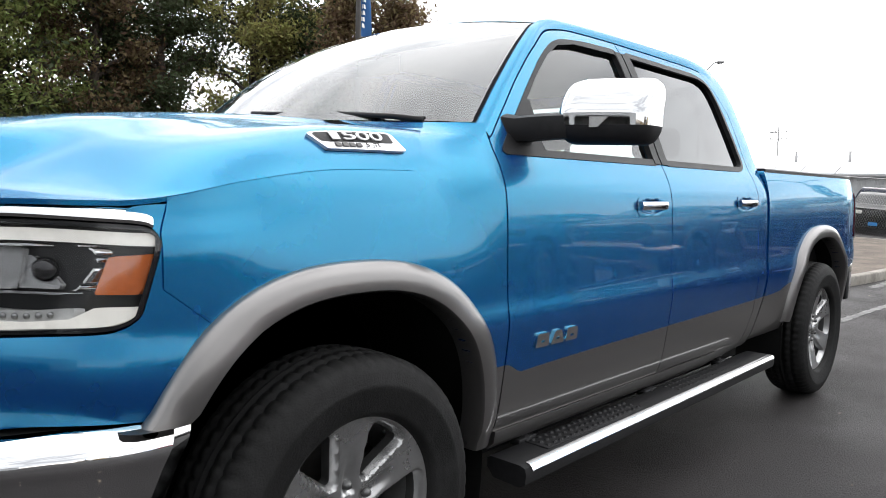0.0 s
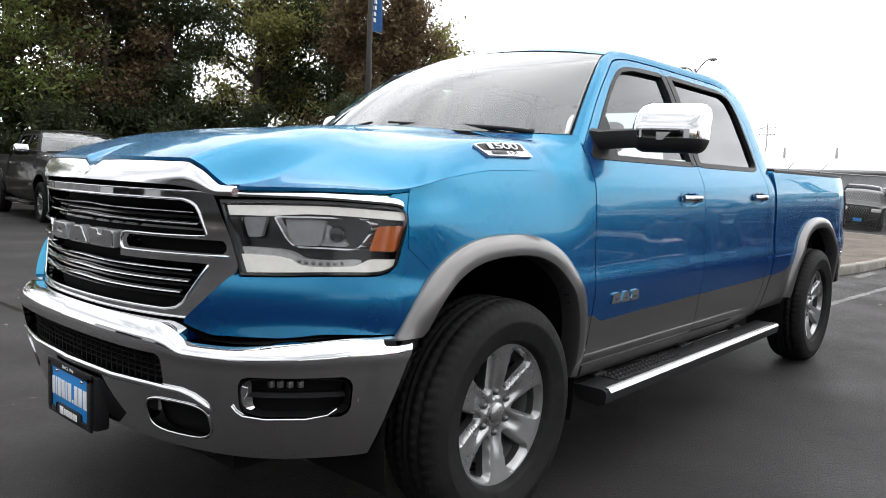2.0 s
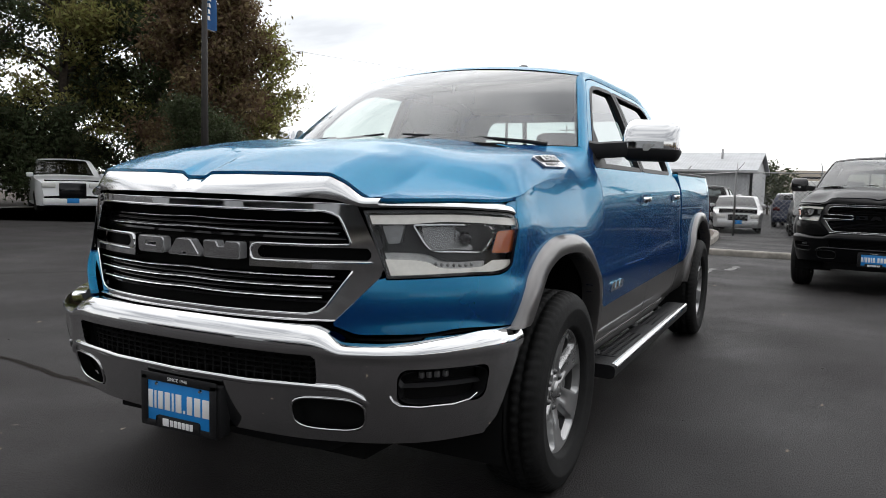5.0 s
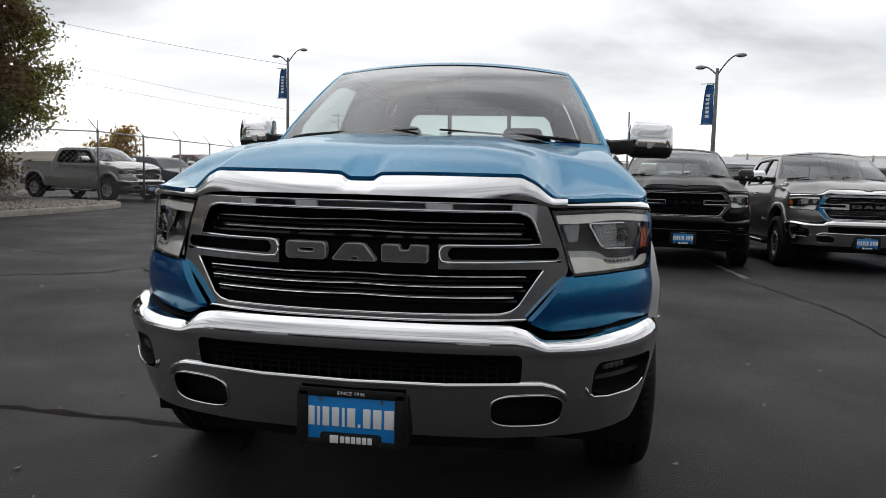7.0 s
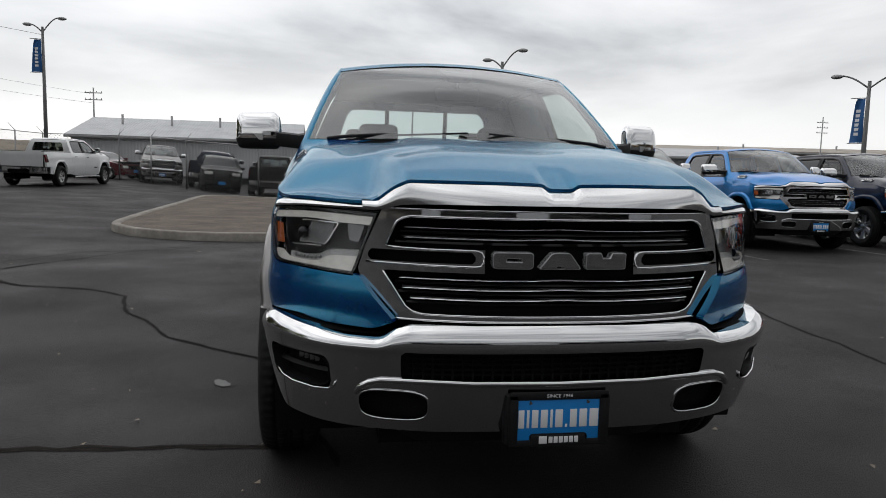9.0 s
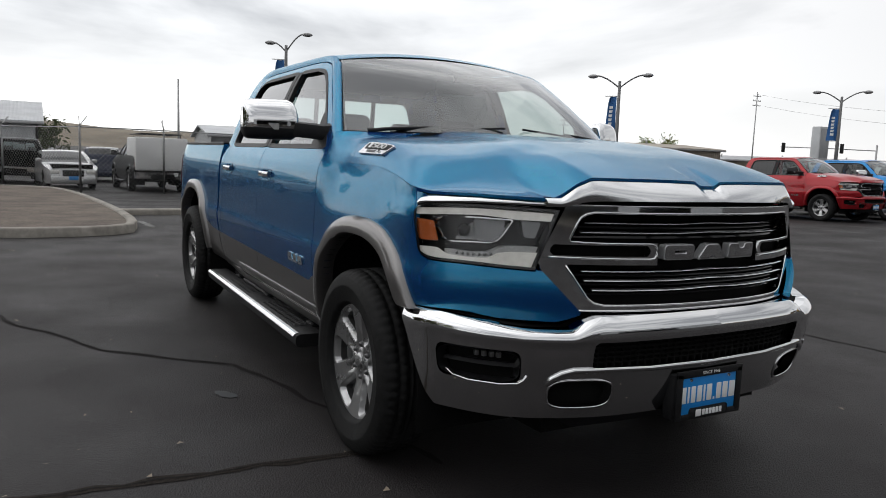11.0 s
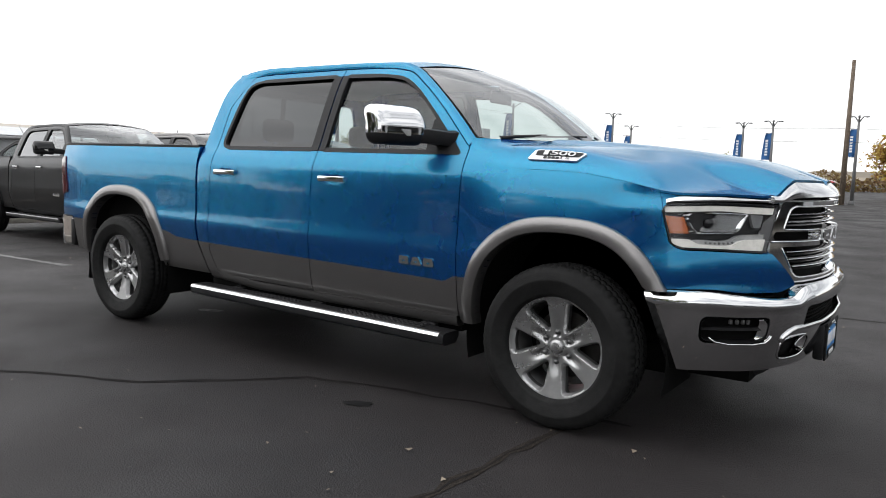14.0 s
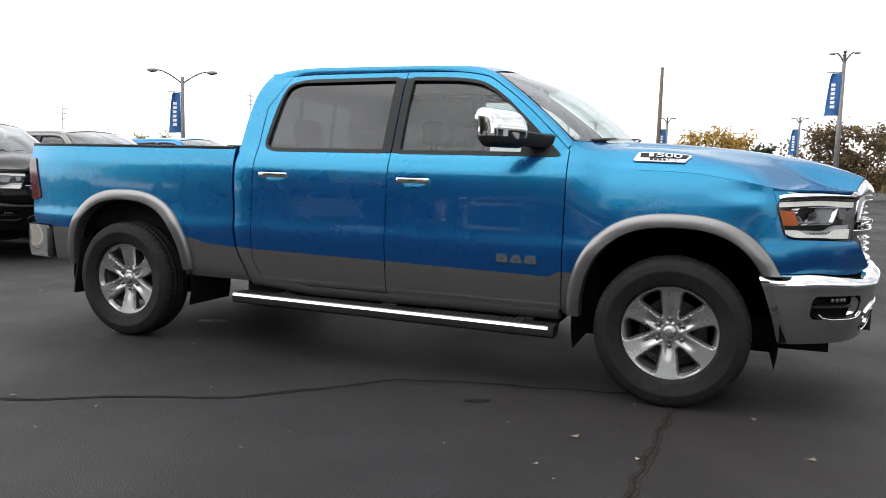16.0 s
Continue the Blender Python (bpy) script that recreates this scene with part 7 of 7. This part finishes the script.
def utility_pole(x, y, height, label, arms=2, slim=1.0):
    p = empty("utility_pole", label, "utility pole", "utility poles", pose(x, y, ground_z(x, y)))
    wood = POLE_WOOD if slim > 0.9 else GALV
    part("pole", tube(bmesh.new(), [(0, 0, 0), (0, 0, height)], [0.15 * slim, 0.09 * slim], 10), [wood], p)
    for k in range(arms):
        z, w = height - 0.4 - 0.9 * k * slim, 1.1 * slim
        part("crossarm", box(bmesh.new(), -0.06 * slim, 0.06 * slim, -w, w, z - 0.06 * slim, z + 0.06 * slim, 0.01), [wood], p)
        for j in (-1, -0.4, 0.4, 1):
            part("insulator", tube(bmesh.new(), [(0, j * slim, z + 0.05 * slim), (0, j * slim, z + 0.22 * slim)], 0.04 * slim, 6), [BLACK_PLASTIC], p)
    if arms and slim > 0.9:
        part("transformer", tube(bmesh.new(), [(0.3, 0.25, height - 2.6), (0.3, 0.25, height - 1.7)], 0.24, 12), [GALV], p)
    return p


utility_pole(-60.0, -18.2, 6.5, "wooden utility pole with crossarms beyond the shed", slim=0.6)
utility_pole(-3.75, 39.8, 7.5, "tall bare wooden utility pole at the road", arms=0)
utility_pole(-46.5, 59.9, 9.4, "slim distant grey pole with short crossarms", arms=3, slim=0.5)
utility_pole(-44.3, 34.7, 5.9, "slim distant grey pole with short crossarms behind the row", arms=3, slim=0.4)
utility_pole(-38.6, 4.6, 5.4, "slim far lighting mast", arms=0, slim=0.5)
for i, (a, b, sag) in enumerate((((-33.6, -13.05, 6.6), (-22.0, -46.0, 13.5), 0.8), ((-60, -18.2, 6.0), (-22, -44, 12.0), 1.2), ((-60, -18.2, 5.3), (-22, -44.5, 10.8), 1.2), ((-3.75, 39.8, 4.0), (-46.5, 59.9, 8.6), 0.9), ((-3.75, 39.8, 3.3), (-46.5, 59.9, 7.6), 0.9), ((-3.75, 39.8, 4.0), (40, 50, 4.6), 0.5), ((-3.75, 39.8, 3.3), (40, 50, 3.9), 0.5))):
    wb = tube(bmesh.new(), [(a[0] + (b[0] - a[0]) * t, a[1] + (b[1] - a[1]) * t, a[2] + (b[2] - a[2]) * t - sag * 4 * t * (1 - t)) for t in lin(0, 1, 20)], 0.008, 5)
    tagged(part("overhead_wire", wb, [BLACK_PLASTIC], None), "thin black overhead wire between poles", "wire")

def traffic_signal(x, y, yaw, height, reach, label):
    t = empty("traffic_signal", label, "traffic signal", "traffic signals", pose(x, y, ground_z(x, y), 0, 0, yaw))
    part("post", tube(bmesh.new(), [(0, 0, 0), (0, 0, height + 0.6)], 0.09, 8), [GALV], t)
    part("mast_arm", tube(bmesh.new(), [(0, 0, height), (0, reach * 0.5, height + 0.15), (0, reach, height + 0.2)], 0.05, 8), [GALV], t)
    for k in (0.35, 0.65, 0.97):
        hd = part("signal_head", box(bmesh.new(), -0.12, 0.12, reach * k - 0.18, reach * k + 0.18, height - 0.35, height + 0.65, 0.03), [BLACK_PLASTIC], t)
        for j in range(3):
            part("visor", tube(bmesh.new(), [(0.12, reach * k, height - 0.15 + 0.3 * j), (0.26, reach * k, height - 0.15 + 0.3 * j)], 0.10, 8), [BLACK_PLASTIC], hd)


traffic_signal(-42.0, 73.0, 120, 4.2, 9.0, "traffic signal mast arm with dark signal heads")
traffic_signal(-27.0, 80.0, 115, 4.2, 8.0, "traffic signal mast arm across the far junction")

# ---- buildings ----
def wall_panels(name, color, dirt=0.12):
    """Ribbed sheet metal: fine vertical ribs as relief."""
    m = material(name, color, 0.55, 0.1, vary=0.05, vary_scale=2, dirt=dirt, dirt_scale=0.8)
    nt = m.node_tree
    wv, co, bp = nt.nodes.new("ShaderNodeTexWave"), nt.nodes.new("ShaderNodeTexCoord"), nt.nodes.new("ShaderNodeBump")
    wv.inputs["Scale"].default_value = 1.6
    wv.bands_direction = "Y"
    bp.inputs["Strength"].default_value, bp.inputs["Distance"].default_value = 0.6, 0.02
    nt.links.new(co.outputs["Object"], wv.inputs["Vector"])
    nt.links.new(wv.outputs["Fac"], bp.inputs["Height"])
    nt.links.new(bp.outputs["Normal"], nt.nodes["Principled BSDF"].inputs["Normal"])
    return m


SHEET_WHITE = wall_panels("white_sheet_metal", (0.50, 0.51, 0.52))
SHEET_GREY = wall_panels("grey_sheet_metal", (0.34, 0.35, 0.36))
SHEET_TAN = wall_panels("tan_wall", (0.30, 0.26, 0.21))
ROOF_PALE = wall_panels("pale_metal_roof", (0.46, 0.47, 0.485))


def shed(label, x, y, yaw, length, depth, eave, ridge, wall, roof, doors=(), vents=0, ridge_at=0.5):
    """A low gabled shed; its long front faces +x before it is turned, doors are (from, to, height) along it."""
    b = empty("shed_building", label, "building", "low buildings", pose(x, y, ground_z(x, y) - 0.05, 0, 0, yaw))
    fr = surface(lambda u, v: (0, u, v), lin(0, length, int(length)), lin(0, eave, 6), [rounded_box(a, c, -0.5, h, 0.01) for a, c, h in doors])
    part("front_wall", turn_in(fr, lambda co: (-0.2, 0, 0)), [wall], b)
    for yy, nm in ((0, "gable_wall"), (length, "gable_wall")):
        g = bmesh.new()
        g.faces.new([g.verts.new(p) for p in ((0, yy, 0), (0, yy, eave), (-depth * ridge_at, yy, ridge), (-depth, yy, eave), (-depth, yy, 0))])
        r = bmesh.ops.extrude_face_region(g, geom=list(g.faces))
        bmesh.ops.translate(g, vec=(0, 0.15 if yy == 0 else -0.15, 0), verts=[v for v in r["geom"] if isinstance(v, bmesh.types.BMVert)])
        part(nm, g, [wall], b, smooth=False)
    part("back_wall", box(bmesh.new(), -depth - 0.1, -depth + 0.1, 0, length, 0, eave), [wall], b, smooth=False)
    rf = bmesh.new()
    for p, q in (((0.35, eave - 0.06), (-depth * ridge_at, ridge + 0.06)), ((-depth - 0.35, eave - 0.06), (-depth * ridge_at, ridge + 0.06))):
        vs = [rf.verts.new((p[0], -0.3, p[1])), rf.verts.new((p[0], length + 0.3, p[1])), rf.verts.new((q[0], length + 0.3, q[1])), rf.verts.new((q[0], -0.3, q[1]))]
        rf.faces.new(vs)
    r = bmesh.ops.extrude_face_region(rf, geom=list(rf.faces))
    bmesh.ops.translate(rf, vec=(0, 0, 0.1), verts=[v for v in r["geom"] if isinstance(v, bmesh.types.BMVert)])
    ro = part("roof", rf, [roof], b, smooth=False)
    for k in range(vents):
        yy = length * (k + 0.7) / (vents + 0.4)
        part("roof_vent", tube(bmesh.new(), [(-depth * 0.3, yy, eave), (-depth * 0.3, yy, ridge + 0.3)], 0.08, 8), [GALV], ro)
    part("gutter", box(bmesh.new(), 0.30, 0.44, -0.3, length + 0.3, eave - 0.16, eave - 0.02, 0.02), [GALV], b)
    for a, c, h in doors:
        part("door_surround", box(bmesh.new(), -0.02, 0.06, a - 0.12, a, 0, h + 0.12), [GALV], b, smooth=False)
        part("door_surround", box(bmesh.new(), -0.02, 0.06, c, c + 0.12, 0, h + 0.12), [GALV], b, smooth=False)
        part("door_lintel", box(bmesh.new(), -0.02, 0.06, a, c, h, h + 0.12), [GALV], b, smooth=False)
        part("raised_door", box(bmesh.new(), -2.6, -0.3, a + 0.1, c - 0.1, h - 0.25, h - 0.15), [SHEET_WHITE], b, smooth=False)
    floor = part("floor_slab", box(bmesh.new(), -depth, 0, 0.1, length - 0.1, 0.0, 0.06), [CONCRETE], b, smooth=False)
    return b


shed("long white sheet-metal shed with pale low roof", -46.5, -15.9, 0, 14.0, 12.0, 2.5, 3.75, SHEET_WHITE, ROOF_PALE, vents=4)
shed("grey metal workshop with a wide open service door", -46.0, 7.8, -6, 26.0, 13.0, 2.85, 3.45, SHEET_GREY, ROOF_PALE, doors=((0.7, 4.7, 2.5),), vents=3)
shed("low tan building with flat eaves behind the lot", -55.0, 14.0, -16, 40.0, 14.0, 3.6, 4.0, SHEET_TAN, SHEET_TAN, vents=5)
shed("low grey commercial building far across the road", -58.0, 62.0, -50, 22.0, 14.0, 3.0, 3.4, SHEET_TAN, SHEET_GREY, vents=3)
# out of view: added so the truck's front chrome mirrors something dark
shed("unseen long grey building added for chrome reflections", 22.0, 26.0, 180, 60.0, 16.0, 5.2, 6.4, SHEET_GREY, SHEET_GREY, doors=((8, 20, 3.2), (24, 36, 3.2), (40, 52, 3.2)))


def sign_block(x, y, w, d, h, label):
    b = empty("sign_tower", label, "sign", m=pose(x, y, ground_z(x, y)))
    part("body", box(bmesh.new(), -d / 2, d / 2, -w / 2, w / 2, 0.0, h, 0.04), [SHEET_WHITE], b)
    part("panel", box(bmesh.new(), d / 2, d / 2 + 0.03, -w / 2 + 0.1, w / 2 - 0.1, h * 0.55, h - 0.15, 0.01), [SHEET_GREY], b)


sign_block(-33.0, 50.5, 1.2, 0.7, 5.2, "pale sign tower beside the road")

# ---- trees ----
BARK = material("tree_bark", (0.055, 0.043, 0.034), 0.95, vary=0.3, vary_scale=12, bump=0.8, bump_scale=30)


def leaf_material(name, color, spread=0.35):
    m = material(name, color, 0.6, spec=0.25)
    nt = m.node_tree
    b = nt.nodes["Principled BSDF"]
    ge, hs = nt.nodes.new("ShaderNodeNewGeometry"), nt.nodes.new("ShaderNodeHueSaturation")
    r1 = nt.nodes.new("ShaderNodeMapRange")
    r1.inputs["To Min"].default_value, r1.inputs["To Max"].default_value = 1 - spread, 1 + spread * 1.6
    r2 = nt.nodes.new("ShaderNodeMapRange")
    r2.inputs["To Min"].default_value, r2.inputs["To Max"].default_value = 0.465, 0.53
    nt.links.new(ge.outputs["Random Per Island"], r1.inputs["Value"])
    nt.links.new(ge.outputs["Random Per Island"], r2.inputs["Value"])
    hs.inputs["Color"].default_value = (*color, 1)
    nt.links.new(r1.outputs["Result"], hs.inputs["Value"])
    nt.links.new(r2.outputs["Result"], hs.inputs["Hue"])
    nt.links.new(hs.outputs["Color"], b.inputs["Base Color"])
    # light passes through thin leaves
    tl, mix, out = nt.nodes.new("ShaderNodeBsdfTranslucent"), nt.nodes.new("ShaderNodeMixShader"), nt.nodes["Material Output"]
    nt.links.new(hs.outputs["Color"], tl.inputs["Color"])
    mix.inputs["Fac"].default_value = 0.42
    nt.links.new(b.outputs["BSDF"], mix.inputs[1])
    nt.links.new(tl.outputs["BSDF"], mix.inputs[2])
    nt.links.new(mix.outputs["Shader"], out.inputs["Surface"])
    return m


LEAF_GREEN = leaf_material("leaf_green", (0.145, 0.170, 0.052))
# dark green, lowered further: shade among shrubs and back trees is in this colour
LEAF_DARK_SHADED = leaf_material("leaf_dark_shaded", (0.048, 0.060, 0.028))
LEAF_OLIVE = leaf_material("leaf_olive", (0.205, 0.195, 0.066))
LEAF_RUST = leaf_material("leaf_rust", (0.125, 0.088, 0.048))
LEAF_GOLD = leaf_material("leaf_gold", (0.34, 0.22, 0.06))


def make_tree(label, x, y, height, spread, leaf, leaves=7000, seed=1, low=0.22, leaf_size=0.11, tuft=0.55, cone=False):
    """Tapered trunk, limbs that fork twice, and leaves in tufts about the twigs."""
    rnd = random.Random(seed)
    tree = empty("tree", label, "tree", "trees along the lot", pose(x, y, ground_z(x, y) + 0.05))
    wood, tips = bmesh.new(), []
    lean = Vector((rnd.uniform(-0.06, 0.06), rnd.uniform(-0.06, 0.06), 1))
    top = height * (0.95 if cone else 0.80)
    trunk = [Vector((lean.x * z + 0.05 * math.sin(z * 1.3 + seed), lean.y * z + 0.05 * math.cos(z * 1.1 + seed), z)) for z in lin(-0.1, top, 9)]
    r0 = 0.022 * height
    tube(wood, trunk, [r0 * (1 - 0.85 * k / 9) for k in range(10)], 9)
    n = int(13 + height * 1.3)
    for i in range(n):
        f = low + (1 - low) * (i + rnd.random()) / n
        p = trunk[0].lerp(trunk[-1], f) if not cone else trunk[min(int(f * 9), 9)]
        a = rnd.uniform(0, 6.283) + i * 2.4
        ln = spread * (1.05 - (f - low) / (1 - low) * (0.9 if cone else 0.45)) * rnd.uniform(0.7, 1.1)
        rise = rnd.uniform(-0.05, 0.12) if cone else rnd.uniform(0.25, 0.75)
        d = Vector((math.cos(a), math.sin(a), rise)).normalized()
        pts = [p + d * ln * t + Vector((0, 0, 0.10 * ln * t * t)) + Vector((rnd.uniform(-1, 1), rnd.uniform(-1, 1), rnd.uniform(-1, 1))) * 0.05 * ln * t for t in lin(0, 1, 4)]
        tube(wood, pts, [r0 * 0.34 * (1 - 0.8 * t) for t in lin(0, 1, 4)], 6)
        for k in range(5):
            t0 = rnd.uniform(0.25, 1.0)
            q = pts[0].lerp(pts[-1], t0)
            b = a + rnd.uniform(-1.2, 1.2)
            l2 = ln * rnd.uniform(0.25, 0.5)
            e = q + Vector((math.cos(b), math.sin(b), rnd.uniform(-0.15, 0.5))) * l2
            tube(wood, [q, q.lerp(e, 0.5) + Vector((0, 0, 0.04)), e], [r0 * 0.12, r0 * 0.08, r0 * 0.03], 5)
            tips += [q.lerp(e, u) for u in (0.35, 0.7, 1.0)]
        tips += pts[2:]
    part("trunk", wood, [BARK], tree)
    verts, faces = [], []
    for _ in range(leaves):
        c = rnd.choice(tips)
        s = tuft * rnd.uniform(0.3, 1.0) ** 0.6
        o = Vector((rnd.gauss(0, 1), rnd.gauss(0, 1), rnd.gauss(0, 0.75))) * s * 0.5
        p = c + o
        u = Vector((rnd.gauss(0, 1), rnd.gauss(0, 1), rnd.gauss(0, 1))).normalized()
        v = u.cross(Vector((rnd.gauss(0, 1), rnd.gauss(0, 1), rnd.gauss(0, 1)))).normalized()
        w = leaf_size * rnd.uniform(0.6, 1.3)
        i = len(verts)
        verts += [p - u * w, p + v * w * 0.45, p + u * w, p - v * w * 0.45]
        faces.append((i, i + 1, i + 2, i + 3))
    me = bpy.data.meshes.new("crown")
    me.from_pydata([tuple(v) for v in verts], [], faces)
    me.materials.append(leaf)
    cr = new("crown", me)
    cr.parent = tree
    return tree


TREES = [
    (-18.2, -17.3, 8.0, 2.2, LEAF_OLIVE, 7500, "open-crowned tree with thin olive autumn leaves", 0.25, 0.10, 0.5),
    (-16.0, -16.9, 8.4, 2.4, LEAF_RUST, 15000, "tall dark tree turning rust brown", 0.12, 0.12, 0.6),
    (-17.4, -21.0, 11.5, 2.7, LEAF_DARK_SHADED, 12000, "tall dense dark green tree", 0.10, 0.12, 0.6),
    (-14.6, -22.6, 12.0, 2.8, LEAF_OLIVE, 10000, "tall olive green tree beside the lot", 0.14, 0.12, 0.6),
    (-12.0, -23.2, 12.5, 2.6, LEAF_DARK_SHADED, 12000, "tall dense dark conifer-like tree", 0.10, 0.12, 0.6),
    (-9.4, -23.8, 12.0, 2.6, LEAF_RUST, 9000, "tall tree with brown autumn leaves", 0.16, 0.12, 0.6),
    (-6.6, -24.4, 12.0, 2.8, LEAF_GREEN, 6500, "tall green tree behind parked pickups", 0.18, 0.12, 0.6),
    (-3.4, -24.6, 12.0, 2.9, LEAF_OLIVE, 5000, "tall green and olive tree with gaps", 0.2, 0.12, 0.6),
    (-0.2, -25.0, 12.0, 2.9, LEAF_GREEN, 5000, "tall green tree at the lot edge", 0.2, 0.12, 0.6),
    (-12.1, -13.5, 3.6, 1.35, LEAF_DARK_SHADED, 26000, "dark green spreading juniper shrub", 0.04, 0.055, 0.45),
    (-14.6, -15.6, 3.0, 1.5, LEAF_RUST, 5000, "low brown shrub under the trees", 0.06, 0.10, 0.5),
    (-10.6, -21.8, 3.4, 1.9, LEAF_DARK_SHADED, 6000, "low dark shrub under the trees", 0.06, 0.10, 0.5),
    (-7.6, -22.2, 3.2, 1.9, LEAF_DARK_SHADED, 5000, "low shrub with shade-darkened leaves before the tall trees", 0.06, 0.10, 0.5),
    (-13.4, -21.6, 3.4, 1.9, LEAF_DARK_SHADED, 6000, "low dark shrub under the trees", 0.06, 0.10, 0.5),
    (-4.2, -22.6, 3.0, 1.9, LEAF_DARK_SHADED, 5000, "low dark shrub at the fence", 0.06, 0.10, 0.5),
]
for i, (x, y, h, sp, leaf, n, label, low, size, tuft) in enumerate(TREES):
    make_tree(label, x, y, h, sp, leaf, int(n * (2.0 if n < 20000 else 1.3)), 11 + i, low, size * 0.78, tuft=tuft * 1.15)
for i in (0, 1, 3, 4, 6, 7):
    make_tree("dense dark tree behind the front row of trees", -19.5 + 3.1 * i, -24.2 - 0.45 * i, 11.5 + 0.5 * (i % 3), 3.0, LEAF_DARK_SHADED, 11000 if i < 5 else 4500, 40 + i, 0.05, 0.11, tuft=1.15)
FAR = [(-2.0, 56.0, 5.0, 2.3, LEAF_GOLD, "yellow autumn tree across the road"), (0.3, 55.5, 4.9, 2.0, LEAF_GOLD, "golden autumn tree across the road"), (2.0, 56.5, 4.1, 1.3, LEAF_DARK_SHADED, "small dark green conifer across the road"),
       (6.2, 55.0, 5.6, 2.2, LEAF_RUST, "bare brown autumn tree across the road"), (9.2, 55.0, 5.4, 2.4, LEAF_RUST, "bare brown autumn tree far away"), (13.0, 57.0, 5.6, 2.4, LEAF_RUST, "bare brown autumn tree at the road"), (-27.0, 104.0, 5.0, 3.0, LEAF_OLIVE, "distant olive green tree past the road"),
       (-36.0, 98.0, 4.5, 2.6, LEAF_GREEN, "distant green tree past the road"), (-60.0, 60.0, 5.2, 2.6, LEAF_GREEN, "distant green tree behind a building"), (-64.0, -2.0, 4.0, 2.4, LEAF_DARK_SHADED, "distant round dark tree"),
       (-43.3, -28.6, 3.9, 1.6, LEAF_GOLD, "small golden autumn tree behind the fence"), (-46.0, 92.0, 5.0, 2.8, LEAF_OLIVE, "distant olive green tree past the road")]
for i, (x, y, h, sp, leaf, label) in enumerate(FAR):
    make_tree(label, x, y, h, sp, leaf, 2600, 60 + i, 0.12, 0.17, tuft=0.8)
# a far band of scrub and a low bluff on the skyline
sb = random.Random(4)
verts, faces = [], []
for _ in range(9000):
    a = sb.uniform(0, 1)
    x, y = -70 + 130 * a + sb.uniform(-4, 4), 112 - 10 * a + sb.uniform(0, 8)
    z = ground_z(x, y) + 3.2 * sb.random() * (0.45 + 0.55 * abs(math.sin(x * 0.31) * math.cos(x * 0.11 + 1)))
    u = Vector((sb.gauss(0, 1), sb.gauss(0, 1), sb.gauss(0, 1))).normalized() * 0.32
    v = u.cross(Vector((sb.gauss(0, 1), sb.gauss(0, 1), sb.gauss(0, 1)))).normalized() * 0.2
    i = len(verts)
    p = Vector((x, y, z))
    verts += [p - u, p + v, p + u, p - v]
    faces.append((i, i + 1, i + 2, i + 3))
me = bpy.data.meshes.new("far_scrub")
me.from_pydata([tuple(v) for v in verts], [], faces)
me.materials.append(leaf_material("scrub_leaf", (0.16, 0.11, 0.05)))
tagged(new("far_scrub", me), "distant band of brown autumn scrub", "scrub", kind="stuff")
HILL = material("dry_hillside", (0.20, 0.17, 0.13), 0.95, vary=0.2, vary_scale=0.05, dirt=0.25, dirt_scale=0.02)
hb = bmesh.new()
surface(lambda u, v: (620 * math.sin(u) * (1 + 0.25 * v), 620 * math.cos(u) * (1 + 0.25 * v), -2 + (15 + 6 * math.sin(u * 3.1) + 3 * math.sin(u * 11 + 1) + 1.2 * math.sin(u * 31)) * step01(v)), lin(-2.6, 0.9, 120), lin(0, 1, 6), bm=hb)
tagged(part("far_bluff", hb, [HILL], None), "low dry bluff on the skyline", "hill", kind="structure")
